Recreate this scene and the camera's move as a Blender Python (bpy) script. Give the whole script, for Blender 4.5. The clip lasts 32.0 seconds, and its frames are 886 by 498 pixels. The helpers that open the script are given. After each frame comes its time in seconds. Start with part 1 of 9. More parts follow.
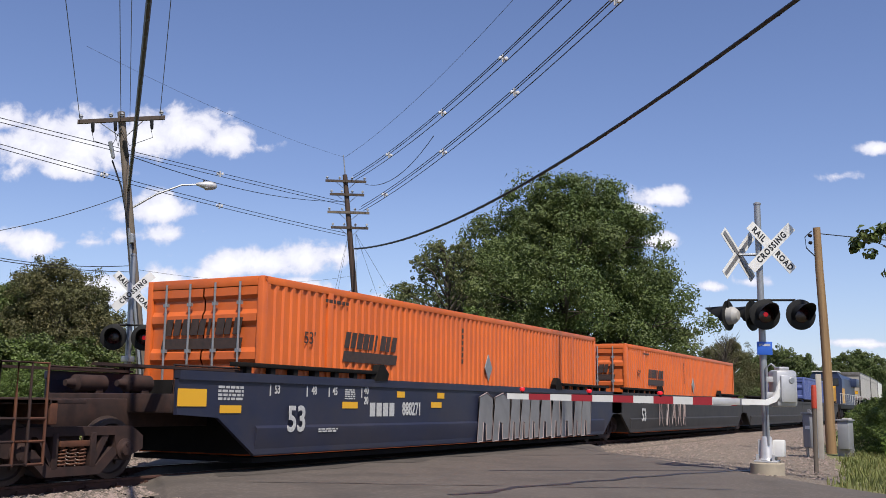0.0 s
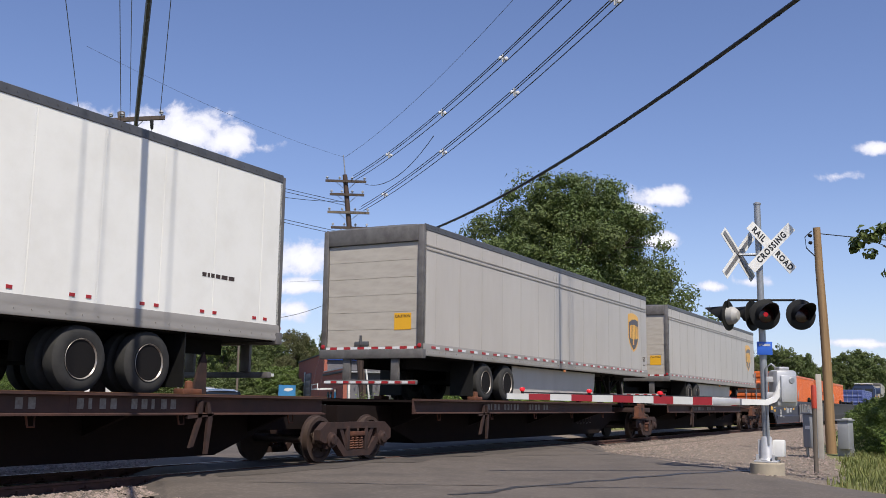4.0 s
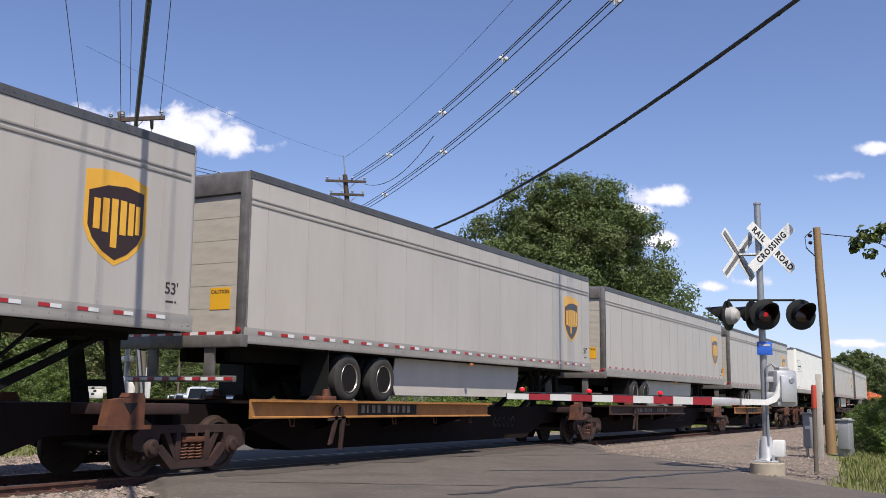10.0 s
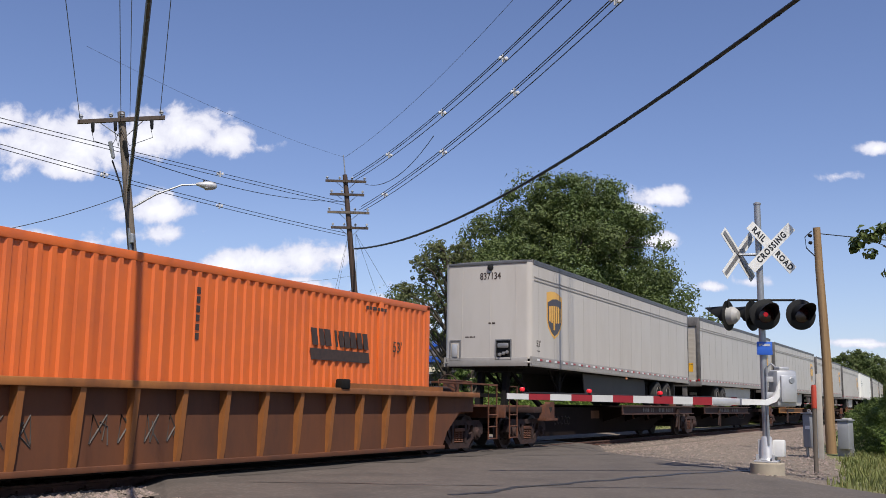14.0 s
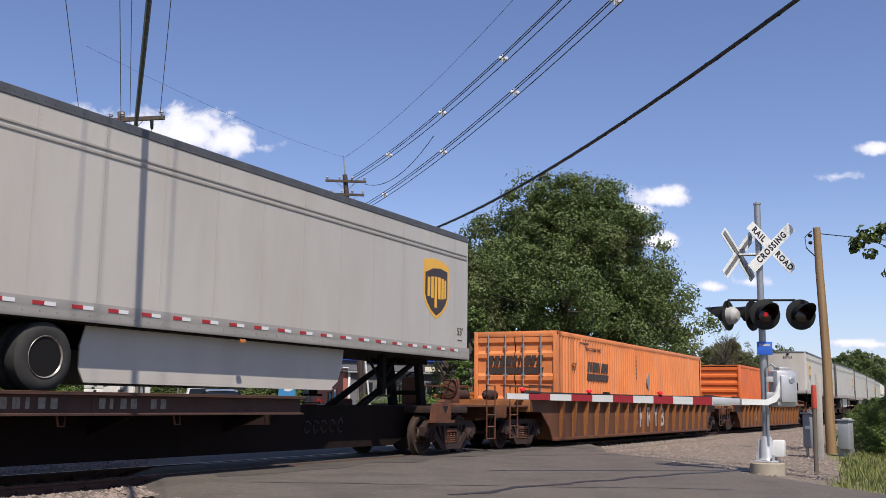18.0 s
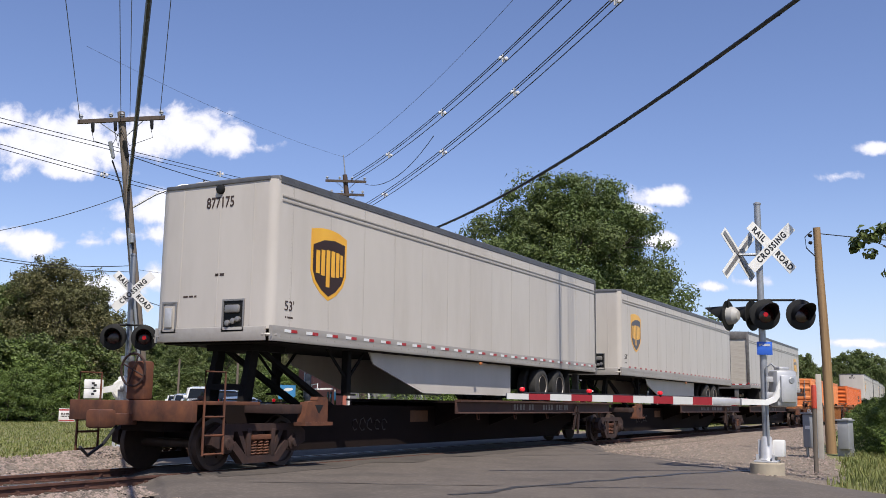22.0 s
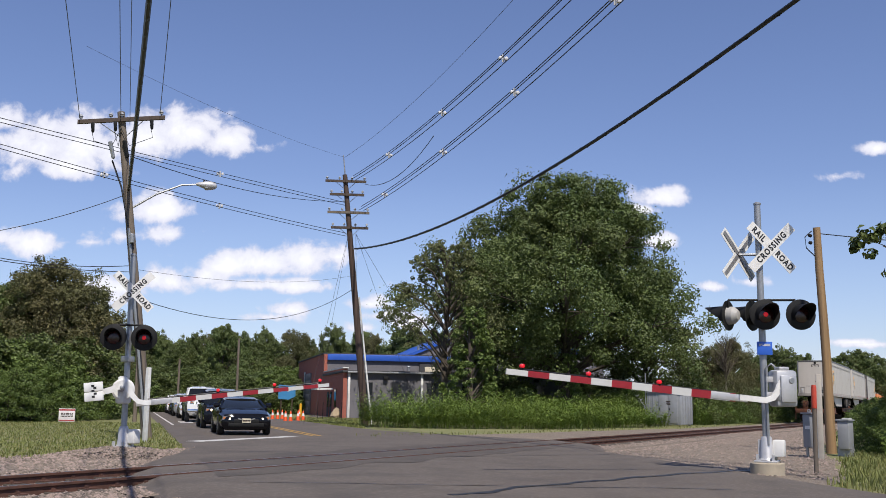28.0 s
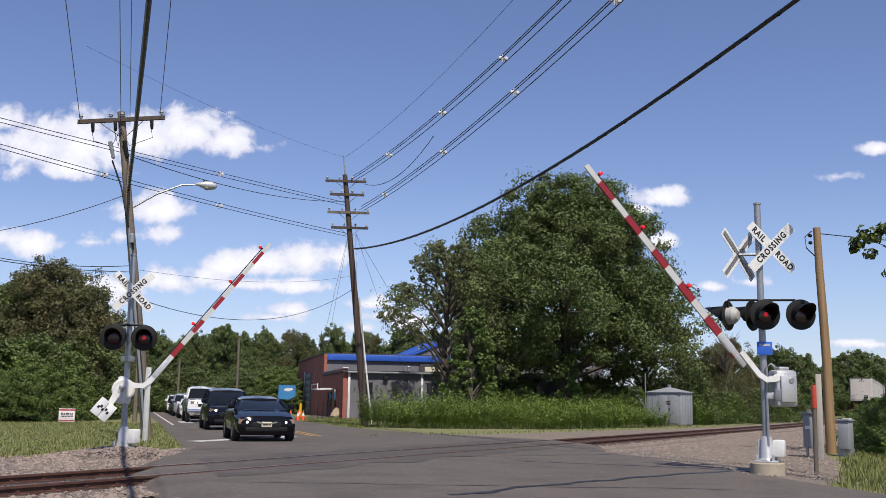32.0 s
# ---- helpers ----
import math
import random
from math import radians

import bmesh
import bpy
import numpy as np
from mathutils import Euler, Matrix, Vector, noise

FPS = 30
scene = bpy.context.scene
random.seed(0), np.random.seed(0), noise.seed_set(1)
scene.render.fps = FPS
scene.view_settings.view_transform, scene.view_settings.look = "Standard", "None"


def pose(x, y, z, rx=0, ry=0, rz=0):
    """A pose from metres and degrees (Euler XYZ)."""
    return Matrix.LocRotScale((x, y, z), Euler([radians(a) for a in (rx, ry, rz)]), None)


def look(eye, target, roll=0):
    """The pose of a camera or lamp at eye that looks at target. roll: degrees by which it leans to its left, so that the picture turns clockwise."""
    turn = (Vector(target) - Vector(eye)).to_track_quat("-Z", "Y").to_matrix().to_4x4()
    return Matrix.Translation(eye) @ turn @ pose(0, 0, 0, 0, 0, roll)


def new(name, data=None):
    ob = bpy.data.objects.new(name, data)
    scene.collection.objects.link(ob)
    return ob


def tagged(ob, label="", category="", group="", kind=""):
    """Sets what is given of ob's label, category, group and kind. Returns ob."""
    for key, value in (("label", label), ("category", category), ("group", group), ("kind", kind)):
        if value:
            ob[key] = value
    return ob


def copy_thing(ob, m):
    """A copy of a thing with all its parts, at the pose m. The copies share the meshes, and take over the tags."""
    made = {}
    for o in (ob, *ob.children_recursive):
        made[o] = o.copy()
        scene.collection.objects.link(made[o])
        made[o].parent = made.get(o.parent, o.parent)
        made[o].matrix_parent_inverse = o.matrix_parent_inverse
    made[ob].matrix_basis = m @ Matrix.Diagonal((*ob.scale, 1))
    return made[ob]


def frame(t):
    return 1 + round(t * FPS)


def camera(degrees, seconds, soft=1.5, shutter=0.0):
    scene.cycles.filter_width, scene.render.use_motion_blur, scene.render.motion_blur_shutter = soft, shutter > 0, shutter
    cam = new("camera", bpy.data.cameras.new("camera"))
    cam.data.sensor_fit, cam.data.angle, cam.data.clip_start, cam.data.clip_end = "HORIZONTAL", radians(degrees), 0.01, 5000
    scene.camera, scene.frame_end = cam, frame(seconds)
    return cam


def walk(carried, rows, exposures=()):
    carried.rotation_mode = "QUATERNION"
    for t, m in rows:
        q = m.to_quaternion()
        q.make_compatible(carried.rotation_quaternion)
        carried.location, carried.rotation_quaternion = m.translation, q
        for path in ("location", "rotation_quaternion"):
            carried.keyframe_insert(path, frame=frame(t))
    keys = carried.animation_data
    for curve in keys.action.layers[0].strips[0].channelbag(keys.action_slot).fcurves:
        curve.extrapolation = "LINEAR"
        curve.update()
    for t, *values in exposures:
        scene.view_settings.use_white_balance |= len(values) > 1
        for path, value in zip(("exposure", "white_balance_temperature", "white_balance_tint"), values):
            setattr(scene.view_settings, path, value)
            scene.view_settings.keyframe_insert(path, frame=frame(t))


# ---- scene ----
# x runs along the track in the train's direction, y across it away from the camera, z up from the rail head
HEAD, TILT = radians(61.791), radians(8.787)
EYE = Vector((0.0, -11.773, 1.103))
AHEAD = Vector((math.sin(HEAD) * math.cos(TILT), math.cos(HEAD) * math.cos(TILT), math.sin(TILT)))
cam = camera(47.68, 32.0, soft=0.65)
walk(cam, [(0.0, look(EYE, EYE + AHEAD * 100, 0.74)), (32.0, look(EYE, EYE + AHEAD * 100, 0.74))],
     exposures=[(0.0, 0.17), (1.0, 0.37), (3.0, 0.38), (5.5, -0.06), (6.5, 0.05), (8.0, 0.27), (13.2, 0.32), (14.2, 0.1), (17.0, 0.12), (18.5, 0.28), (22.2, 0.32), (23.0, 0.16), (32.0, 0.14)])

# ---- world and sun ----
SUN_EL, SUN_AZ = radians(56), radians(225)   # azimuth from +y towards +x
world = bpy.data.worlds.new("sky")
scene.world = world
world.use_nodes = True
wt = world.node_tree
wt.nodes.clear()


def wnode(kind, **kw):
    n = wt.nodes.new(kind)
    for k, v in kw.items():
        if k == "op":
            n.operation = v
        elif k == "vals":
            for i, x in v.items():
                n.inputs[i].default_value = x
    return n


def wmath(op, a, b=None, c=None):
    n = wnode("ShaderNodeMath", op=op)
    for i, x in enumerate((a, b, c)):
        if x is None:
            continue
        if isinstance(x, (int, float)):
            n.inputs[i].default_value = x
        else:
            wt.links.new(x, n.inputs[i])
    return n.outputs[0]


sky = wnode("ShaderNodeTexSky")
sky.sky_type, sky.sun_disc = "NISHITA", False
sky.sun_elevation, sky.sun_rotation = SUN_EL, SUN_AZ
sky.air_density, sky.dust_density, sky.ozone_density, sky.altitude = 1.0, 0.3, 2.2, 50
way = wnode("ShaderNodeTexCoord").outputs["Generated"]


def wdot(v):
    n = wnode("ShaderNodeVectorMath", op="DOT_PRODUCT")
    wt.links.new(way, n.inputs[0])
    n.inputs[1].default_value = v
    return n.outputs["Value"]


# cumulus clouds, each an uneven ellipse in a flat map of the sky before the camera (map units: tangents of the angles)
flat_r = Vector((math.cos(HEAD), -math.sin(HEAD), 0.0))
flat_f = Vector((math.sin(HEAD), math.cos(HEAD), 0.0))
depth = wmath("MAXIMUM", wdot(flat_f), 0.02)
map_x = wmath("DIVIDE", wdot(flat_r), depth)
map_y = wmath("DIVIDE", wdot((0, 0, 1)), depth)
comb = wnode("ShaderNodeCombineXYZ")
wt.links.new(map_x, comb.inputs[0])
wt.links.new(map_y, comb.inputs[1])


def wnoise(scale, detail, rough, distort=0.0):
    n = wnode("ShaderNodeTexNoise", vals={"Scale": scale, "Detail": detail, "Roughness": rough, "Distortion": distort})
    wt.links.new(comb.outputs[0], n.inputs["Vector"])
    return n.outputs["Fac"]


puff = wnoise(30.0, 9.0, 0.58, 0.2)
HEAP = [(-0.420, 0.254, 0.043, 0.029, 1.0), (-0.360, 0.255, 0.043, 0.037, 1.0), (-0.384, 0.232, 0.055, 0.015, 0.9), (-0.302, 0.266, 0.032, 0.027, 1.0),
        (-0.262, 0.274, 0.044, 0.025, 1.0), (-0.224, 0.264, 0.029, 0.017, 0.9), (-0.189, 0.257, 0.020, 0.007, 0.45), (-0.457, 0.282, 0.026, 0.015, 0.8),
        (-0.292, 0.191, 0.036, 0.015, 1.0), (-0.309, 0.187, 0.029, 0.013, 0.8), (-0.277, 0.166, 0.029, 0.009, 0.6), (-0.319, 0.163, 0.023, 0.008, 0.5),
        (-0.419, 0.154, 0.033, 0.014, 0.9), (-0.436, 0.158, 0.023, 0.012, 0.8), (-0.353, 0.157, 0.026, 0.007, 0.5)]
BANK = [(-0.136, 0.141, 0.039, 0.017, 1.0), (-0.178, 0.137, 0.040, 0.016, 1.0), (-0.218, 0.133, 0.035, 0.014, 1.0), (-0.240, 0.123, 0.028, 0.014, 0.9),
        (-0.274, 0.117, 0.040, 0.013, 0.9), (-0.325, 0.110, 0.034, 0.011, 0.8), (-0.105, 0.145, 0.020, 0.012, 0.9), (-0.183, 0.115, 0.085, 0.008, 0.8),
        (-0.335, 0.102, 0.028, 0.013, 0.7), (-0.151, 0.090, 0.031, 0.008, 0.8), (-0.171, 0.083, 0.034, 0.006, 0.7), (-0.072, 0.098, 0.021, 0.008, 0.9),
        (-0.027, 0.079, 0.028, 0.008, 0.9), (-0.052, 0.086, 0.034, 0.007, 0.7), (-0.080, 0.074, 0.023, 0.006, 0.6)]
STRAY = [(0.218, 0.209, 0.026, 0.013, 1.0), (0.201, 0.197, 0.026, 0.008, 0.9), (0.222, 0.165, 0.023, 0.009, 0.95), (0.209, 0.163, 0.017, 0.005, 0.8),
         (0.266, 0.120, 0.014, 0.005, 0.7), (0.443, 0.265, 0.021, 0.008, 0.9), (0.404, 0.235, 0.017, 0.005, 0.5), (0.412, 0.066, 0.031, 0.004, 0.8),
         (0.310, 0.125, 0.014, 0.004, 0.35), (0.426, 0.064, 0.034, 0.004, 0.7)]
cover = None
for cx, cy, rx, ry, amount in HEAP + BANK + STRAY:
    rx, ry = rx * 1.25, ry * 1.3
    dx = wmath("DIVIDE", wmath("SUBTRACT", map_x, cx), rx)
    dy = wmath("DIVIDE", wmath("SUBTRACT", map_y, cy), ry)
    # flatter below than above
    dy = wmath("ADD", dy, wmath("MULTIPLY", wmath("MINIMUM", dy, 0.0), 0.35))
    rr = wmath("ADD", wmath("MULTIPLY", dx, dx), wmath("MULTIPLY", dy, dy))
    one = wmath("MULTIPLY", wmath("SUBTRACT", 1.0, wmath("POWER", rr, 0.5)), amount)
    cover = one if cover is None else wmath("SMOOTH_MAX", cover, one, 0.15)
dens = wmath("ADD", cover, wmath("MULTIPLY", wmath("SUBTRACT", puff, 0.5), 2.3))
ramp = wnode("ShaderNodeMapRange", vals={"From Min": 0.0, "From Max": 0.5})
ramp.interpolation_type = "SMOOTHSTEP"
wt.links.new(dens, ramp.inputs["Value"])
front = wmath("GREATER_THAN", wdot(flat_f), 0.05)
clo = wmath("MULTIPLY", wmath("MULTIPLY", ramp.outputs[0], front), 0.93)
# thin haze low over the horizon
haze = wnode("ShaderNodeMapRange", vals={"From Min": 0.0, "From Max": 0.22, "To Min": 0.3, "To Max": 0.0})
wt.links.new(wdot((0, 0, 1)), haze.inputs["Value"])
mixh = wnode("ShaderNodeMixRGB", vals={"Color2": (5.0, 7.0, 9.8, 1)})
wt.links.new(haze.outputs[0], mixh.inputs["Fac"])
tint = wnode("ShaderNodeMixRGB", vals={"Fac": 1.0, "Color2": (1.0, 0.95, 1.15, 1)})
tint.blend_type = "MULTIPLY"
wt.links.new(sky.outputs[0], tint.inputs["Color1"])
wt.links.new(tint.outputs[0], mixh.inputs["Color1"])
mixc = wnode("ShaderNodeMixRGB")
shade = wnode("ShaderNodeMixRGB", vals={"Color1": (7.6, 7.6, 8.8, 1), "Color2": (11.0, 11.0, 11.2, 1)})
grey = wnode("ShaderNodeMapRange", vals={"From Min": 0.3, "From Max": 1.2})
wt.links.new(dens, grey.inputs["Value"])
wt.links.new(grey.outputs[0], shade.inputs["Fac"])
wt.links.new(clo, mixc.inputs["Fac"])
wt.links.new(mixh.outputs[0], mixc.inputs["Color1"])
wt.links.new(shade.outputs[0], mixc.inputs["Color2"])
bg = wnode("ShaderNodeBackground", vals={"Strength": 0.097})
wt.links.new(mixc.outputs[0], bg.inputs["Color"])
wt.links.new(bg.outputs[0], wnode("ShaderNodeOutputWorld").inputs["Surface"])

sun = new("sun", bpy.data.lights.new("sun", "SUN"))
sun.data.energy, sun.data.angle, sun.data.color = 5.1, radians(0.53), (1.0, 0.93, 0.83)
sun_dir = Vector((math.sin(SUN_AZ) * math.cos(SUN_EL), math.cos(SUN_AZ) * math.cos(SUN_EL), math.sin(SUN_EL)))
sun.matrix_world = look(sun_dir * 50, (0, 0, 0))


# ---- materials ----
def material(name, colour, rough=0.6, metal=0.0, second=None, scale=3.0, amount=0.5, bump=0.0, bump_scale=60.0,
             stretch=(1, 1, 1), per_object=0.0, per_island=0.0, dirt=None, dirt_scale=0.6, dirt_amount=0.0, spec=0.5, soft=0.0,
             glow=0.0, third=None, third_scale=40.0, coat=0.0):
    m = bpy.data.materials.new(name)
    if not glow:
        colour, second, third, dirt = [c and tuple(0.85 * x for x in c) for c in (colour, second, third, dirt)]
    m.use_nodes = True
    t = m.node_tree
    b = t.nodes["Principled BSDF"]
    b.inputs["Roughness"].default_value = rough
    b.inputs["Metallic"].default_value = metal
    b.inputs["Specular IOR Level"].default_value = spec
    b.inputs["Coat Weight"].default_value = coat
    co = t.nodes.new("ShaderNodeTexCoord").outputs["Object"]
    mp = t.nodes.new("ShaderNodeMapping")
    mp.inputs["Scale"].default_value = stretch
    t.links.new(co, mp.inputs["Vector"])

    def nz(s, detail=5.0, ro=0.6):
        n = t.nodes.new("ShaderNodeTexNoise")
        n.inputs["Scale"].default_value, n.inputs["Detail"].default_value, n.inputs["Roughness"].default_value = s, detail, ro
        t.links.new(mp.outputs[0], n.inputs["Vector"])
        return n.outputs["Fac"]

    def rng(src, lo, hi, a, c):
        n = t.nodes.new("ShaderNodeMapRange")
        for k, x in (("From Min", lo), ("From Max", hi), ("To Min", a), ("To Max", c)):
            n.inputs[k].default_value = x
        t.links.new(src, n.inputs["Value"])
        return n.outputs[0]

    def mixed(fac, a, c):
        n = t.nodes.new("ShaderNodeMixRGB")
        for s, x in (("Color1", a), ("Color2", c)):
            if isinstance(x, tuple):
                n.inputs[s].default_value = (*x, 1)
            else:
                t.links.new(x, n.inputs[s])
        t.links.new(fac, n.inputs["Fac"])
        return n.outputs[0]

    out = colour
    if second:
        out = mixed(rng(nz(scale), 0.5 - amount * 0.45, 0.5 + amount * 0.45, 0, 1), colour, second)
    if third:
        out = mixed(rng(nz(third_scale, 3.0), 0.48, 0.66, 0, 0.85), out, third)
    if dirt:
        out = mixed(rng(nz(dirt_scale, 8.0, 0.7), 0.45, 0.75, 0, dirt_amount), out, dirt)
    if per_object or per_island:
        info = t.nodes.new("ShaderNodeObjectInfo" if per_object else "ShaderNodeNewGeometry")
        src = info.outputs["Random"] if per_object else info.outputs["Random Per Island"]
        k = per_object or per_island
        hsv = t.nodes.new("ShaderNodeHueSaturation")
        t.links.new(rng(src, 0, 1, 1 - k, 1 + k), hsv.inputs["Value"])
        t.links.new(rng(src, 0, 1, 0.5 + 0.02 * k, 0.5 - 0.04 * k), hsv.inputs["Hue"])
        if isinstance(out, tuple):
            hsv.inputs["Color"].default_value = (*out, 1)
        else:
            t.links.new(out, hsv.inputs["Color"])
        out = hsv.outputs[0]
    if isinstance(out, tuple):
        b.inputs["Base Color"].default_value = (*out, 1)
    else:
        t.links.new(out, b.inputs["Base Color"])
    if glow:
        b.inputs["Emission Color"].default_value = (*colour, 1)
        b.inputs["Emission Strength"].default_value = glow
    if bump:
        bp = t.nodes.new("ShaderNodeBump")
        bp.inputs["Strength"].default_value = min(1.0, bump * 4)
        bp.inputs["Distance"].default_value = bump
        t.links.new(nz(bump_scale, 6.0), bp.inputs["Height"])
        t.links.new(bp.outputs[0], b.inputs["Normal"])
    if soft:
        tr = t.nodes.new("ShaderNodeBsdfTranslucent")
        if isinstance(out, tuple):
            tr.inputs["Color"].default_value = (*out, 1)
        else:
            t.links.new(out, tr.inputs["Color"])
        mx = t.nodes.new("ShaderNodeMixShader")
        mx.inputs["Fac"].default_value = soft
        t.links.new(b.outputs[0], mx.inputs[1])
        t.links.new(tr.outputs[0], mx.inputs[2])
        t.links.new(mx.outputs[0], t.nodes["Material Output"].inputs["Surface"])
    return m


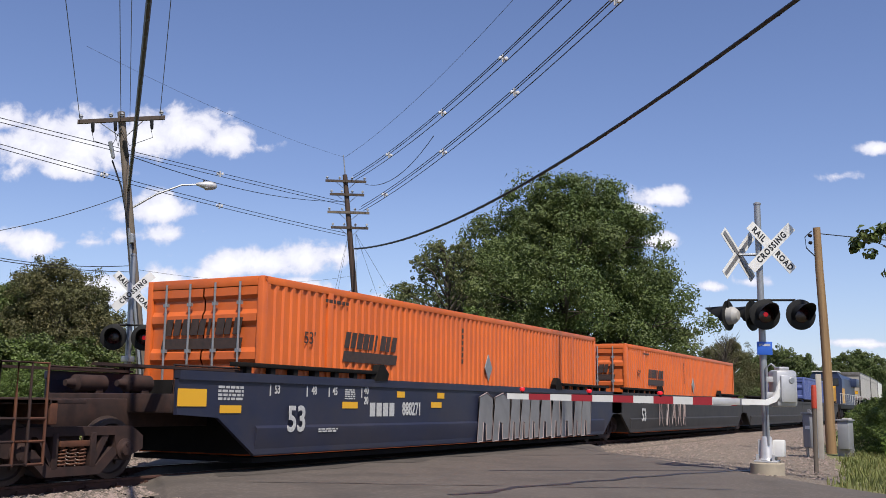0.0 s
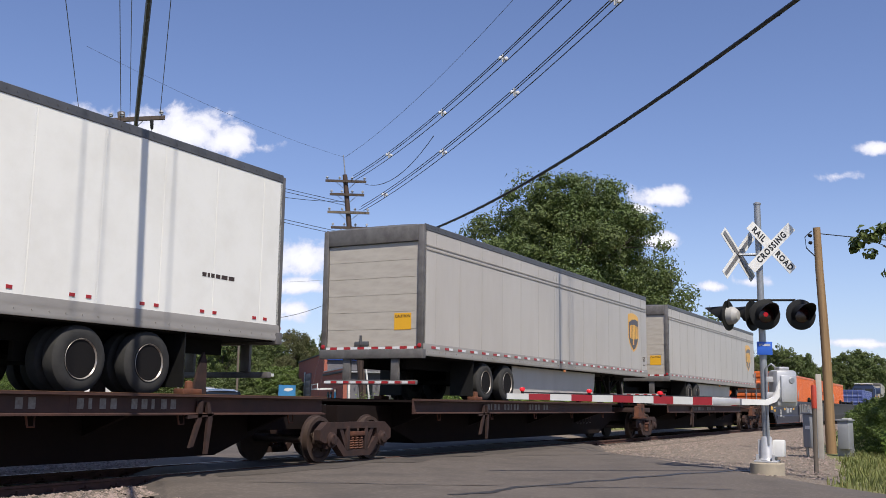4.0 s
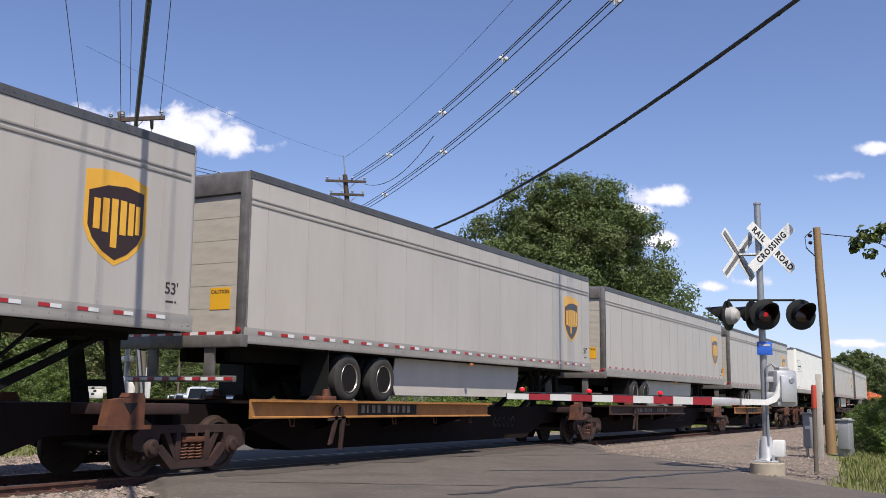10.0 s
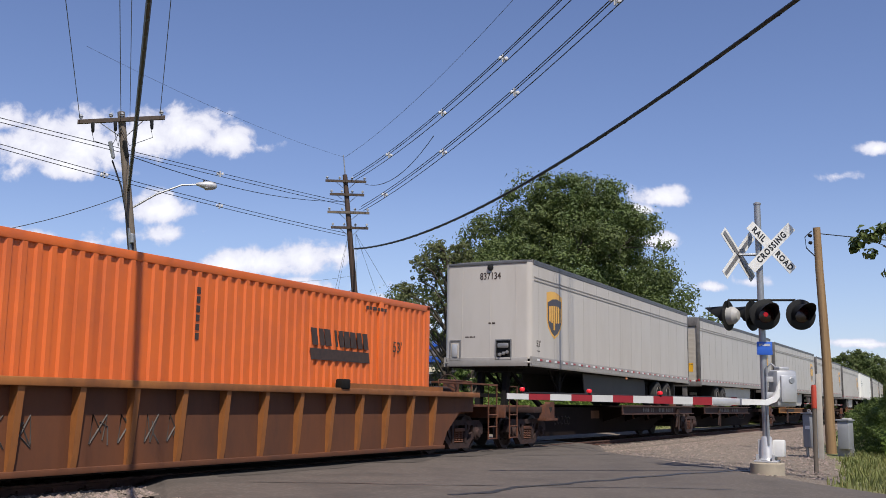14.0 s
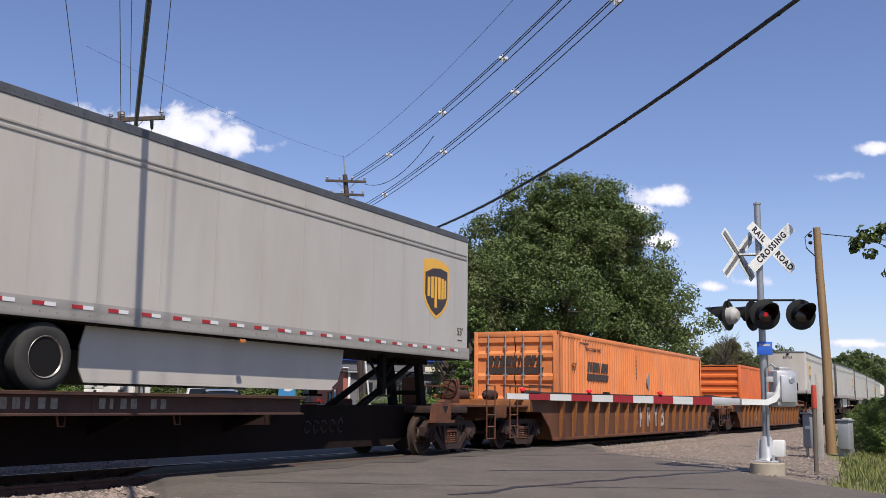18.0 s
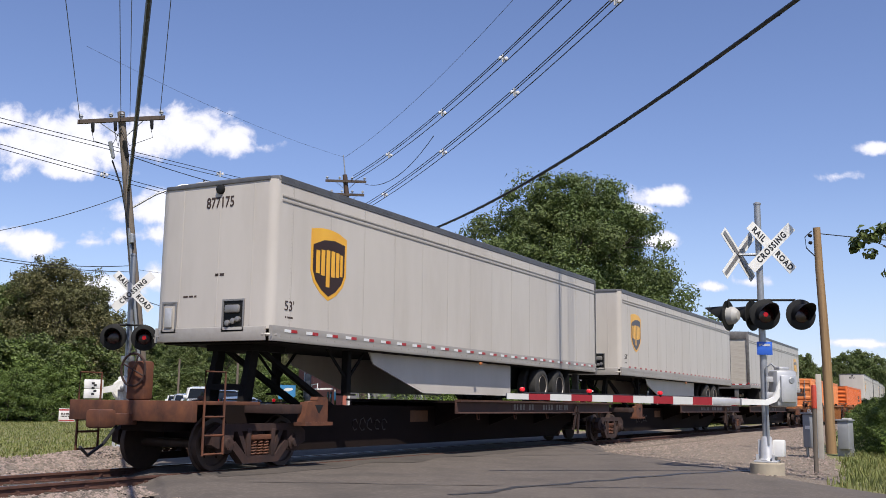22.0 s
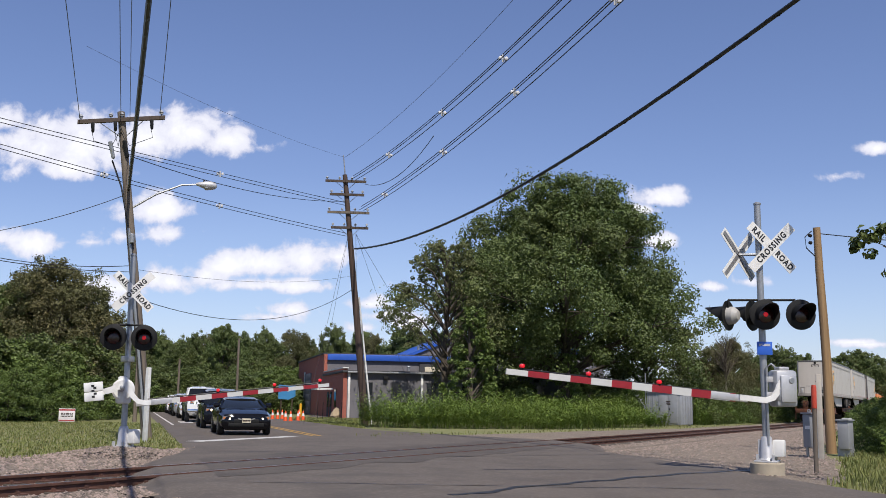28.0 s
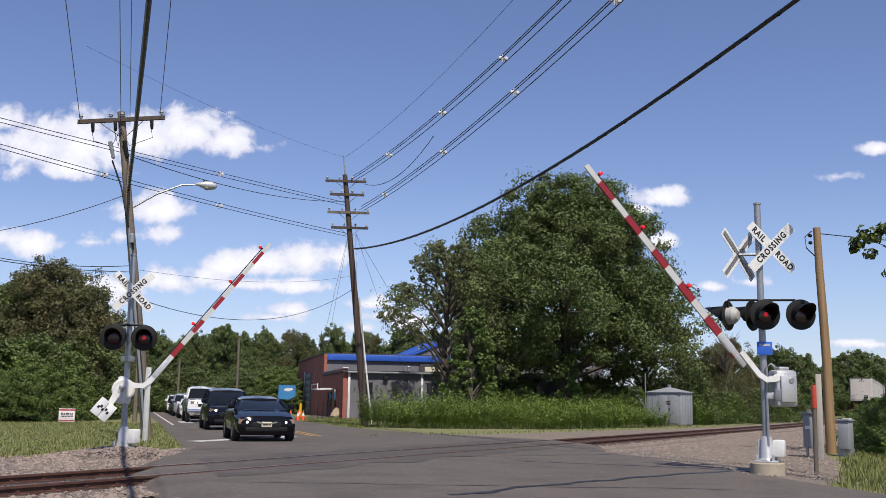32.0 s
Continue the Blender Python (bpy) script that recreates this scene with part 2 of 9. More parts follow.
M = {
    "asphalt": material("asphalt", (0.088, 0.071, 0.058), 0.85, second=(0.118, 0.097, 0.08), scale=0.4, amount=0.5, bump=0.012, bump_scale=70,
                        third=(0.15, 0.127, 0.108), third_scale=16, dirt=(0.036, 0.03, 0.026), dirt_scale=0.8, dirt_amount=0.75),
    "asphalt_dark": material("dark_crossing_asphalt", (0.062, 0.051, 0.042), 0.85, second=(0.086, 0.071, 0.059), scale=0.8, amount=0.5, bump=0.012, bump_scale=60,
                             third=(0.11, 0.092, 0.078), third_scale=18, dirt=(0.03, 0.024, 0.02), dirt_scale=0.7, dirt_amount=0.7),
    "tar": material("crack_sealer", (0.018, 0.018, 0.02), 0.45, second=(0.03, 0.03, 0.03), scale=8),
    "gravel": material("gravel", (0.19, 0.15, 0.112), 0.95, second=(0.1, 0.077, 0.06), scale=1.4, bump=0.03, bump_scale=26,
                       third=(0.31, 0.265, 0.22), third_scale=22, dirt=(0.2, 0.16, 0.12), dirt_scale=0.4, dirt_amount=0.6),
    "stone": material("ballast_stone", (0.25, 0.2, 0.165), 0.9, per_island=0.5, second=(0.19, 0.15, 0.125), scale=30, bump=0.006, bump_scale=120),
    "earth": material("earth", (0.17, 0.165, 0.065), 0.95, second=(0.14, 0.165, 0.048), scale=0.5, bump=0.03, bump_scale=12,
                      third=(0.22, 0.19, 0.09), third_scale=3.0),
    "grass": material("grass_blades", (0.14, 0.185, 0.04), 0.7, per_island=0.22, second=(0.2, 0.2, 0.065), scale=0.35, soft=0.2),
    "dry_grass": material("dry_grass_blades", (0.32, 0.27, 0.11), 0.7, per_island=0.4, second=(0.2, 0.22, 0.06), scale=0.8, soft=0.3),
    "weed": material("weed_leaves", (0.125, 0.21, 0.03), 0.6, per_island=0.28, second=(0.175, 0.24, 0.045), scale=0.6, soft=0.22),
    "leaf": material("leaves", (0.084, 0.134, 0.029), 0.6, per_island=0.24, second=(0.115, 0.146, 0.039), scale=0.3, soft=0.22),
    "leaf_dark": material("dark_leaves", (0.08, 0.122, 0.028), 0.55, per_island=0.36, second=(0.105, 0.135, 0.034), scale=0.3, soft=0.2),
    "leaf_olive": material("olive_leaves", (0.125, 0.15, 0.05), 0.6, per_island=0.24, second=(0.15, 0.165, 0.06), scale=0.3, soft=0.22),
    "leaf_rust": material("turning_leaves", (0.135, 0.115, 0.042), 0.6, per_island=0.24, second=(0.085, 0.11, 0.034), scale=0.25, soft=0.2),
    "leaf_light": material("light_leaves", (0.12, 0.178, 0.032), 0.55, per_island=0.26, second=(0.085, 0.135, 0.025), scale=0.4, soft=0.22),
    "bark": material("bark", (0.1, 0.08, 0.06), 0.9, second=(0.055, 0.045, 0.035), scale=9, stretch=(1, 1, 0.2), bump=0.03, bump_scale=25),
    "pole_wood": material("weathered_pole_wood", (0.2, 0.165, 0.13), 0.85, second=(0.11, 0.085, 0.065), scale=14, stretch=(1, 1, 0.06), bump=0.006, bump_scale=40),
    "pole_dark": material("creosoted_pole_wood", (0.05, 0.031, 0.024), 0.8, second=(0.085, 0.052, 0.038), scale=12, stretch=(1, 1, 0.06), bump=0.006, bump_scale=40),
    "pole_tan": material("tan_pole_wood", (0.42, 0.27, 0.13), 0.75, second=(0.13, 0.075, 0.04), scale=9, amount=0.7, stretch=(1, 1, 0.04), bump=0.006, bump_scale=40),
    "crossarm": material("crossarm_wood", (0.09, 0.065, 0.05), 0.85, second=(0.05, 0.036, 0.03), scale=10),
    "cable": material("black_cable", (0.012, 0.012, 0.014), 0.5),
    "wire": material("grey_wire", (0.045, 0.045, 0.05), 0.45),
    "spacer": material("white_spacer", (0.6, 0.6, 0.62), 0.4),
    "porcelain": material("grey_insulator", (0.35, 0.36, 0.38), 0.25),
    "galv": material("galvanised_steel", (0.42, 0.43, 0.44), 0.45, 0.6, second=(0.33, 0.34, 0.35), scale=12, bump=0.001),
    "alu": material("aluminium_paint", (0.6, 0.6, 0.61), 0.4, 0.35, second=(0.48, 0.48, 0.49), scale=6, dirt=(0.25, 0.23, 0.2), dirt_amount=0.5),
    "white": material("white_paint", (0.78, 0.78, 0.77), 0.5, second=(0.68, 0.67, 0.64), scale=4, dirt=(0.4, 0.36, 0.3), dirt_amount=0.35, dirt_scale=2.0),
    "black": material("black_paint", (0.012, 0.012, 0.013), 0.5),
    "flat_black": material("matt_black", (0.008, 0.008, 0.008), 0.6, second=(0.014, 0.014, 0.014), scale=6, spec=0.25),
    "red": material("red_sheeting", (0.42, 0.02, 0.025), 0.35, second=(0.34, 0.02, 0.025), scale=9),
    "tape_white": material("white_sheeting", (0.72, 0.72, 0.72), 0.35),
    "lens_on": material("lit_red_lens", (0.6, 0.012, 0.02), 0.25, glow=0.4),
    "lens": material("dark_red_lens", (0.03, 0.003, 0.004), 0.2, glow=0.0),
    "lens_back": material("dusty_lamp_back", (0.4, 0.39, 0.37), 0.6),
    "orange_post": material("orange_marker", (0.75, 0.09, 0.015), 0.45),
    "post_red": material("faded_red_sleeve", (0.62, 0.07, 0.03), 0.5, second=(0.5, 0.06, 0.03), scale=8),
    "blue_sign": material("blue_sign", (0.03, 0.12, 0.55), 0.35),
    "concrete": material("concrete", (0.42, 0.36, 0.27), 0.9, second=(0.3, 0.26, 0.2), scale=5, bump=0.005, bump_scale=50),
    "rail_head": material("worn_rail_steel", (0.26, 0.25, 0.25), 0.32, 0.9, second=(0.14, 0.11, 0.1), scale=8, stretch=(0.15, 1, 1)),
    "rail_rust": material("rusty_rail", (0.13, 0.055, 0.036), 0.85, second=(0.06, 0.028, 0.02), scale=6, bump=0.003),
    "tie": material("tie_wood", (0.1, 0.082, 0.066), 0.9, second=(0.055, 0.045, 0.04), scale=10, stretch=(1, 0.15, 1), bump=0.01),
    # rolling stock
    "trailer": material("grey_trailer_paint", (0.55, 0.51, 0.465), 0.42, second=(0.5, 0.462, 0.42), scale=1.6, stretch=(1, 1, 0.25),
                        bump=0.004, bump_scale=1.6, dirt=(0.4, 0.35, 0.3), dirt_scale=0.9, dirt_amount=0.45),
    "trailer_white": material("white_trailer_paint", (0.9, 0.885, 0.83), 0.4, second=(0.85, 0.835, 0.78), scale=0.8, dirt=(0.66, 0.62, 0.54),
                              dirt_scale=0.8, dirt_amount=0.35, bump=0.002, bump_scale=1.4),
    "door_panel": material("scuffed_door_paint", (0.52, 0.475, 0.41), 0.5, second=(0.44, 0.4, 0.35), scale=2.2, stretch=(1, 1, 4), dirt=(0.36, 0.31, 0.26),
                           dirt_scale=2.0, dirt_amount=0.5),
    "trim": material("anodised_trim", (0.33, 0.32, 0.315), 0.4, 0.45, second=(0.24, 0.23, 0.225), scale=5, dirt=(0.15, 0.14, 0.13), dirt_amount=0.5),
    "seam": material("panel_seam", (0.36, 0.33, 0.3), 0.5, second=(0.3, 0.275, 0.25), scale=3),
    "seam_soft": material("soft_panel_seam", (0.46, 0.425, 0.385), 0.5, second=(0.4, 0.37, 0.335), scale=3),
    "rear_steel": material("grimy_rear_steel", (0.19, 0.178, 0.168), 0.5, 0.2, second=(0.12, 0.11, 0.105), scale=4, dirt=(0.07, 0.06, 0.055), dirt_scale=2.0, dirt_amount=0.5),
    "rail_grey": material("grey_rail_paint", (0.4, 0.375, 0.345), 0.5, 0.15, second=(0.36, 0.335, 0.31), scale=4, stretch=(0.3, 1, 1), dirt=(0.2, 0.18, 0.155), dirt_scale=1.5, dirt_amount=0.55),
    "ochre_ink": material("faded_ochre_stencil", (0.26, 0.14, 0.04), 0.7, second=(0.1, 0.05, 0.025), scale=6),
    "arm_white": material("grey_white_sheeting", (0.58, 0.58, 0.56), 0.45, second=(0.5, 0.5, 0.48), scale=5),
    "arm_red": material("dark_red_sheeting", (0.3, 0.012, 0.02), 0.4, second=(0.24, 0.012, 0.018), scale=5),
    "dark_trim": material("dark_trim", (0.15, 0.148, 0.15), 0.45, 0.4, second=(0.1, 0.1, 0.105), scale=4),
    # the deep shade under vehicles is mixed into this near-black colour
    "under": material("shaded_underframe", (0.006, 0.0055, 0.005), 0.9, second=(0.012, 0.01, 0.009), scale=5, bump=0.004, spec=0.2),
    "gold": material("gold_vinyl", (0.85, 0.47, 0.05), 0.35, second=(0.75, 0.36, 0.03), scale=2),
    "brown": material("brown_vinyl", (0.035, 0.014, 0.008), 0.3),
    "green_ink": material("green_ink", (0.03, 0.1, 0.05), 0.5),
    "tyre": material("tyre_rubber", (0.018, 0.018, 0.018), 0.85, second=(0.036, 0.034, 0.031), scale=7, bump=0.004, bump_scale=30),
    "rim": material("steel_rim", (0.5, 0.48, 0.45), 0.35, 0.5, second=(0.25, 0.2, 0.15), scale=9),
    "rim_dark": material("dark_rim_centre", (0.009, 0.008, 0.008), 0.8, spec=0.2),
    # near black: the shade below deck and trailers is put into this colour
    "sill": material("shaded_spine_paint", (0.006, 0.003, 0.0025), 0.9, second=(0.012, 0.0055, 0.0042), scale=1.5, bump=0.004, dirt=(0.03, 0.016, 0.011), dirt_amount=0.3, spec=0.2),
    "deck_edge": material("worn_ochre_paint", (0.2, 0.09, 0.034), 0.75, second=(0.09, 0.042, 0.024), scale=2.2, amount=0.8, dirt=(0.04, 0.02, 0.015),
                          dirt_scale=1.8, dirt_amount=0.9, bump=0.003),
    "deck_brown": material("red_brown_deck_paint", (0.085, 0.034, 0.022), 0.75, second=(0.045, 0.02, 0.015), scale=2.2, amount=0.8, dirt=(0.025, 0.013, 0.011),
                           dirt_scale=1.8, dirt_amount=0.8, bump=0.003),
    "stencil_grey": material("faded_white_stencil", (0.3, 0.28, 0.25), 0.7, second=(0.16, 0.13, 0.11), scale=16),
    "rust": material("rusty_steel", (0.15, 0.048, 0.019), 0.8, second=(0.05, 0.019, 0.012), scale=4, bump=0.004, dirt=(0.2, 0.075, 0.028), dirt_scale=3, dirt_amount=0.5),
    "truck": material("dusty_cast_steel", (0.048, 0.02, 0.014), 0.85, second=(0.017, 0.008, 0.007), scale=6, bump=0.006, bump_scale=30),
    "wheel": material("wheel_steel", (0.04, 0.028, 0.024), 0.6, 0.3, second=(0.09, 0.055, 0.04), scale=7, amount=0.9),
    "tread": material("polished_tread", (0.4, 0.39, 0.38), 0.25, 0.9),
    "well_blue": material("navy_well_paint", (0.013, 0.017, 0.042), 0.5, second=(0.022, 0.026, 0.055), scale=1.2, dirt=(0.05, 0.042, 0.042), dirt_scale=0.8,
                          dirt_amount=0.7, bump=0.002, bump_scale=3),
    "well_black": material("sooty_well_paint", (0.02, 0.02, 0.022), 0.65, second=(0.045, 0.04, 0.038), scale=2, bump=0.003),
    "skirt_dark": material("dark_skirt", (0.06, 0.055, 0.05), 0.6, second=(0.045, 0.04, 0.036), scale=1.5),
    "well_grey": material("silver_spray_paint", (0.26, 0.26, 0.265), 0.5, second=(0.13, 0.13, 0.135), scale=1.4, amount=0.7),
    "well_ochre": material("faded_ochre_well_paint", (0.38, 0.14, 0.03), 0.65, second=(0.22, 0.075, 0.022), scale=1.1, amount=0.8, stretch=(1, 1, 0.4),
                           dirt=(0.075, 0.032, 0.018), dirt_scale=1.0, dirt_amount=0.8, bump=0.003),
    # same ochre as the ribs, darkened for stains and the chord's shade
    "well_panel": material("rust_stained_shaded_well_panel", (0.18, 0.058, 0.017), 0.75, second=(0.085, 0.03, 0.013), scale=1.2, amount=0.8, stretch=(1, 1, 0.4),
                           dirt=(0.04, 0.019, 0.013), dirt_scale=0.9, dirt_amount=0.75),
    "box_orange": material("orange_container_paint", (0.74, 0.155, 0.025), 0.45, second=(0.64, 0.13, 0.024), scale=0.9, dirt=(0.42, 0.1, 0.04),
                           dirt_scale=0.7, dirt_amount=0.6),
    "box_tan": material("faded_orange_container_paint", (0.82, 0.27, 0.085), 0.55, second=(0.72, 0.22, 0.065), scale=0.9, dirt=(0.45, 0.16, 0.07),
                        dirt_scale=0.8, dirt_amount=0.55),
    "ink": material("faded_black_stencil", (0.03, 0.022, 0.02), 0.6, second=(0.07, 0.04, 0.03), scale=14),
    "white_ink": material("white_stencil", (0.6, 0.6, 0.58), 0.6, second=(0.4, 0.4, 0.4), scale=20),
    "yellow": material("yellow_plate", (0.8, 0.42, 0.02), 0.5),
    "spray_white": material("white_spray", (0.42, 0.36, 0.34), 0.6, second=(0.26, 0.18, 0.17), scale=2),
    "spray_dim": material("faint_spray", (0.1, 0.085, 0.075), 0.7, second=(0.04, 0.032, 0.03), scale=5),
    "spray_pale": material("pale_spray", (0.55, 0.5, 0.5), 0.6, second=(0.4, 0.33, 0.34), scale=2),
    "deck_yellow": material("ochre_deck_paint", (0.5, 0.23, 0.05), 0.65, second=(0.3, 0.13, 0.04), scale=2.5, amount=0.7, dirt=(0.1, 0.05, 0.03), dirt_scale=2.0, dirt_amount=0.6),
    "spray_green": material("green_spray", (0.1, 0.35, 0.12), 0.6),
    "loco_blue": material("navy_locomotive_paint", (0.02, 0.035, 0.09), 0.45),
    "loco_gold": material("gold_locomotive_paint", (0.65, 0.33, 0.03), 0.45),
    "box_blue": material("violet_blue_container_paint", (0.09, 0.12, 0.32), 0.5, second=(0.07, 0.1, 0.27), scale=1),
    # cars and building
    "car_black": material("black_car_paint", (0.004, 0.004, 0.006), 0.12, 0.0, spec=0.3),
    "car_white": material("white_car_paint", (0.75, 0.75, 0.75), 0.25, coat=1.0),
    "car_blue": material("dark_blue_car_paint", (0.005, 0.006, 0.011), 0.12, spec=0.3),
    "car_grey": material("silver_car_paint", (0.35, 0.37, 0.4), 0.25, 0.4, coat=1.0),
    "glass": material("dark_tinted_glass", (0.01, 0.012, 0.013), 0.08, spec=0.35),
    "chrome": material("chrome", (0.7, 0.7, 0.72), 0.12, 1.0),
    "lamp_glass": material("clear_lamp_glass", (0.16, 0.165, 0.18), 0.12),
    "headlamp": material("lit_headlamp", (1.0, 0.78, 0.5), 0.2, glow=3.0),
    "amber": material("amber_lamp", (0.5, 0.17, 0.05), 0.3),
    "brick": material("red_brick", (0.42, 0.13, 0.088), 0.85, second=(0.32, 0.105, 0.075), scale=3, per_object=0.25),
    "mortar": material("mortar", (0.25, 0.2, 0.17), 0.95),
    "siding": material("grey_siding", (0.16, 0.155, 0.17), 0.65, second=(0.135, 0.13, 0.145), scale=2, stretch=(1, 1, 0.3)),
    "fascia": material("blue_metal_fascia", (0.03, 0.11, 0.5), 0.4, second=(0.025, 0.095, 0.44), scale=2),
    "roofing": material("dark_roofing", (0.05, 0.05, 0.055), 0.8),
    "pane": material("window_pane", (0.02, 0.024, 0.028), 0.08),
    "cream": material("cream_board", (0.62, 0.56, 0.42), 0.6),
    "van_blue": material("sky_blue_paint", (0.05, 0.24, 0.5), 0.5, second=(0.04, 0.2, 0.42), scale=2),
    "sand": material("sandstone", (0.4, 0.31, 0.2), 0.9, second=(0.3, 0.23, 0.15), scale=2, bump=0.03, bump_scale=6),
    "line_white": material("road_paint_white", (0.6, 0.59, 0.56), 0.7, second=(0.42, 0.41, 0.39), scale=7, amount=0.6),
    "line_yellow": material("road_paint_yellow", (0.5, 0.3, 0.05), 0.7, second=(0.34, 0.2, 0.05), scale=7, amount=0.6),
    "grey_box": material("grey_cabinet_paint", (0.3, 0.31, 0.33), 0.5, second=(0.25, 0.26, 0.275), scale=3, dirt=(0.18, 0.16, 0.13), dirt_amount=0.3),
}


# ---- mesh tools ----
def BM():
    return bmesh.new()


def box(bm, a, b, bevel=0.0):
    (x0, y0, z0), (x1, y1, z1) = a, b
    vs = [bm.verts.new((x, y, z)) for x in (x0, x1) for y in (y0, y1) for z in (z0, z1)]
    fs = [bm.faces.new([vs[i] for i in f]) for f in ((0, 1, 3, 2), (4, 6, 7, 5), (0, 4, 5, 1), (2, 3, 7, 6), (0, 2, 6, 4), (1, 5, 7, 3))]
    if bevel:
        es = list({e for f in fs for e in f.edges})
        bmesh.ops.bevel(bm, geom=es, offset=bevel, segments=2, affect="EDGES", profile=0.5)
    return bm


def ring(c, ax, r, n, up=None):
    ax = Vector(ax).normalized()
    u = ax.cross(Vector((0, 0, 1)) if abs(ax.z) < 0.95 else Vector((1, 0, 0))).normalized()
    w = ax.cross(u)
    return [Vector(c) + (u * math.cos(2 * math.pi * i / n) + w * math.sin(2 * math.pi * i / n)) * r for i in range(n)]


def tube(bm, pts, radii, n=8, cap=True):
    pts = [Vector(p) for p in pts]
    if isinstance(radii, (int, float)):
        radii = [radii] * len(pts)
    rows = []
    for i, p in enumerate(pts):
        ax = (pts[min(i + 1, len(pts) - 1)] - pts[max(i - 1, 0)])
        rows.append([bm.verts.new(v) for v in ring(p, ax, radii[i], n)])
    for a, b in zip(rows, rows[1:]):
        for i in range(n):
            bm.faces.new((a[i], a[(i + 1) % n], b[(i + 1) % n], b[i]))
    if cap:
        bm.faces.new(rows[0][::-1])
        bm.faces.new(rows[-1])
    return bm


def cyl(bm, p, q, r, r2=None, n=12):
    return tube(bm, (p, q), (r, r if r2 is None else r2), n)


def turned(bm, c, ax, profile, n=20, close=False):
    """A body of revolution round ax through c; profile: pairs (along the axis, radius)."""
    ax = Vector(ax).normalized()
    rows = [[bm.verts.new(v) for v in ring(Vector(c) + ax * h, ax, max(r, 0.0005), n)] for h, r in profile]
    for a, b in zip(rows, rows[1:] + ([rows[0]] if close else [])):
        for i in range(n):
            bm.faces.new((a[i], a[(i + 1) % n], b[(i + 1) % n], b[i]))
    if not close:
        bm.faces.new(rows[0][::-1])
        bm.faces.new(rows[-1])
    return bm


def slab(bm, poly, axis, lo, hi):
    """A flat polygon pushed through from lo to hi along axis; poly in the two other axes, in the order x, y, z."""
    def put(p, h):
        return {"x": (h, p[0], p[1]), "y": (p[0], h, p[1]), "z": (p[0], p[1], h)}[axis]
    a = [bm.verts.new(put(p, lo)) for p in poly]
    b = [bm.verts.new(put(p, hi)) for p in poly]
    n = len(poly)
    bm.faces.new(a)
    bm.faces.new(b[::-1])
    for i in range(n):
        bm.faces.new((a[i], b[i], b[(i + 1) % n], a[(i + 1) % n]))
    return bm


def mesh_of(name, bm, mat, smooth=True):
    bmesh.ops.recalc_face_normals(bm, faces=bm.faces)
    me = bpy.data.meshes.new(name)
    bm.to_mesh(me)
    bm.free()
    me.materials.append(M[mat])
    if smooth:
        me.polygons.foreach_set("use_smooth", [True] * len(me.polygons))
        me.set_sharp_from_angle(angle=radians(35))
    return me


def part(name, bm, mat, parent=None, label="", smooth=True, kind=""):
    me = bm if isinstance(bm, bpy.types.Mesh) else mesh_of(name, bm, mat, smooth)
    ob = new(name, me)
    ob.parent = parent
    return tagged(ob, label, "", "", kind)


def piece(name, me, parent, at):
    ob = new(name, me)
    ob.parent = parent
    ob.location = at
    return ob


def thing(name, label, category, group="", m=None, kind=""):
    ob = new(name)
    ob.empty_display_size = 0.2
    if m is not None:
        ob.matrix_basis = m
    return tagged(ob, label, category, group, kind)


def lettering(text, size, mat, m, bold=0.0, thick=0.004, squeeze=1.0, spacing=1.0):
    """Flat raised letters as a mesh; they read along local x with their top to local y, then are set by the matrix m."""
    cu = bpy.data.curves.new("lettering", "FONT")
    cu.body, cu.size, cu.align_x, cu.align_y = text, size, "CENTER", "CENTER"
    cu.extrude, cu.offset, cu.space_character = thick, bold, spacing
    cu.resolution_u = 3
    tmp = new("lettering", cu)
    me = bpy.data.meshes.new_from_object(tmp.evaluated_get(bpy.context.evaluated_depsgraph_get()))
    bpy.data.objects.remove(tmp)
    bpy.data.curves.remove(cu)
    me.transform(m @ Matrix.Diagonal((squeeze, 1, 1, 1)))
    me.materials.clear()
    me.materials.append(M[mat])
    return me


def side_m(x, y, z, side=-1):
    """Writing on a long side: side -1 faces -y, +1 faces +y."""
    return pose(x, y, z, 90, 0, 0 if side < 0 else 180)


def end_m(x, y, z, side=-1):
    return pose(x, y, z, 90, 0, -90 if side < 0 else 90)


# ---- the lie of the land ----
def table(x, rows):
    if x <= rows[0][0]:
        return rows[0][1]
    for (a, u), (b, v) in zip(rows, rows[1:]):
        if x <= b:
            return u + (v - u) * (x - a) / (b - a)
    return rows[-1][1]


def track_y(x):
    """The track is straight over the crossing and bends slightly away beyond it."""
    return 2.3e-4 * max(0.0, x - 50) ** 2 if x < 400 else 28.2 + (x - 400) * 0.16


def track_turn(x):
    return math.degrees(math.atan(4.6e-4 * max(0.0, min(x, 400) - 50)))


def land(x, y):
    yy = y - track_y(x)
    return table(yy, [(-18, -0.36), (-12, -0.2), (-8, -0.09), (-4.5, -0.09), (-2.8, -0.14), (-2.0, -0.24), (2.0, -0.24), (2.6, -0.16), (4.5, -0.08), (40, -0.12)])


def road_z(y):
    return table(y, [(-40, -0.36), (-18, -0.32), (-12, -0.15), (-8, -0.055), (-2.2, -0.018), (2.2, -0.018), (8, -0.05), (60, -0.06)])


def spaced(lo, hi, near_lo, near_hi, step, grow=1.25):
    out, s = [near_lo], step
    while out[-1] < near_hi:
        out.append(out[-1] + step)
    while out[-1] < hi:
        s *= grow
        out.append(out[-1] + s)
    s, low = step, [near_lo]
    while low[-1] > lo:
        s *= grow
        low.append(low[-1] - s)
    return low[:0:-1] + out


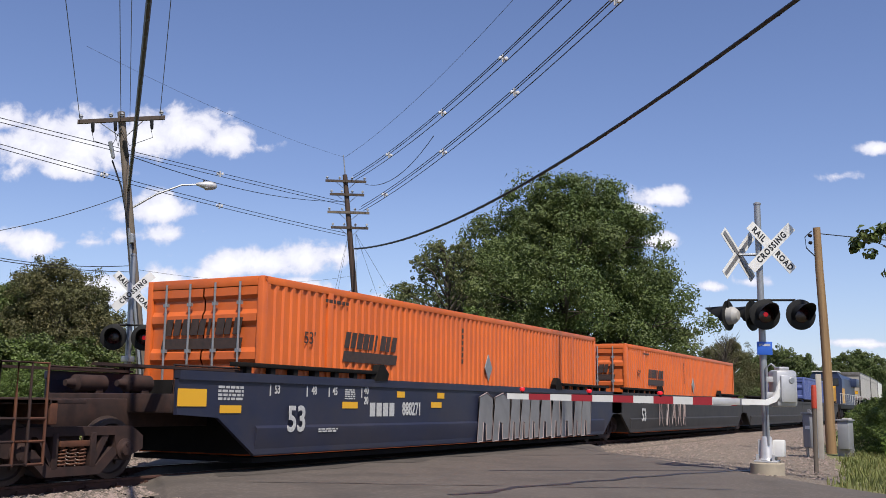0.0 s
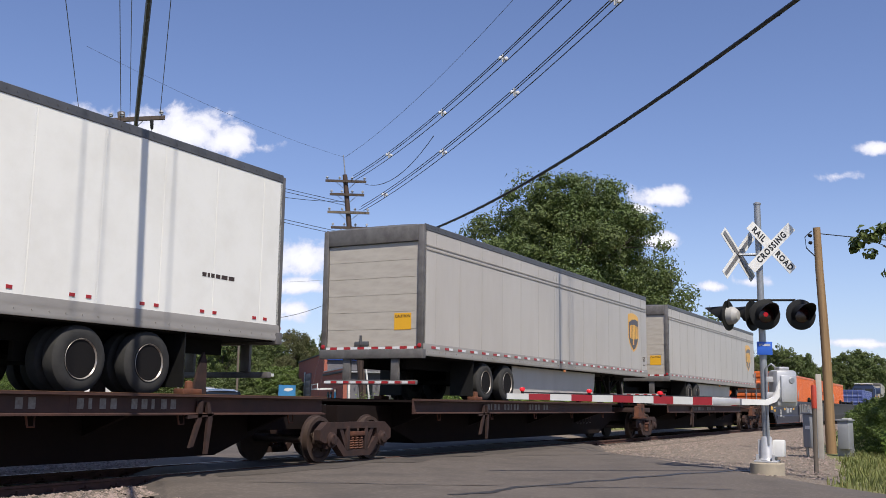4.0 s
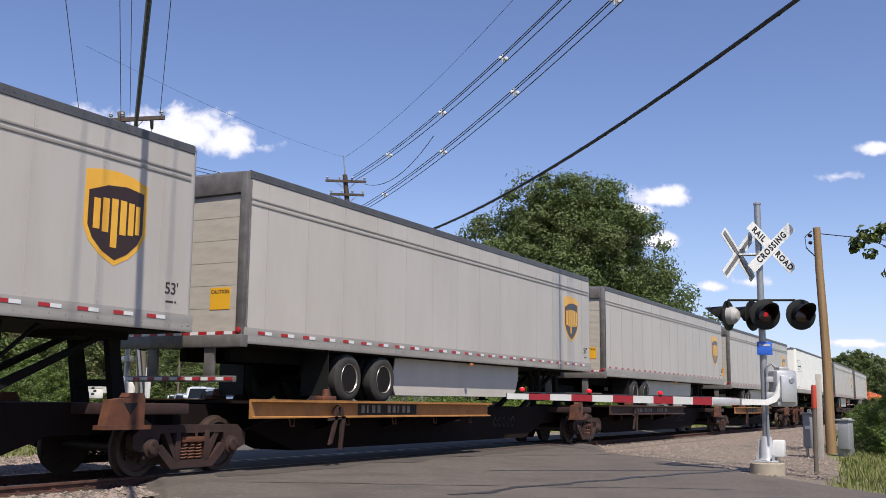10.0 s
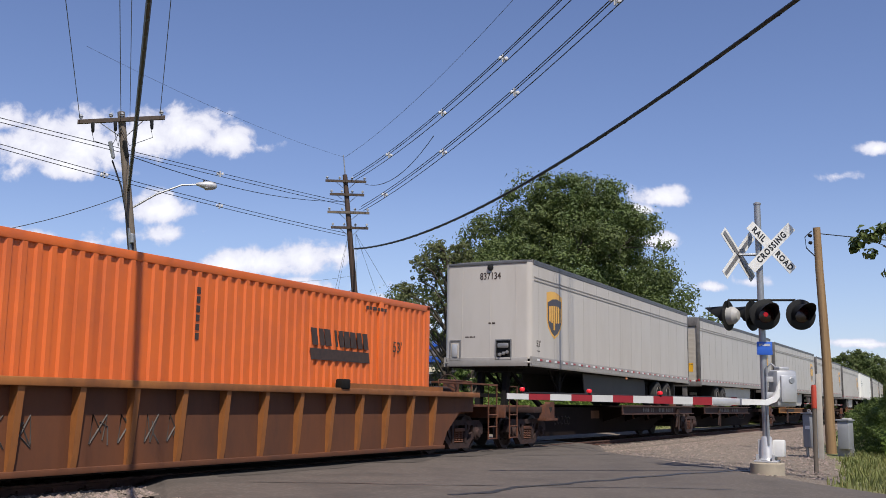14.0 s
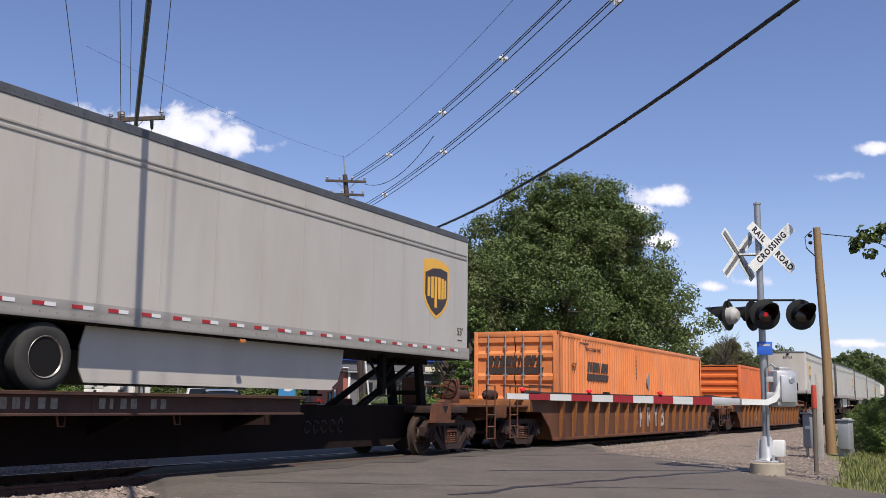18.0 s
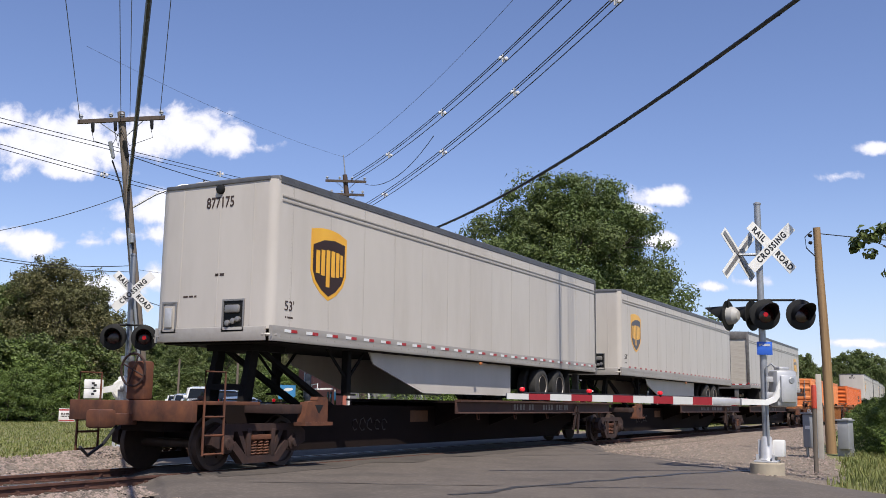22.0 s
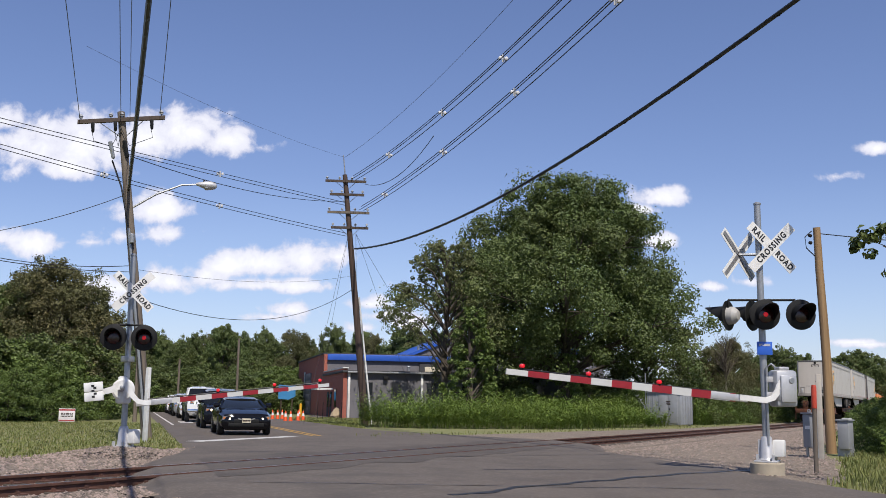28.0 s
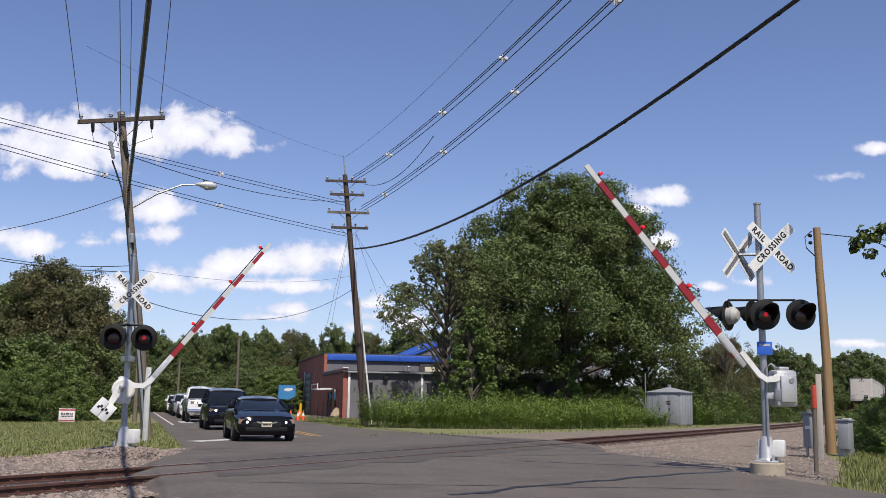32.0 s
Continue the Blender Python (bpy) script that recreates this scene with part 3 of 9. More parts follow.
def sheet(name, xs, ys, fz, mat):
    me = bpy.data.meshes.new(name)
    nx = len(xs)
    me.from_pydata([(x, y, fz(x, y)) for y in ys for x in xs], [],
                   [(j * nx + i, j * nx + i + 1, (j + 1) * nx + i + 1, (j + 1) * nx + i) for j in range(len(ys) - 1) for i in range(nx - 1)])
    me.materials.append(M[mat])
    me.polygons.foreach_set("use_smooth", [True] * len(me.polygons))
    return me


ground = new("ground", sheet("ground", spaced(-2500, 4000, -20, 90, 2.0), spaced(-2500, 4000, -20, 30, 0.5), land, "earth"))
tagged(ground, "flat grassy and earthy ground beside the railway", "ground", kind="structure")

# gravel aprons on both sides of the track, over the earth
apron = BM()


def strip(bm, xs, ylo, yhi, lift, wob=0.0, n=6):
    rows = []
    for x in xs:
        a, b = ylo(x) + wob * noise.noise((x * 0.7, 1.5, 0)), yhi(x) + wob * noise.noise((x * 0.7, 7.5, 0))
        rows.append([bm.verts.new((x, a + (b - a) * j / n, land(x, a + (b - a) * j / n) + lift * (0.3 + 0.7 * min(1, 3 * j / n, 3 * (n - j) / n)))) for j in range(n + 1)])
    for p, q in zip(rows, rows[1:]):
        for j in range(n):
            bm.faces.new((p[j], q[j], q[j + 1], p[j + 1]))


def xrange(a, b, s):
    return [a + (b - a) * i / max(1, round((b - a) / s)) for i in range(max(1, round((b - a) / s)) + 1)]


strip(apron, xrange(-25, 16, 1.0), lambda x: -12.0, lambda x: -2.3, 0.03, 0.5, 14)
strip(apron, xrange(-25, 19.5, 0.8), lambda x: 2.3, lambda x: 4.3 + 1.1 * max(0, min(1, (x - 11) / 5)), 0.03, 0.35)
strip(apron, xrange(16.5, 130, 1.0), lambda x: track_y(x) - table(x, [(16, 9.6), (24, 9.0), (30, 7.6), (60, 4.5)]), lambda x: track_y(x) - 2.3, 0.03, 0.3, 12)
strip(apron, xrange(28, 130, 1.0), lambda x: track_y(x) + 2.3, lambda x: track_y(x) + table(x, [(28, 7.5), (40, 5.2), (60, 3.4)]), 0.03, 0.3)
gravel = part("gravel_apron", apron, "gravel")
tagged(gravel, "pale brown gravel beside the track", "gravel", kind="structure")

# ---- road ----
SQ = math.sqrt(0.5)
LEFT = [(-34, 3.8), (-14, 4.1), (-9.6, 4.7), (-8, 5.15), (-5.4, 5.45), (-0.7, 5.0), (3.4, 4.35), (14, 4.35), (30, 4.3), (400, 4.2)]
RIGHT = [(-34, 5.2), (-17, 4.9), (-9.0, 4.75), (-5.5, 5.0), (2, 5.6), (5.0, 7.2), (8.5, 7.4), (13, 6.0), (20, 4.4), (26, 4.2), (400, 4.0)]


def road_at(s, n):
    """A point by its way along the road from the crossing and its way to the right of the middle line."""
    return 19.9 + SQ * (s + n), SQ * (s - n)


def road_strip(bm, lo, hi, a, b, lift, step=0.8, across=14, thick=0.0):
    rows = []
    ss = [s for s in spaced(a, b, max(a, -30), min(b, 40), step, 1.12) if a <= s <= b]
    ss = sorted(set([a, b] + ss))
    for s in ss:
        u, v = lo(s), hi(s)
        row = []
        for j in range(across + 1):
            x, y = road_at(s, u + (v - u) * j / across)
            row.append(bm.verts.new((x, y, road_z(y) + lift)))
        if thick:
            # the edges taper off into the ground
            for n_, at in ((u - 0.45, 0), (v + 0.45, across + 2)):
                x, y = road_at(s, n_)
                row.insert(at, bm.verts.new((x, y, road_z(y) - thick)))
        rows.append(row)
    for p, q in zip(rows, rows[1:]):
        for j in range(len(p) - 1):
            bm.faces.new((p[j], p[j + 1], q[j + 1], q[j]))


bm = BM()
road_strip(bm, lambda s: -table(s, LEFT) + 0.12 * noise.noise((s * 0.8, 0, 3)), lambda s: table(s, RIGHT) + 0.14 * noise.noise((s * 0.8, 5, 3)), -34, 420, 0.0, thick=0.12)
road = part("road", bm, "asphalt")
tagged(road, "worn grey asphalt road crossing the track", "road", kind="structure")
# darker, patched asphalt along the rails
bm = BM()
rows = []
for i in range(41):
    x = 13.2 + i * 0.35
    lo, hi = -1.75 + 0.5 * noise.noise((x * 0.7, 0, 8)), 1.9 + 0.5 * noise.noise((x * 0.7, 4, 8))
    row = []
    for j in range(9):
        y = lo + (hi - lo) * j / 8
        row.append(bm.verts.new((x + y, y, road_z(y) + 0.004)))
    rows.append(row)
for p, q in zip(rows[1:-2], rows[2:-1]):
    for j in range(8):
        bm.faces.new((p[j], q[j], q[j + 1], p[j + 1]))
tagged(part("crossing_patch", bm, "asphalt_dark"), "darker patched asphalt between the rails", "road", kind="structure")
# side lane to the building beyond
bm = BM()


def side_lane(bm, pts, width, lift):
    rows = []
    for i, p in enumerate(pts):
        p = Vector(p)
        d = (Vector(pts[min(i + 1, len(pts) - 1)]) - Vector(pts[max(i - 1, 0)])).normalized()
        nrm = Vector((d.y, -d.x))
        rows.append([bm.verts.new((*(p + nrm * w), land(*(p + nrm * w)) + lift)) for w in (-width / 2, 0, width / 2)])
    for a, b in zip(rows, rows[1:]):
        for j in range(2):
            bm.faces.new((a[j], a[j + 1], b[j + 1], b[j]))


side_lane(bm, [(56, 28), (66, 32), (78, 40), (92, 52), (110, 66)], 6.0, 0.05)
tagged(part("driveway", bm, "asphalt"), "grey asphalt driveway to the workshop", "driveway", kind="structure")

# paint on the road
marks = thing("road_marking", "worn white stop line and yellow centre lines on the asphalt", "road marking", kind="structure")
bm = BM()
rows = []
for i in range(13):
    f = i / 12
    p = Vector((22.4, 8.25)).lerp(Vector((28.0, 8.9)), f)
    rows.append([bm.verts.new((p.x - 0.05, p.y + w, road_z(p.y) + 0.006)) for w in (-0.3, 0.3)])
for a, b in zip(rows, rows[1:]):
    bm.faces.new((a[0], b[0], b[1], a[1]))
part("stop_line", bm, "line_white", marks)
for n0, n1, mat, nm, a, b in ((0.15, 0.28, "line_yellow", "centre_line", 12.5, 150), (0.42, 0.55, "line_yellow", "centre_line", 12.5, 150),
                              (-4.0, -3.88, "line_white", "edge_line", 28, 150)):
    bm = BM()
    road_strip(bm, lambda s: n0, lambda s: n1, a, b, 0.006, 2.0, 1)
    part(nm, bm, mat, marks)
for k in range(3):
    bm = BM()
    road_strip(bm, lambda s: -3.4 + 0.9 * k, lambda s: -2.7 + 0.9 * k, 33 + 0.6 * k, 36.5 + 0.6 * k, 0.006, 2.0, 1)
    part("lane_letter", bm, "line_white", marks)

# sealed cracks
cracks = thing("crack_seal", "dark bitumen crack seals winding over the asphalt", "crack seal", kind="structure")
for k, (a, b, w) in enumerate((((11.6, -5.7), (16.2, -6.6), 0.1), ((16.2, -6.6), (20.4, -8.0), 0.1), ((19.6, -1.7), (24.5, -4.6), 0.035), ((11.5, -2.6), (15, -8.5), 0.03))):
    bm = BM()
    p, q = Vector(a), Vector(b)
    rows = []
    for i in range(41):
        f = i / 40
        c = p.lerp(q, f)
        n = Vector((q.y - p.y, p.x - q.x)).normalized()
        c = c + n * (0.22 * noise.noise((f * 4, k * 3.0, 0)) + 0.05 * noise.noise((f * 20, k * 3.0, 0)))
        ww = w * (0.7 + 0.6 * noise.noise((f * 12, k, 4)))
        rows.append([bm.verts.new((*(c + n * s * ww), road_z((c + n * s * ww).y) + 0.006)) for s in (-1, 1)])
    for u, v in zip(rows, rows[1:]):
        bm.faces.new((u[0], v[0], v[1], u[1]))
    part("seal", bm, "tar", cracks)

# ---- track ----
XS = [x for x in spaced(-70, 480, -40, 60, 4.0, 1.15) if -70 <= x <= 480]
ballast = BM()
rows = []
for x in xrange(-40, 160, 0.5) + xrange(165, 480, 5):
    c = track_y(x)
    rows.append([ballast.verts.new((x, c + y, z + (0.018 * noise.noise((x * 3, y * 5, 0)) if abs(y) < 2.3 else 0))) for y, z in
                 ((-2.7, -0.20), (-2.1, -0.16), (-1.6, -0.13), (-0.95, -0.135), (-0.55, -0.15), (0, -0.15), (0.55, -0.15), (0.95, -0.135), (1.6, -0.13), (2.1, -0.16), (2.7, -0.2))])
for a, b in zip(rows, rows[1:]):
    for j in range(len(a) - 1):
        ballast.faces.new((a[j], b[j], b[j + 1], a[j + 1]))
tagged(part("track_bed", ballast, "gravel"), "crushed stone track bed between the rails", "track bed", kind="structure")

track = thing("railway_track", "rusty steel rails on dark wooden ties", "railway track", kind="structure")
PROFILE = [(-0.07, -0.185), (0.07, -0.185), (0.07, -0.17), (0.012, -0.15), (0.012, -0.045), (0.036, -0.035), (0.036, -0.006), (0.026, 0.0), (-0.026, 0.0), (-0.036, -0.006),
           (-0.036, -0.035), (-0.012, -0.045), (-0.012, -0.15), (-0.07, -0.17)]
for side in (-1, 1):
    bm = BM()
    head = BM()
    for tool, prof, close in ((bm, PROFILE, True), (head, [(-0.027, 0.0015), (0.027, 0.0015)], False)):
        rows = [[tool.verts.new((x, track_y(x) + side * 0.7525 + a, b)) for a, b in prof] for x in XS]
        n = len(prof)
        for a, b in zip(rows, rows[1:]):
            for j in range(n if close else n - 1):
                tool.faces.new((a[j], b[j], b[(j + 1) % n], a[(j + 1) % n]))
    rail = part("rail", bm, "rail_rust", track)
    part("running_band", head, "rail_head", rail)
bm = box(BM(), (-0.115, -1.3, -0.3), (0.115, 1.3, -0.112), 0.01)
tie_mesh = mesh_of("tie", bm, "tie")
for i in range(150):
    x = -38 + i * 0.56
    if 12.8 < x < 29.5:
        continue
    piece("tie", tie_mesh, track, (x, track_y(x), 0.012 * noise.noise((x, 0, 0))))
bm = BM()
for i in range(150):
    x = -38 + i * 0.56
    for side in (-1, 1):
        if not 12.8 < x < 29.5:
            y = track_y(x) + side * 0.7525
            box(bm, (x - 0.09, y - 0.17, -0.112), (x + 0.09, y + 0.17, -0.098))
            for k in (-1, 1):
                box(bm, (x - 0.06, y + k * 0.1 - 0.02, -0.1), (x - 0.02, y + k * 0.1 + 0.02, -0.06))
part("tie_plates", bm, "rail_rust", track, kind="stuff")
# flangeways at the crossing
for side in (-1, 1):
    bm = BM()
    box(bm, (14, side * 0.7525 - side * 0.036 - 0.05 * (side + 1) , -0.017), (28.5, side * 0.7525 - side * 0.036 - 0.05 * (side - 1), -0.0125))
    part("flangeway", bm, "tar", track, "dark flangeway groove in the crossing")


# ---- the train: lorry trailers on spine cars, containers in well cars ----
DECK = 1.18      # height of the spine cars' decks over the rail


def gone_by(t):
    """Metres that the train has gone at t seconds: it gains speed slowly."""
    return 11.55 * t + 0.0125 * t * t


def at_start(x):
    """Where that part of the train stands at 0 s which would pass the crossing's middle, x = 25, at an even 11.77 m/s from x."""
    return 25.0 - gone_by((25.0 - x) / 11.77)


NOSE_UP = {}     # degrees by which a trailer tilts on its hitch
TRAIN = []       # (thing, place of its middle on the track at 0 s, height, turned)


def wheel_mesh(r, w):
    bm = BM()
    turned(bm, (0, -w / 2, 0), (0, 1, 0), [(0.0, r * 0.62), (0.0, r * 0.9), (0.03, r), (w - 0.03, r), (w, r * 0.9), (w, r * 0.62)], 28)
    return bm


def shield(bm_gold, bm_brown, bm_fill, x, y, z, side, w=1.1, h=1.28):
    """A parcel carrier's shield as plain shapes: gold border and cap, dark field, plain gold strokes."""
    def pt(u, v):
        return (x + u * w / 2 * (1 if side < 0 else -1), z + v * h / 2)
    outline = [(-1, 0.92), (-0.5, 1.0), (0, 1.02), (0.5, 0.97), (1, 0.84), (1, -0.25), (0.82, -0.55), (0.45, -0.82), (0, -1.0), (-0.45, -0.82), (-0.82, -0.55), (-1, -0.25)]
    slab(bm_gold, [pt(u, v) for u, v in outline], "y", y, y + side * 0.004)
    field = [(-0.88, 0.5), (-0.3, 0.68), (0.3, 0.73), (0.88, 0.66), (0.88, -0.22), (0.72, -0.48), (0.4, -0.72), (0, -0.88), (-0.4, -0.72), (-0.72, -0.48), (-0.88, -0.22)]
    slab(bm_brown, [pt(u, v) for u, v in field], "y", y + side * 0.004, y + side * 0.008)
    for u, half, lo, hi in ((-0.62, 0.1, -0.28, 0.36), (-0.34, 0.1, -0.32, 0.4), (-0.06, 0.1, -0.62, 0.42), (0.22, 0.1, -0.32, 0.42), (0.48, 0.09, -0.3, 0.4), (0.7, 0.07, -0.26, 0.36)):
        slab(bm_fill, [pt(u - half, hi), pt(u + half, hi), pt(u + half, lo), pt(u - half, lo)], "y", y + side * 0.008, y + side * 0.012)


def bars(bm, x, y, z, w, h, n, side, seed, axis="x"):
    """Unreadable small print as short bars."""
    rnd = random.Random(seed)
    rows = max(1, n)
    for i in range(rows):
        zz = z + h / 2 - (i + 0.5) * h / rows
        u = -w / 2
        while u < w / 2 - 0.02:
            l = min(rnd.uniform(0.05, 0.16), w / 2 - u)
            if axis == "x":
                box(bm, (x + u, min(y, y + side * 0.004), zz - h / rows * 0.32), (x + u + l, max(y, y + side * 0.004), zz + h / rows * 0.32))
            else:
                box(bm, (min(y, y + side * 0.004), x + u, zz - h / rows * 0.32), (max(y, y + side * 0.004), x + u + l, zz + h / rows * 0.32))
            u += l + 0.03


TAPE_RED = mesh_of("red_tape", box(BM(), (-0.09, -0.004, -0.026), (0.09, 0.004, 0.026)), "red")
TAPE_WHITE = mesh_of("white_tape", box(BM(), (-0.09, -0.004, -0.026), (0.09, 0.004, 0.026)), "tape_white")
TYRE = mesh_of("tyre", turned(BM(), (0, -0.14, 0), (0, 1, 0), [(0.02, 0.29), (0.0, 0.36), (0.015, 0.45), (0.05, 0.495), (0.1, 0.503), (0.18, 0.503), (0.23, 0.495), (0.265, 0.45), (0.28, 0.36), (0.26, 0.29)], 32, True), "tyre")
RIM = mesh_of("rim", turned(BM(), (0, -0.14, 0), (0, 1, 0), [(0.02, 0.29), (0.005, 0.302), (0.0, 0.298), (0.02, 0.282), (0.03, 0.29)], 32, True), "rim")
HUB = mesh_of("hub", turned(BM(), (0, -0.16, 0), (0, 1, 0), [(0.11, 0.05), (0.12, 0.09), (0.17, 0.1), (0.18, 0.25), (0.04, 0.284)], 24), "rim_dark")


def trailer(variant):
    """A 53-foot box trailer; local x points to its nose, z from the deck under its tyres."""
    L, Wd, zb, zt = 8.2 if variant in ("grey", "grey_c", "grey_e", "grey_f", "grey_g") else 8.075, 1.3, 0.94, 3.82
    axles = (L - 13.2, L - 11.96)
    red_only = variant in ("grey_c", "grey_e")
    white = variant == "white"
    coat = "trailer_white" if white else "trailer"
    label = {"white": "white box trailer with grey rails and framed signs",
             "grey": "light grey box trailer with a gold and brown shield",
             "grey_b": "light grey box trailer with shield and dark skirts",
             "grey_c": "light grey box trailer with shield and slanted skirts",
             "grey_d": "light grey box trailer with shield, slanted skirts and red-white tape",
             "grey_e": "light grey box trailer with shield and plain red tape",
             "grey_g": "light grey box trailer with shield and clean slatted door",
             "grey_f": "light grey box trailer with shield and scuffed panelled door",
             "plain": "plain grey box trailer with dark top rail"}[variant]
    t = thing("box_trailer", label, "trailer", "trailers on the train")
    # body with rounded nose corners
    bm = BM()
    r = 0.16
    foot = [(-L + 0.06, -Wd), (L - r, -Wd)] + [(L - r + r * math.sin(a), -Wd + r - r * math.cos(a)) for a in (0.4, 0.8, 1.2)] + [(L, -Wd + r), (L, Wd - r)] + \
           [(L - r + r * math.cos(a), Wd - r + r * math.sin(a)) for a in (0.4, 0.8, 1.2)] + [(L - r, Wd), (-L + 0.06, Wd)]
    slab(bm, foot, "z", zb + 0.2, zt - 0.1)
    part("body", bm, coat, t)
    # roof
    bm = BM()
    slab(bm, [(-Wd - 0.005, zt - 0.1), (-Wd + 0.02, zt - 0.03), (-0.7, zt - 0.005), (0, zt), (0.7, zt - 0.005), (Wd - 0.02, zt - 0.03), (Wd + 0.005, zt - 0.1)], "x", -L + 0.05, L - 0.1)
    part("roof", bm, "trim", t)
    for side in (-1, 1):
        y = side * Wd
        # top rail, with a row of rivets
        bm = BM()
        slab(bm, [(y, zt - 0.16), (y + side * 0.012, zt - 0.15), (y + side * 0.012, zt - 0.03), (y - side * 0.03, zt - 0.01), (y - side * 0.03, zt - 0.16)], "x", -L + 0.06, L - 0.15)
        for i in range(100):
            x = -L + 0.15 + i * 0.158
            box(bm, (x, min(y + side * 0.01, y + side * 0.018), zt - 0.1), (x + 0.02, max(y + side * 0.01, y + side * 0.018), zt - 0.08))
        part("top_rail", bm, "dark_trim", t, "dark riveted top rail")
        if not white:
            bm = BM()
            for z, h in ((zt - 0.39, 0.035), (zt - 0.475, 0.045)) if variant in ("grey_c", "grey_d") else ((zt - 0.5, 0.035), (zt - 0.59, 0.045)):
                box(bm, (-L + 0.1, min(y, y + side * 0.014), z), (L - 0.2, max(y, y + side * 0.014), z + h), 0.004)
            part("side_moulding", bm, "seam", t, "double grey moulding line")
        # bottom rail
        bm = BM()
        slab(bm, [(y - side * 0.05, zb), (y + side * 0.006, zb), (y + side * 0.02, zb + 0.05), (y + side * 0.006, zb + 0.1), (y + side * 0.016, zb + 0.14), (y + side * 0.006, zb + 0.26), (y - side * 0.05, zb + 0.26)],
             "x", -L + 0.03, L - 0.03)
        for i in range(60):
            x = -L + 0.2 + i * 0.27
            box(bm, (x, min(y + side * 0.005, y + side * 0.02), zb + 0.075), (x + 0.02, max(y + side * 0.005, y + side * 0.02), zb + 0.095))
        part("bottom_rail", bm, "rail_grey", t, "grey riveted bottom rail")
        # vertical panel seams
        bm = BM()
        step = 1.22 if not white else 1.22
        for i in range(14):
            x = -L + 0.55 + i * step * 0.95
            if x < L - 0.3:
                box(bm, (x - 0.006, min(y - side * 0.01, y + side * 0.003), zb + 0.26), (x + 0.006, max(y - side * 0.01, y + side * 0.003), zt - 0.16))
                for q in range(34):
                    zq = zb + 0.3 + q * 0.074
                    box(bm, (x + 0.03, min(y, y + side * 0.004), zq), (x + 0.042, max(y, y + side * 0.004), zq + 0.012))
        part("panel_seams", bm, coat if white else "seam_soft", t, kind="stuff")
        # reflective tape, red and white by turns
        for i in range(25):
            x = -L + 0.55 + i * 0.627
            if white:
                if i % 2 == 0:
                    for k in (-0.14, 0.14):
                        piece("red_tape", TAPE_RED, t, (x + k, y + side * 0.004, zb + 0.34)).scale = (0.5, 1, 0.9)
                continue
            piece("red_tape", TAPE_RED, t, (x - 0.09, y + side * (0.008 if red_only else 0.018), zb + (0.29 if red_only else 0.185)))
            if not red_only:
                piece("white_tape", TAPE_WHITE, t, (x + 0.09, y + side * 0.018, zb + 0.185))
        bm = box(BM(), (-0.06, 0, -0.03), (0.06, side * 0.04, 0.03), 0.01)
        lamp = part("marker_lamp", bm, "amber", t)
        lamp.location = (0.05, y - side * 0.01, zb - 0.06)
        # aerodynamic skirt
        if not white:
            bm = BM()
            slab(bm, ([(-2.3, zb + 0.02), (4.55, zb + 0.02), (4.35, zb - 0.25), (2.3, zb - 0.79), (-2.3, zb - 0.79)] if variant in ("grey_c", "grey_d") else
                      [(-2.9, zb + 0.02), (3.4, zb + 0.02), (3.34, zb - 0.35), (3.22, zb - 0.62), (2.95, zb - 0.79), (-2.9, zb - 0.79), (-3.0, zb - 0.6), (-3.0, zb - 0.3)]), "y", y - side * 0.31, y - side * 0.28)
            part("skirt", bm, "skirt_dark" if variant == "grey_b" else coat, t, "side skirt panel")
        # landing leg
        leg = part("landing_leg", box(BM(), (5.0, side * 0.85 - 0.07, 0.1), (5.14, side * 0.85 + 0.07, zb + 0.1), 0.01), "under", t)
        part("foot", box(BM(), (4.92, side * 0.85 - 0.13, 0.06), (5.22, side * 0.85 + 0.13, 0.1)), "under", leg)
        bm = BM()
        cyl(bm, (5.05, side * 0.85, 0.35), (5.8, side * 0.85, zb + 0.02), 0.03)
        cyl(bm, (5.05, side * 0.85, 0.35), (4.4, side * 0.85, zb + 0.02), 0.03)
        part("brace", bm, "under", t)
        # writing
        bm_g, bm_b, bm_f = BM(), BM(), BM()
        if variant.startswith("grey"):
            shield(bm_g, bm_b, bm_f, L - (1.55 if variant == "grey_e" else 1.65), y, 2.41, side, 1.14, 1.31)
            emblem = part("emblem", bm_g, "gold", t, "gold bordered shield emblem")
            part("emblem_field", bm_b, "brown", emblem, "dark brown field")
            part("emblem_mark", bm_f, "gold", emblem)
        else:
            for b in (bm_g, bm_b, bm_f):
                b.free()
        if white:
            cx = L - 1.35
            bm = BM()
            for z, h in ((3.02, 0.02), (2.3, 0.02)):
                box(bm, (cx - 0.75, min(y, y + side * 0.005), z), (cx + 0.75, max(y, y + side * 0.005), z + h))
            for xx in (cx - 0.75, cx + 0.73):
                box(bm, (xx, min(y, y + side * 0.005), 2.3), (xx + 0.02, max(y, y + side * 0.005), 3.04))
            part("sign_frame", bm, "ink", t)
            bm = BM()
            for u, w, h in ((-0.5, 0.14, 0.15), (-0.3, 0.12, 0.1), (-0.13, 0.12, 0.1), (0.05, 0.16, 0.1), (0.22, 0.1, 0.1), (0.36, 0.12, 0.1), (0.52, 0.1, 0.1)):
                slab(bm, [(cx + u - w / 2, 2.6), (cx + u + w / 2, 2.6), (cx + u + w / 2 + 0.05, 2.6 + h), (cx + u - w / 2 + 0.05, 2.6 + h)], "y", y, y + side * 0.005)
            part("sign_mark", bm, "green_ink", t, "slanted green sign bars")
            bm = BM()
            bars(bm, cx + 0.1, y, 2.48, 0.8, 0.07, 1, side, 3)
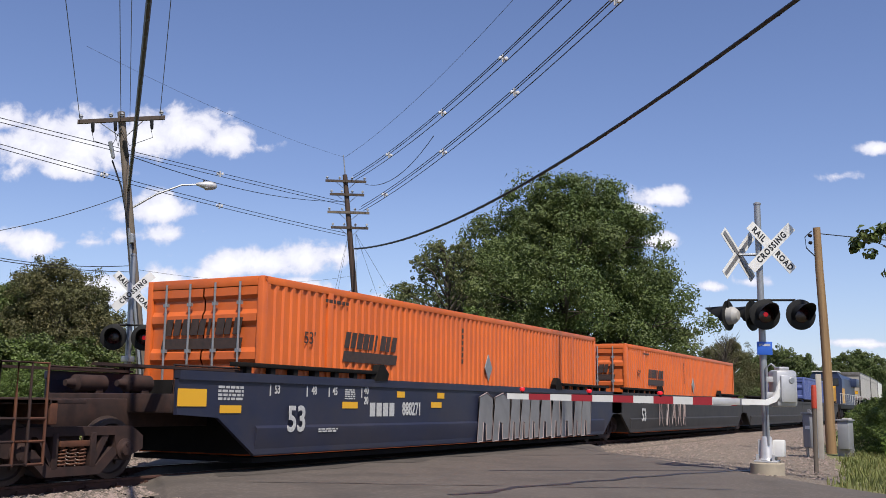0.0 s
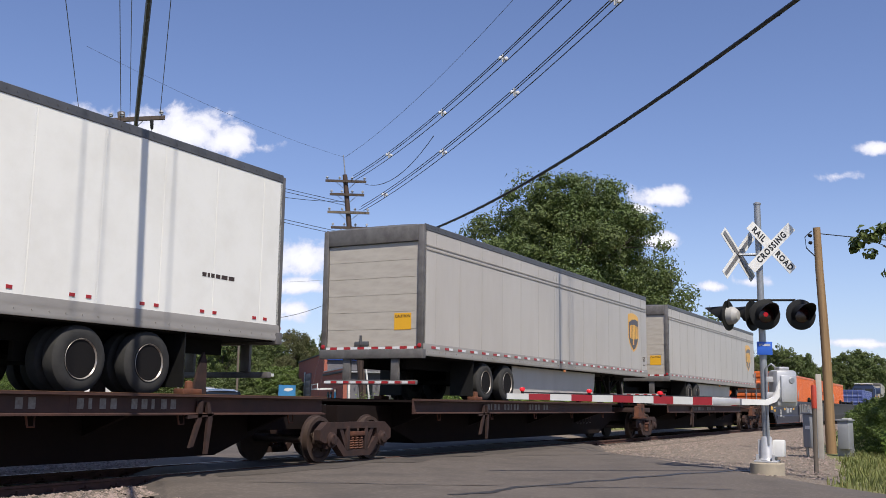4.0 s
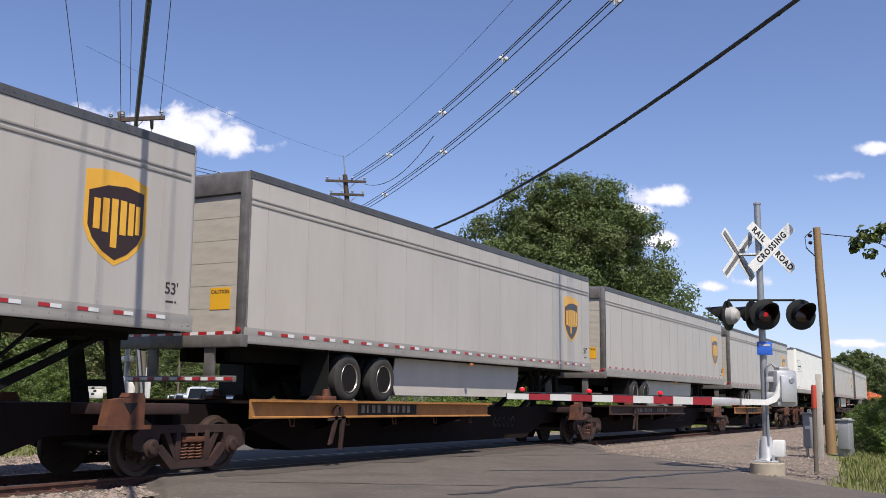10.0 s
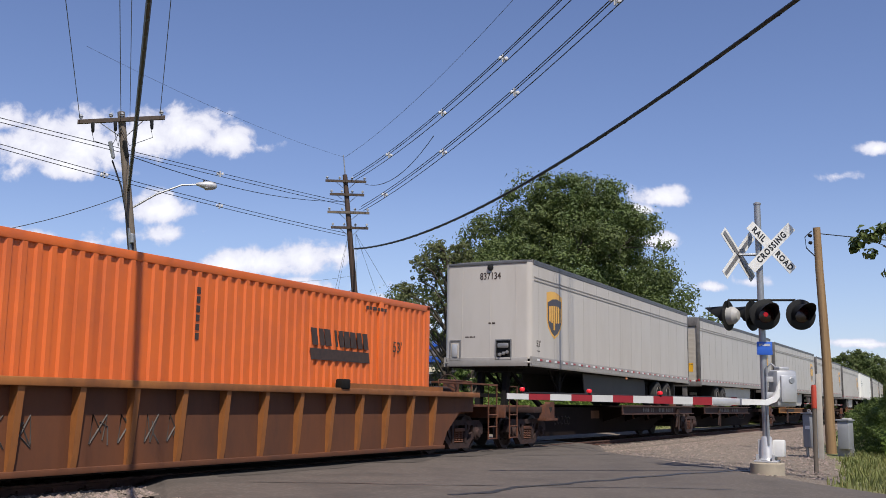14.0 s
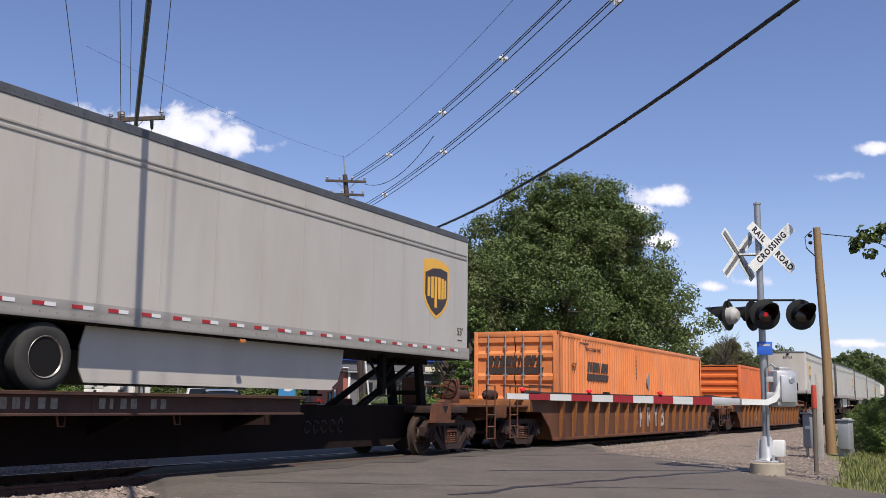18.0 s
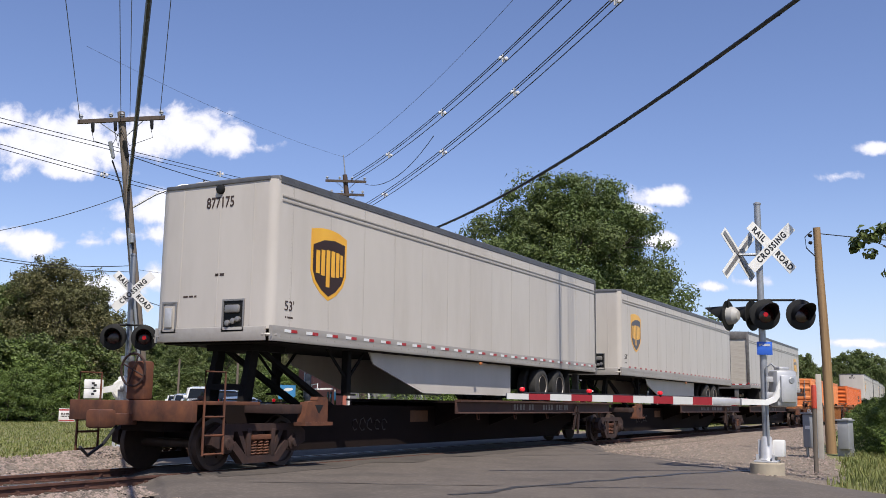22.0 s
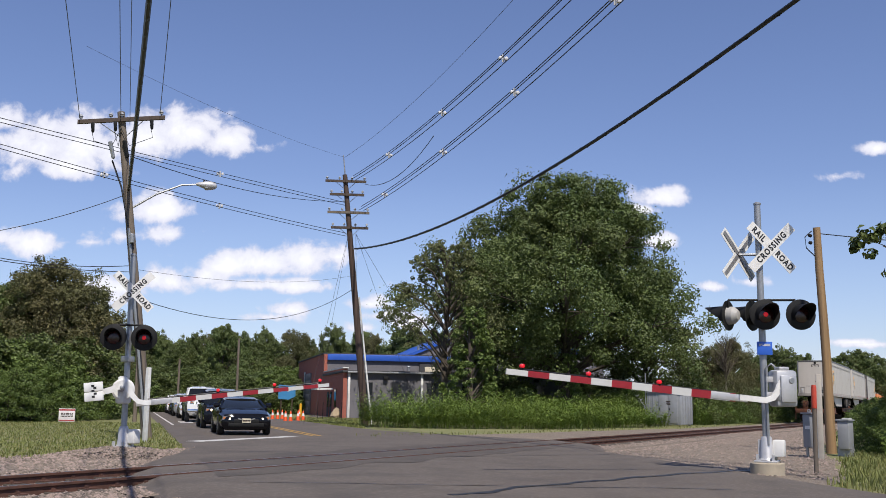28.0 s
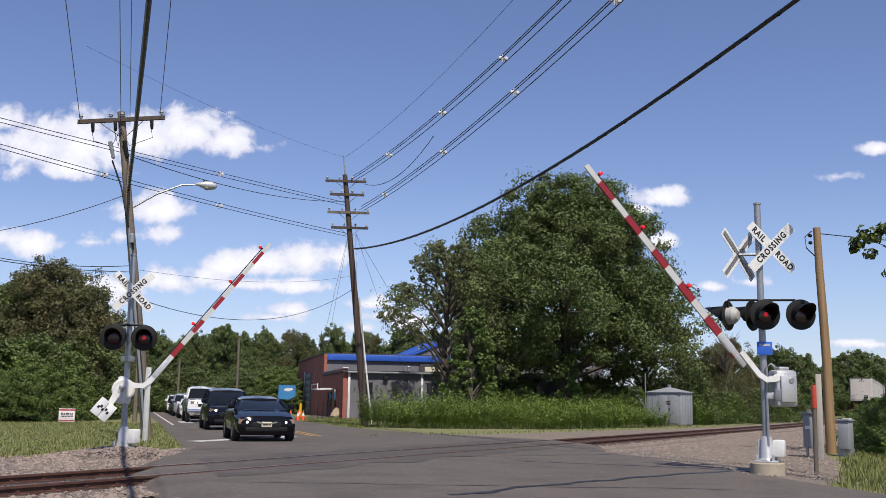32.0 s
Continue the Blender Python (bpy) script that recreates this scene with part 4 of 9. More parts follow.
            bars(bm, cx, y, 2.87, 0.9, 0.03, 1, side, 5)
            bars(bm, -L + 1.6, y, 1.85, 0.75, 0.1, 1, side, 6)
            bars(bm, L - 0.8, y, 1.35, 0.45, 0.08, 1, side, 7)
            part("small_print", bm, "ink", t, kind="stuff")
        else:
            part("length_mark", lettering("53'", 0.24, "ink", side_m(L - (0.3 if variant == "grey_e" else 0.5), y + side * 0.004, 1.55, side), 0.0), "ink", t)
            bm = BM()
            bars(bm, L - 0.5, y, 1.36, 0.22, 0.045, 1, side, 2)
            part("small_print", bm, "ink", t, kind="stuff")
    # nose: lower frame, hose box, paper box, number
    bm = BM()
    box(bm, (L - 0.02, -Wd + 0.1, zb), (L + 0.025, Wd - 0.1, zb + 0.24), 0.01)
    for side in (-1, 1):
        tube(bm, [(L - r + (r + 0.012) * math.sin(a), side * (Wd - r + (r - 0.004) * math.cos(a)), zb + 0.1) for a in (0.0, 0.5, 1.0, 1.57)], 0.03, 8)
    part("nose_sill", bm, "rail_grey", t, "grey lower nose sill")
    bm = BM()
    box(bm, (L - 0.02, -Wd + 0.12, zt - 0.12), (L + 0.02, Wd - 0.12, zt - 0.05), 0.008)
    part("nose_top_rail", bm, "dark_trim", t)
    for u, w in ((0.5, 0.42), (-0.95 if not white else -0.4, 0.28)):
        bm = BM()
        for a, b in (((L, u - w / 2 - 0.03, 1.1), (L + 0.025, u + w / 2 + 0.03, 1.13)), ((L, u - w / 2 - 0.03, 1.63), (L + 0.025, u + w / 2 + 0.03, 1.66)),
                     ((L, u - w / 2 - 0.03, 1.13), (L + 0.025, u - w / 2, 1.63)), ((L, u + w / 2, 1.13), (L + 0.025, u + w / 2 + 0.03, 1.63))):
            box(bm, a, b)
        frame_ob = part("box_frame", bm, "trim", t)
        part("box_back", box(BM(), (L + 0.002, u - w / 2, 1.13), (L + 0.006, u + w / 2, 1.63)), "flat_black" if u > 0 else "door_panel", frame_ob)
        if u > 0:
            bm = BM()
            for k, c in ((-0.1, 0), (0.02, 1), (0.12, 2)):
                turned(bm, (L + 0.006, u + k, 1.25 + 0.03 * c), (1, 0, 0), [(0, 0.05), (0.05, 0.05), (0.06, 0.02)], 10)
            box(bm, (L + 0.006, u - 0.16, 1.42), (L + 0.07, u + 0.16, 1.56), 0.03)
            part("hose_coupling", bm, "trim", frame_ob)
        else:
            part("paper_box", box(BM(), (L + 0.006, u - 0.08, 1.2), (L + 0.05, u + 0.08, 1.55), 0.01), "alu", frame_ob)
    if not white:
        bm = BM()
        for yy in (-0.75, 0.1, 0.85):
            box(bm, (L, yy - 0.012, zb + 0.26), (L + 0.005, yy + 0.012, zt - 0.13))
        part("nose_seams", bm, coat, t)
        bm = BM()
        bars(bm, 0.15, L + 0.001, 2.1, 0.2, 0.07, 1, 1, 8, "y")
        bars(bm, -0.5, L + 0.001, 1.74, 0.3, 0.05, 1, 1, 9, "y")
        part("nose_small_print", bm, "ink", t, kind="stuff")
        bm = turned(BM(), (L, 0.1, zt - 0.2), (1, 0, 0), [(0, 0.09), (0.05, 0.08), (0.07, 0.03)], 12)
        part("nose_lamp", bm, "flat_black", t)
    else:
        bm = BM()
        for z in (2.22, 2.98):
            box(bm, (L, -1.0, z), (L + 0.005, 0.55, z + 0.02))
        for yy in (-1.0, 0.53):
            box(bm, (L, yy, 2.22), (L + 0.005, yy + 0.02, 3.0))
        bars(bm, -0.3, L + 0.001, 3.3, 0.9, 0.16, 1, 1, 11, "y")
        bars(bm, -0.2, L + 0.001, 2.32, 1.2, 0.06, 1, 1, 12, "y")
        part("nose_sign_frame", bm, "ink", t)
        bm = BM()
        for u, w, h in ((0.4, 0.14, 0.15), (0.2, 0.12, 0.1), (0.03, 0.12, 0.1), (-0.15, 0.16, 0.1), (-0.32, 0.1, 0.1), (-0.46, 0.12, 0.1), (-0.62, 0.1, 0.1)):
            slab(bm, [(u - w / 2, 2.6), (u + w / 2, 2.6), (u + w / 2 - 0.05, 2.6 + h), (u - w / 2 - 0.05, 2.6 + h)], "x", L, L + 0.005)
        part("nose_sign_mark", bm, "green_ink", t)
        part("nose_disc", turned(BM(), (L, 0.42, 3.3), (1, 0, 0), [(0, 0.12), (0.005, 0.12)], 18), "rust", t, "round faded red mark")
    # rear frame and roll-up door of horizontal slats
    bm = BM()
    for side in (-1, 1):
        box(bm, (-L - 0.03, min(side * Wd, side * (Wd - 0.13)), zb), (-L + 0.12, max(side * Wd, side * (Wd - 0.13)), zt - 0.05), 0.012)
    box(bm, (-L - 0.03, -Wd + 0.13, zt - 0.4), (-L + 0.12, Wd - 0.13, zt - 0.05), 0.01)
    part("rear_frame", bm, "rear_steel", t)
    sill_bm = box(BM(), (-L - 0.06, -Wd - 0.02, zb - 0.06), (-L + 0.12, Wd + 0.02, zb + 0.14), 0.015)
    part("rear_sill", sill_bm, "rear_steel", t)
    n_slat = 6
    z0, z1 = zb + 0.2, zt - 0.42
    h = (z1 - z0) / n_slat
    slat = mesh_of("door_slat", box(BM(), (-0.03, -Wd + 0.14, 0.003), (0.02, Wd - 0.14, h - 0.003)), "door_panel" if not white else coat, False)
    for i in range(n_slat):
        piece("door_slat", slat, t, (-L + 0.05, 0, z0 + i * h))
    bm = BM()
    box(bm, (-L - 0.02, 0.06, z0 + 0.02), (-L + 0.03, 0.42, z0 + 0.12), 0.01)
    cyl(bm, (-L - 0.02, 0.25, z0 + 0.05), (-L - 0.02, 0.25, z0 + 0.25), 0.03)
    part("door_latch", bm, "dark_trim", t)
    if variant != "grey_g":
        part("warning_label", box(BM(), (-L + 0.012, -Wd + 0.3, 1.5), (-L + 0.018, -Wd + 0.72, 1.86)), "yellow", t, "yellow warning label")
        part("warning_words", lettering("CAUTION", 0.085, "ink", end_m(-L + 0.011, -Wd + 0.51, 1.79, -1)), "ink", t)
    for i in range(7):
        for me, d in ((TAPE_RED, 0.0), (TAPE_WHITE, 0.18)):
            ob = piece("red_tape" if me is TAPE_RED else "white_tape", me, t, (-L - 0.008, -1.1 + i * 0.36 + d - 0.09, zb + 0.172))
            ob.rotation_euler = (0, 0, radians(90))
    guard = part("rear_guard", box(BM(), (-L - 0.02, -1.15, 0.32), (-L + 0.08, 1.15, 0.42), 0.012), "rear_steel", t)
    for i in range(7):
        for me, d in ((TAPE_RED, 0.0), (TAPE_WHITE, 0.18)):
            ob = piece("red_tape" if me is TAPE_RED else "white_tape", me, guard, (-L - 0.026, -1.06 + i * 0.33 + d, 0.37))
            ob.rotation_euler = (0, 0, radians(90))
    for side in (-1, 1):
        part("guard_post", box(BM(), (-L - 0.01, side * 0.62 - 0.1, 0.42), (-L + 0.06, side * 0.62 + 0.1, zb - 0.05), 0.01), "rear_steel", t)
        bm = turned(BM(), (-L - 0.03, side * 1.24, 1.15), (-1, 0, 0), [(0, 0.05), (0.02, 0.05), (0.03, 0.03)], 10)
        part("tail_lamp", bm, "red", t)
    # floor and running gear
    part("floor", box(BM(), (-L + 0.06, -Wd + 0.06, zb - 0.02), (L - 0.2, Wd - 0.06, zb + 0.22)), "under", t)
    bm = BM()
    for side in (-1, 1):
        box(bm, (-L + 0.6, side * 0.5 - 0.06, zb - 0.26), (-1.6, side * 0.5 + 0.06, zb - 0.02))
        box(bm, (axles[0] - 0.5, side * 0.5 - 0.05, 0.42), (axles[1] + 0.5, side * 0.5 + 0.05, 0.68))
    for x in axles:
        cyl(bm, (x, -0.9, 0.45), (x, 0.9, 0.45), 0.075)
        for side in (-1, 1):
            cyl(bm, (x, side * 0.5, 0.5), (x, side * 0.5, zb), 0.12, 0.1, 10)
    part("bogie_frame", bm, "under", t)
    for x in axles:
        for side in (-1, 1):
            for y in (1.13, 0.81):
                ty = piece("tyre", TYRE, t, (x, side * y, 0.452))
                ty.scale = (0.9, 1.0, 0.9)
                ty.rotation_euler = (0, 0, 0 if side < 0 else math.pi)
                if y > 1:
                    piece("rim", RIM, ty, (0, 0, 0))
                    piece("hub", HUB, ty, (0, 0, 0))
    for side in (-1, 1):
        part("mud_flap", box(BM(), (axles[0] - 0.72, side * 0.97 - 0.3, 0.12), (axles[0] - 0.7, side * 0.97 + 0.3, zb)), "flat_black", t)
    return t


WHEELS = []


def truck(parent, x):
    """A four-wheel railway truck under parent: cast side frames with springs, bearing caps, two axles."""
    tr = part("truck", box(BM(), (x - 0.2, -0.95, 0.42), (x + 0.2, 0.95, 0.72), 0.03), "truck", parent, "dusty cast steel truck")
    for side in (-1, 1):
        y = side * 1.0
        bm = BM()
        top = [(-1.24, 0.42), (-1.24, 0.6), (-1.02, 0.74), (1.02, 0.74), (1.24, 0.6), (1.24, 0.42), (1.08, 0.36), (0.74, 0.4), (0.7, 0.62), (-0.7, 0.62), (-0.74, 0.4), (-1.08, 0.36)]
        slab(bm, [(x + a, b) for a, b in top], "y", y - 0.07, y + 0.07)
        slab(bm, [(x - 0.8, 0.4), (x - 0.46, 0.1), (x + 0.46, 0.1), (x + 0.8, 0.4), (x + 0.66, 0.46), (x + 0.38, 0.22), (x - 0.38, 0.22), (x - 0.66, 0.46)], "y", y - 0.075, y + 0.075)
        for k in (-1, 1):
            slab(bm, [(x + k * 0.36, 0.2), (x + k * 0.28, 0.2), (x + k * 0.5, 0.64), (x + k * 0.62, 0.64)], "y", y - 0.06, y + 0.06)
            slab(bm, [(x + k * 1.0, 0.56), (x + k * 0.72, 0.56), (x + k * 0.72, 0.3), (x + k * 1.0, 0.26)], "y", y - 0.06, y + 0.06)
        for k in (-1, 1):
            box(bm, (x + k * 0.32 - 0.05, y - 0.08, 0.2), (x + k * 0.32 + 0.05, y + 0.08, 0.66), 0.01)
        part("side_frame", bm, "truck", tr)
        bm = BM()
        for k in (-0.16, 0.0, 0.16):
            pts = [(x + k + 0.055 * math.cos(a), y + side * 0.02 + 0.055 * math.sin(a), 0.22 + 0.26 * i / 40) for i, a in enumerate([j * 0.9 for j in range(41)])]
            tube(bm, pts, 0.016, 5)
        box(bm, (x - 0.25, y - 0.09, 0.48), (x + 0.25, y + 0.09, 0.56), 0.01)
        part("spring_nest", bm, "rust", tr)
        for k in (-0.885, 0.885):
            bm = turned(BM(), (x + k, y - side * 0.05, 0.42), (0, side, 0), [(0, 0.15), (0.14, 0.15), (0.16, 0.11), (0.2, 0.1), (0.21, 0.06)], 14)
            for q in range(3):
                a = q * 2.09
                box(bm, (x + k + 0.07 * math.cos(a) - 0.015, y + side * 0.15 - 0.02, 0.42 + 0.07 * math.sin(a) - 0.015), (x + k + 0.07 * math.cos(a) + 0.015, y + side * 0.15 + 0.02, 0.42 + 0.07 * math.sin(a) + 0.015))
            part("bearing_cap", bm, "truck", tr)
    for k in (-0.885, 0.885):
        bm = BM()
        for side in (-1, 1):
            turned(bm, (0, side * 0.685, 0), (0, side, 0), [(0.0, 0.12), (0.0, 0.455), (0.022, 0.46), (0.034, 0.425), (0.13, 0.42), (0.135, 0.35), (0.1, 0.33), (0.06, 0.17), (0.15, 0.15), (0.15, 0.08)], 32)
        cyl(bm, (0, -0.85, 0), (0, 0.85, 0), 0.075)
        for q in range(5):
            a = q * 1.257 + 0.3
            for side in (-1, 1):
                cyl(bm, (0.24 * math.cos(a), side * 0.75, 0.24 * math.sin(a)), (0.24 * math.cos(a), side * 0.8, 0.24 * math.sin(a)), 0.035, 0.03, 6)
        ws = part("wheelset", bm, "wheel", tr)
        ws.location = (x + k, 0, 0.42)
        WHEELS.append((ws, parent, x + k))
    return tr


def coupler(parent, x, d):
    bm = BM()
    box(bm, (min(x, x + d * 0.55), -0.09, 0.72), (max(x, x + d * 0.55), 0.09, 0.9), 0.02)
    box(bm, (min(x + d * 0.5, x + d * 0.85), -0.16, 0.68), (max(x + d * 0.5, x + d * 0.85), 0.14, 0.96), 0.05)
    part("coupler", bm, "rust", parent)
    bm = BM()
    tube(bm, [(x, 0.35, 0.7), (x + d * 0.25, 0.36, 0.42), (x + d * 0.6, 0.3, 0.26), (x + d * 0.85, 0.2, 0.4)], 0.025, 6)
    part("air_hose", bm, "cable", parent)


def end_platform(parent, x, d, deck="rust"):
    """The end sill of a car with its ladders, hand brake wheel and grab irons; d points outwards."""
    bm = BM()
    box(bm, (min(x, x + d * 0.12), -1.3, 0.78), (max(x, x + d * 0.12), 1.3, 1.1), 0.015)
    box(bm, (min(x - d * 1.5, x), -1.3, 1.04), (max(x - d * 1.5, x), 1.3, 1.1), 0.01)
    part("end_sill", bm, deck, parent)
    for side in (-1, 1):
        bm = BM()
        y = side * 1.34
        for k in (0.0, 0.46):
            xx = x - d * (0.1 + k)
            tube(bm, [(xx, y, 0.28), (xx, y, 1.1)], 0.02, 6)
        for z in (0.3, 0.58, 0.86):
            tube(bm, [(x - d * 0.1, y, z), (x - d * 0.56, y, z)], 0.02, 6)
        tube(bm, [(x - d * 0.1, y, 1.1), (x - d * 0.1, y, 1.55), (x - d * 0.56, y, 1.55), (x - d * 0.56, y, 1.1)], 0.018, 6)
        part("ladder", bm, "rust" if side > 0 else deck, parent)
    hb = part("brake_stand", box(BM(), (x - d * 0.75 - 0.12, 0.45, 1.1), (x - d * 0.75 + 0.12, 0.85, 1.75), 0.05), "rust", parent, "rusty hand brake housing")
    bm = BM()
    pts = [(x - d * 0.58, 0.65 + 0.27 * math.cos(a), 1.6 + 0.27 * math.sin(a)) for a in [i * math.pi / 10 for i in range(21)]]
    tube(bm, pts, 0.02, 6, False)
    for a in (0.4, 1.97, 3.54, 5.11):
        tube(bm, [(x - d * 0.58, 0.65, 1.6), (x - d * 0.58, 0.65 + 0.27 * math.cos(a), 1.6 + 0.27 * math.sin(a))], 0.014, 5)
    part("brake_wheel", bm, "truck", hb)


def spine_unit(front, back, nose, deck_span, hitch_front, trucks, name_bars, couple=(False, False), low=0.0):
    """One platform of a spine car. front, back: its ends; nose: where the trailer's nose stands; local x is the train's."""
    u = thing("spine_car_unit", "dark rusty spine car platform with worn ochre deck edges", "railway car", "spine car platforms")
    d = 1 if hitch_front else -1
    # centre sill, deeper in the middle
    bm = BM()
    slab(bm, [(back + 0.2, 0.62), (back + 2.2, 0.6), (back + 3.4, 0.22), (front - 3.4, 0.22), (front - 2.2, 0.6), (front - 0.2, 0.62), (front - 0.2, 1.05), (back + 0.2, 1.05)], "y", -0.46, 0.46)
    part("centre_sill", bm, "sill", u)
    # wheel platform under the trailer's bogie
    p0, p1 = sorted((nose - d * deck_span[0], nose - d * deck_span[1]))
    p0, p1 = max(p0, back - 0.6), min(p1, front + 0.6)
    DK = DECK - low
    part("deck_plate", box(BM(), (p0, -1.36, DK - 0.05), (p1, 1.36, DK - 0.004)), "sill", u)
    for side in (-1, 1):
        bm = BM()
        y = side * 1.4
        slab(bm, [(y, DK - 0.29), (y + side * 0.1, DK - 0.285), (y + side * 0.1, DK - 0.265), (y + side * 0.012, DK - 0.25), (y + side * 0.012, DK - 0.03), (y + side * 0.13, DK - 0.02),
                  (y + side * 0.13, DK + 0.012), (y - side * 0.03, DK + 0.012), (y - side * 0.03, DK - 0.29)], "x", p0, p1)
        tone = "deck_yellow" if name_bars in (7, 9) else "deck_brown"
        part("deck_edge", bm, tone, u, "worn painted deck edge channel")
        part("deck_lip", box(BM(), (p0, min(y - side * 0.03, y + side * 0.132), DK + 0.013), (p1, max(y - side * 0.03, y + side * 0.132), DK + 0.022)), "deck_yellow" if name_bars in (7, 9, 15) else "deck_edge", u)
        for i in range(4):
            xx = p0 + 0.8 + i * (p1 - p0 - 1.6) / 3
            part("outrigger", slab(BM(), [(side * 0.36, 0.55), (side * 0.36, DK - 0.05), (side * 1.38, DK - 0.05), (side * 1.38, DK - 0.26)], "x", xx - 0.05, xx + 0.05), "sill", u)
        for i in range(5):
            lx = p0 + 1.1 + i * (p1 - p0 - 2.0) / 4
            bm = BM()
            tube(bm, [(lx - 0.07, y, DK - 0.27), (lx - 0.05, y + side * 0.02, DK - 0.42), (lx + 0.05, y + side * 0.02, DK - 0.42), (lx + 0.07, y, DK - 0.27)], 0.016, 5)
            part("tie_down_loop", bm, "rust", u)
        # folding side bracket
        xx = nose - d * 13.9
        bm = BM()
        ya, yb = y + side * 0.05, y + side * 0.1
        slab(bm, [(xx - 0.3, DK - 0.34), (xx + 0.26, DK - 0.3), (xx + 0.26, DK - 0.26), (xx - 0.3, DK - 0.28)], "y", ya, yb)
        slab(bm, [(xx - 0.06, DK - 0.1), (xx + 0.02, DK - 0.06), (xx + 0.0, DK - 0.36), (xx - 0.16, DK - 0.74), (xx - 0.24, DK - 0.76), (xx - 0.1, DK - 0.4)], "y", ya, yb)
        slab(bm, [(xx + 0.1, DK - 0.1), (xx + 0.16, DK - 0.1), (xx + 0.24, DK - 0.34), (xx + 0.16, DK - 0.86), (xx + 0.1, DK - 0.86), (xx + 0.14, DK - 0.36)], "y", ya, yb)
        part("side_bracket", bm, "truck", u, "rusty folding side bracket")
        bm = BM()
        box(bm, (xx - 0.3 * 1, y - side * 0.12 - 0.1, DK + 0.012), (xx + 0.12, y - side * 0.12 + 0.1, DK + 0.1), 0.02)
        turned(bm, (xx - 0.08, y - side * 0.12, DK + 0.1), (0, 0, 1), [(0, 0.07), (0.1, 0.06), (0.12, 0.03)], 10)
        part("deck_lock", bm, "rust", u)
        part("wheel_stop", slab(BM(), [(xx + 0.2, DK + 0.012), (xx + 0.52, DK + 0.012), (xx + 0.5, DK + 0.55), (xx + 0.44, DK + 0.68), (xx + 0.36, DK + 0.55)], "y", y - side * 0.34, y - side * 0.3), "truck", u)
        # car number as plain blocks, on a black patch where the edge is yellow
        bm, patch = BM(), BM()
        for cx, n in ((nose - d * (12.6 if tone != "deck_yellow" else 12.0), 10), (nose - d * 10.4, 7)):
            for q in range(n):
                if q != 4:
                    box(bm, (cx - 0.1 * n + q * 0.19, min(y + side * 0.018, y + side * 0.021), DK - 0.2), (cx - 0.1 * n + q * 0.19 + 0.11 - 0.05 * (q % 3 == 1), max(y + side * 0.018, y + side * 0.021), DK - 0.06))
            box(patch, (cx - 0.1 * n - 0.12, min(y + side * 0.012, y + side * 0.017), DK - 0.24), (cx + 0.1 * n + 0.1, max(y + side * 0.012, y + side * 0.017), DK - 0.035))
            if tone == "deck_yellow":
                break
        part("car_number", bm, "stencil_grey", u, "faded white number blocks", kind="stuff")
        part("number_patch", patch, "flat_black" if tone == "deck_yellow" else tone, u)
        if name_bars == 15:
            part("car_type", lettering("SPINE CAR", 0.22, "stencil_grey", side_m(nose - d * 14.9, y + side * 0.016, DK - 0.13, side), 0.0, squeeze=1.1), "stencil_grey", u)
        part("sill_plate", box(BM(), ((p0 if d < 0 else p1) - 0.4, side * 0.46 - 0.006, 0.7), ((p0 if d < 0 else p1) + 0.4, side * 0.46 + 0.006, 0.95)), "deck_edge", u)
    # hitch stand that carries the trailer's nose
    hx = nose - d * 0.95
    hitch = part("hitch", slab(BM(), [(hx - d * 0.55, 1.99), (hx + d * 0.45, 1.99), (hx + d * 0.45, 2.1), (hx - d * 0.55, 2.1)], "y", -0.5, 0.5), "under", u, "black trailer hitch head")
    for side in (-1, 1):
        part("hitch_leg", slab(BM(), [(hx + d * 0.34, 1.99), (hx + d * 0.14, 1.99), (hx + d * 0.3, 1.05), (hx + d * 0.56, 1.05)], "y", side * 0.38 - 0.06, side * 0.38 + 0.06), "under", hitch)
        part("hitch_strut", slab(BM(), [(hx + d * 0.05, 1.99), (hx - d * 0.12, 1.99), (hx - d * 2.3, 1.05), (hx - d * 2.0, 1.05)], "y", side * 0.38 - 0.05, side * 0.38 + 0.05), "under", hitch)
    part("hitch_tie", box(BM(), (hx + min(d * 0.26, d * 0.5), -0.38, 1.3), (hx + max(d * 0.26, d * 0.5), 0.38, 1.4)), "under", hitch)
    bm = BM()
    box(bm, (hx - 0.5, -1.28, 0.9), (hx + 1.0 * d if d > 0 else hx + 0.5, 1.28, 1.06), 0.02)
    part("bolster", bm, "truck", u)
    for side in (-1, 1):
        bm = BM()
        bx = hx - d * 0.35
        ys = (side * 1.22, side * 1.38)
        slab(bm, [(bx - 0.42, 0.7), (bx + 0.42, 0.7), (bx + 0.42, 0.76), (bx - 0.42, 0.76)], "y", side * 1.2, side * 1.44)
        slab(bm, [(bx - 0.36, 0.76), (bx + 0.34, 0.76), (bx + 0.34, 1.14), (bx + 0.08, 1.14), (bx - 0.28, 1.1)], "y", *ys)
        slab(bm, [(bx + 0.0, 1.14), (bx + 0.34, 1.14), (bx + 0.3, 1.2), (bx + 0.04, 1.2)], "y", *ys)
        end = part("bolster_end", bm, "rust", u)
        part("tie_down_hole", slab(BM(), [(bx - 0.06, 1.06), (bx + 0.2, 1.06), (bx + 0.07, 0.9)], "y", side * 1.379, side * 1.384), "flat_black", end)
    # faded strokes of spray paint on the sill
    bm = BM()
    r4 = random.Random(name_bars)
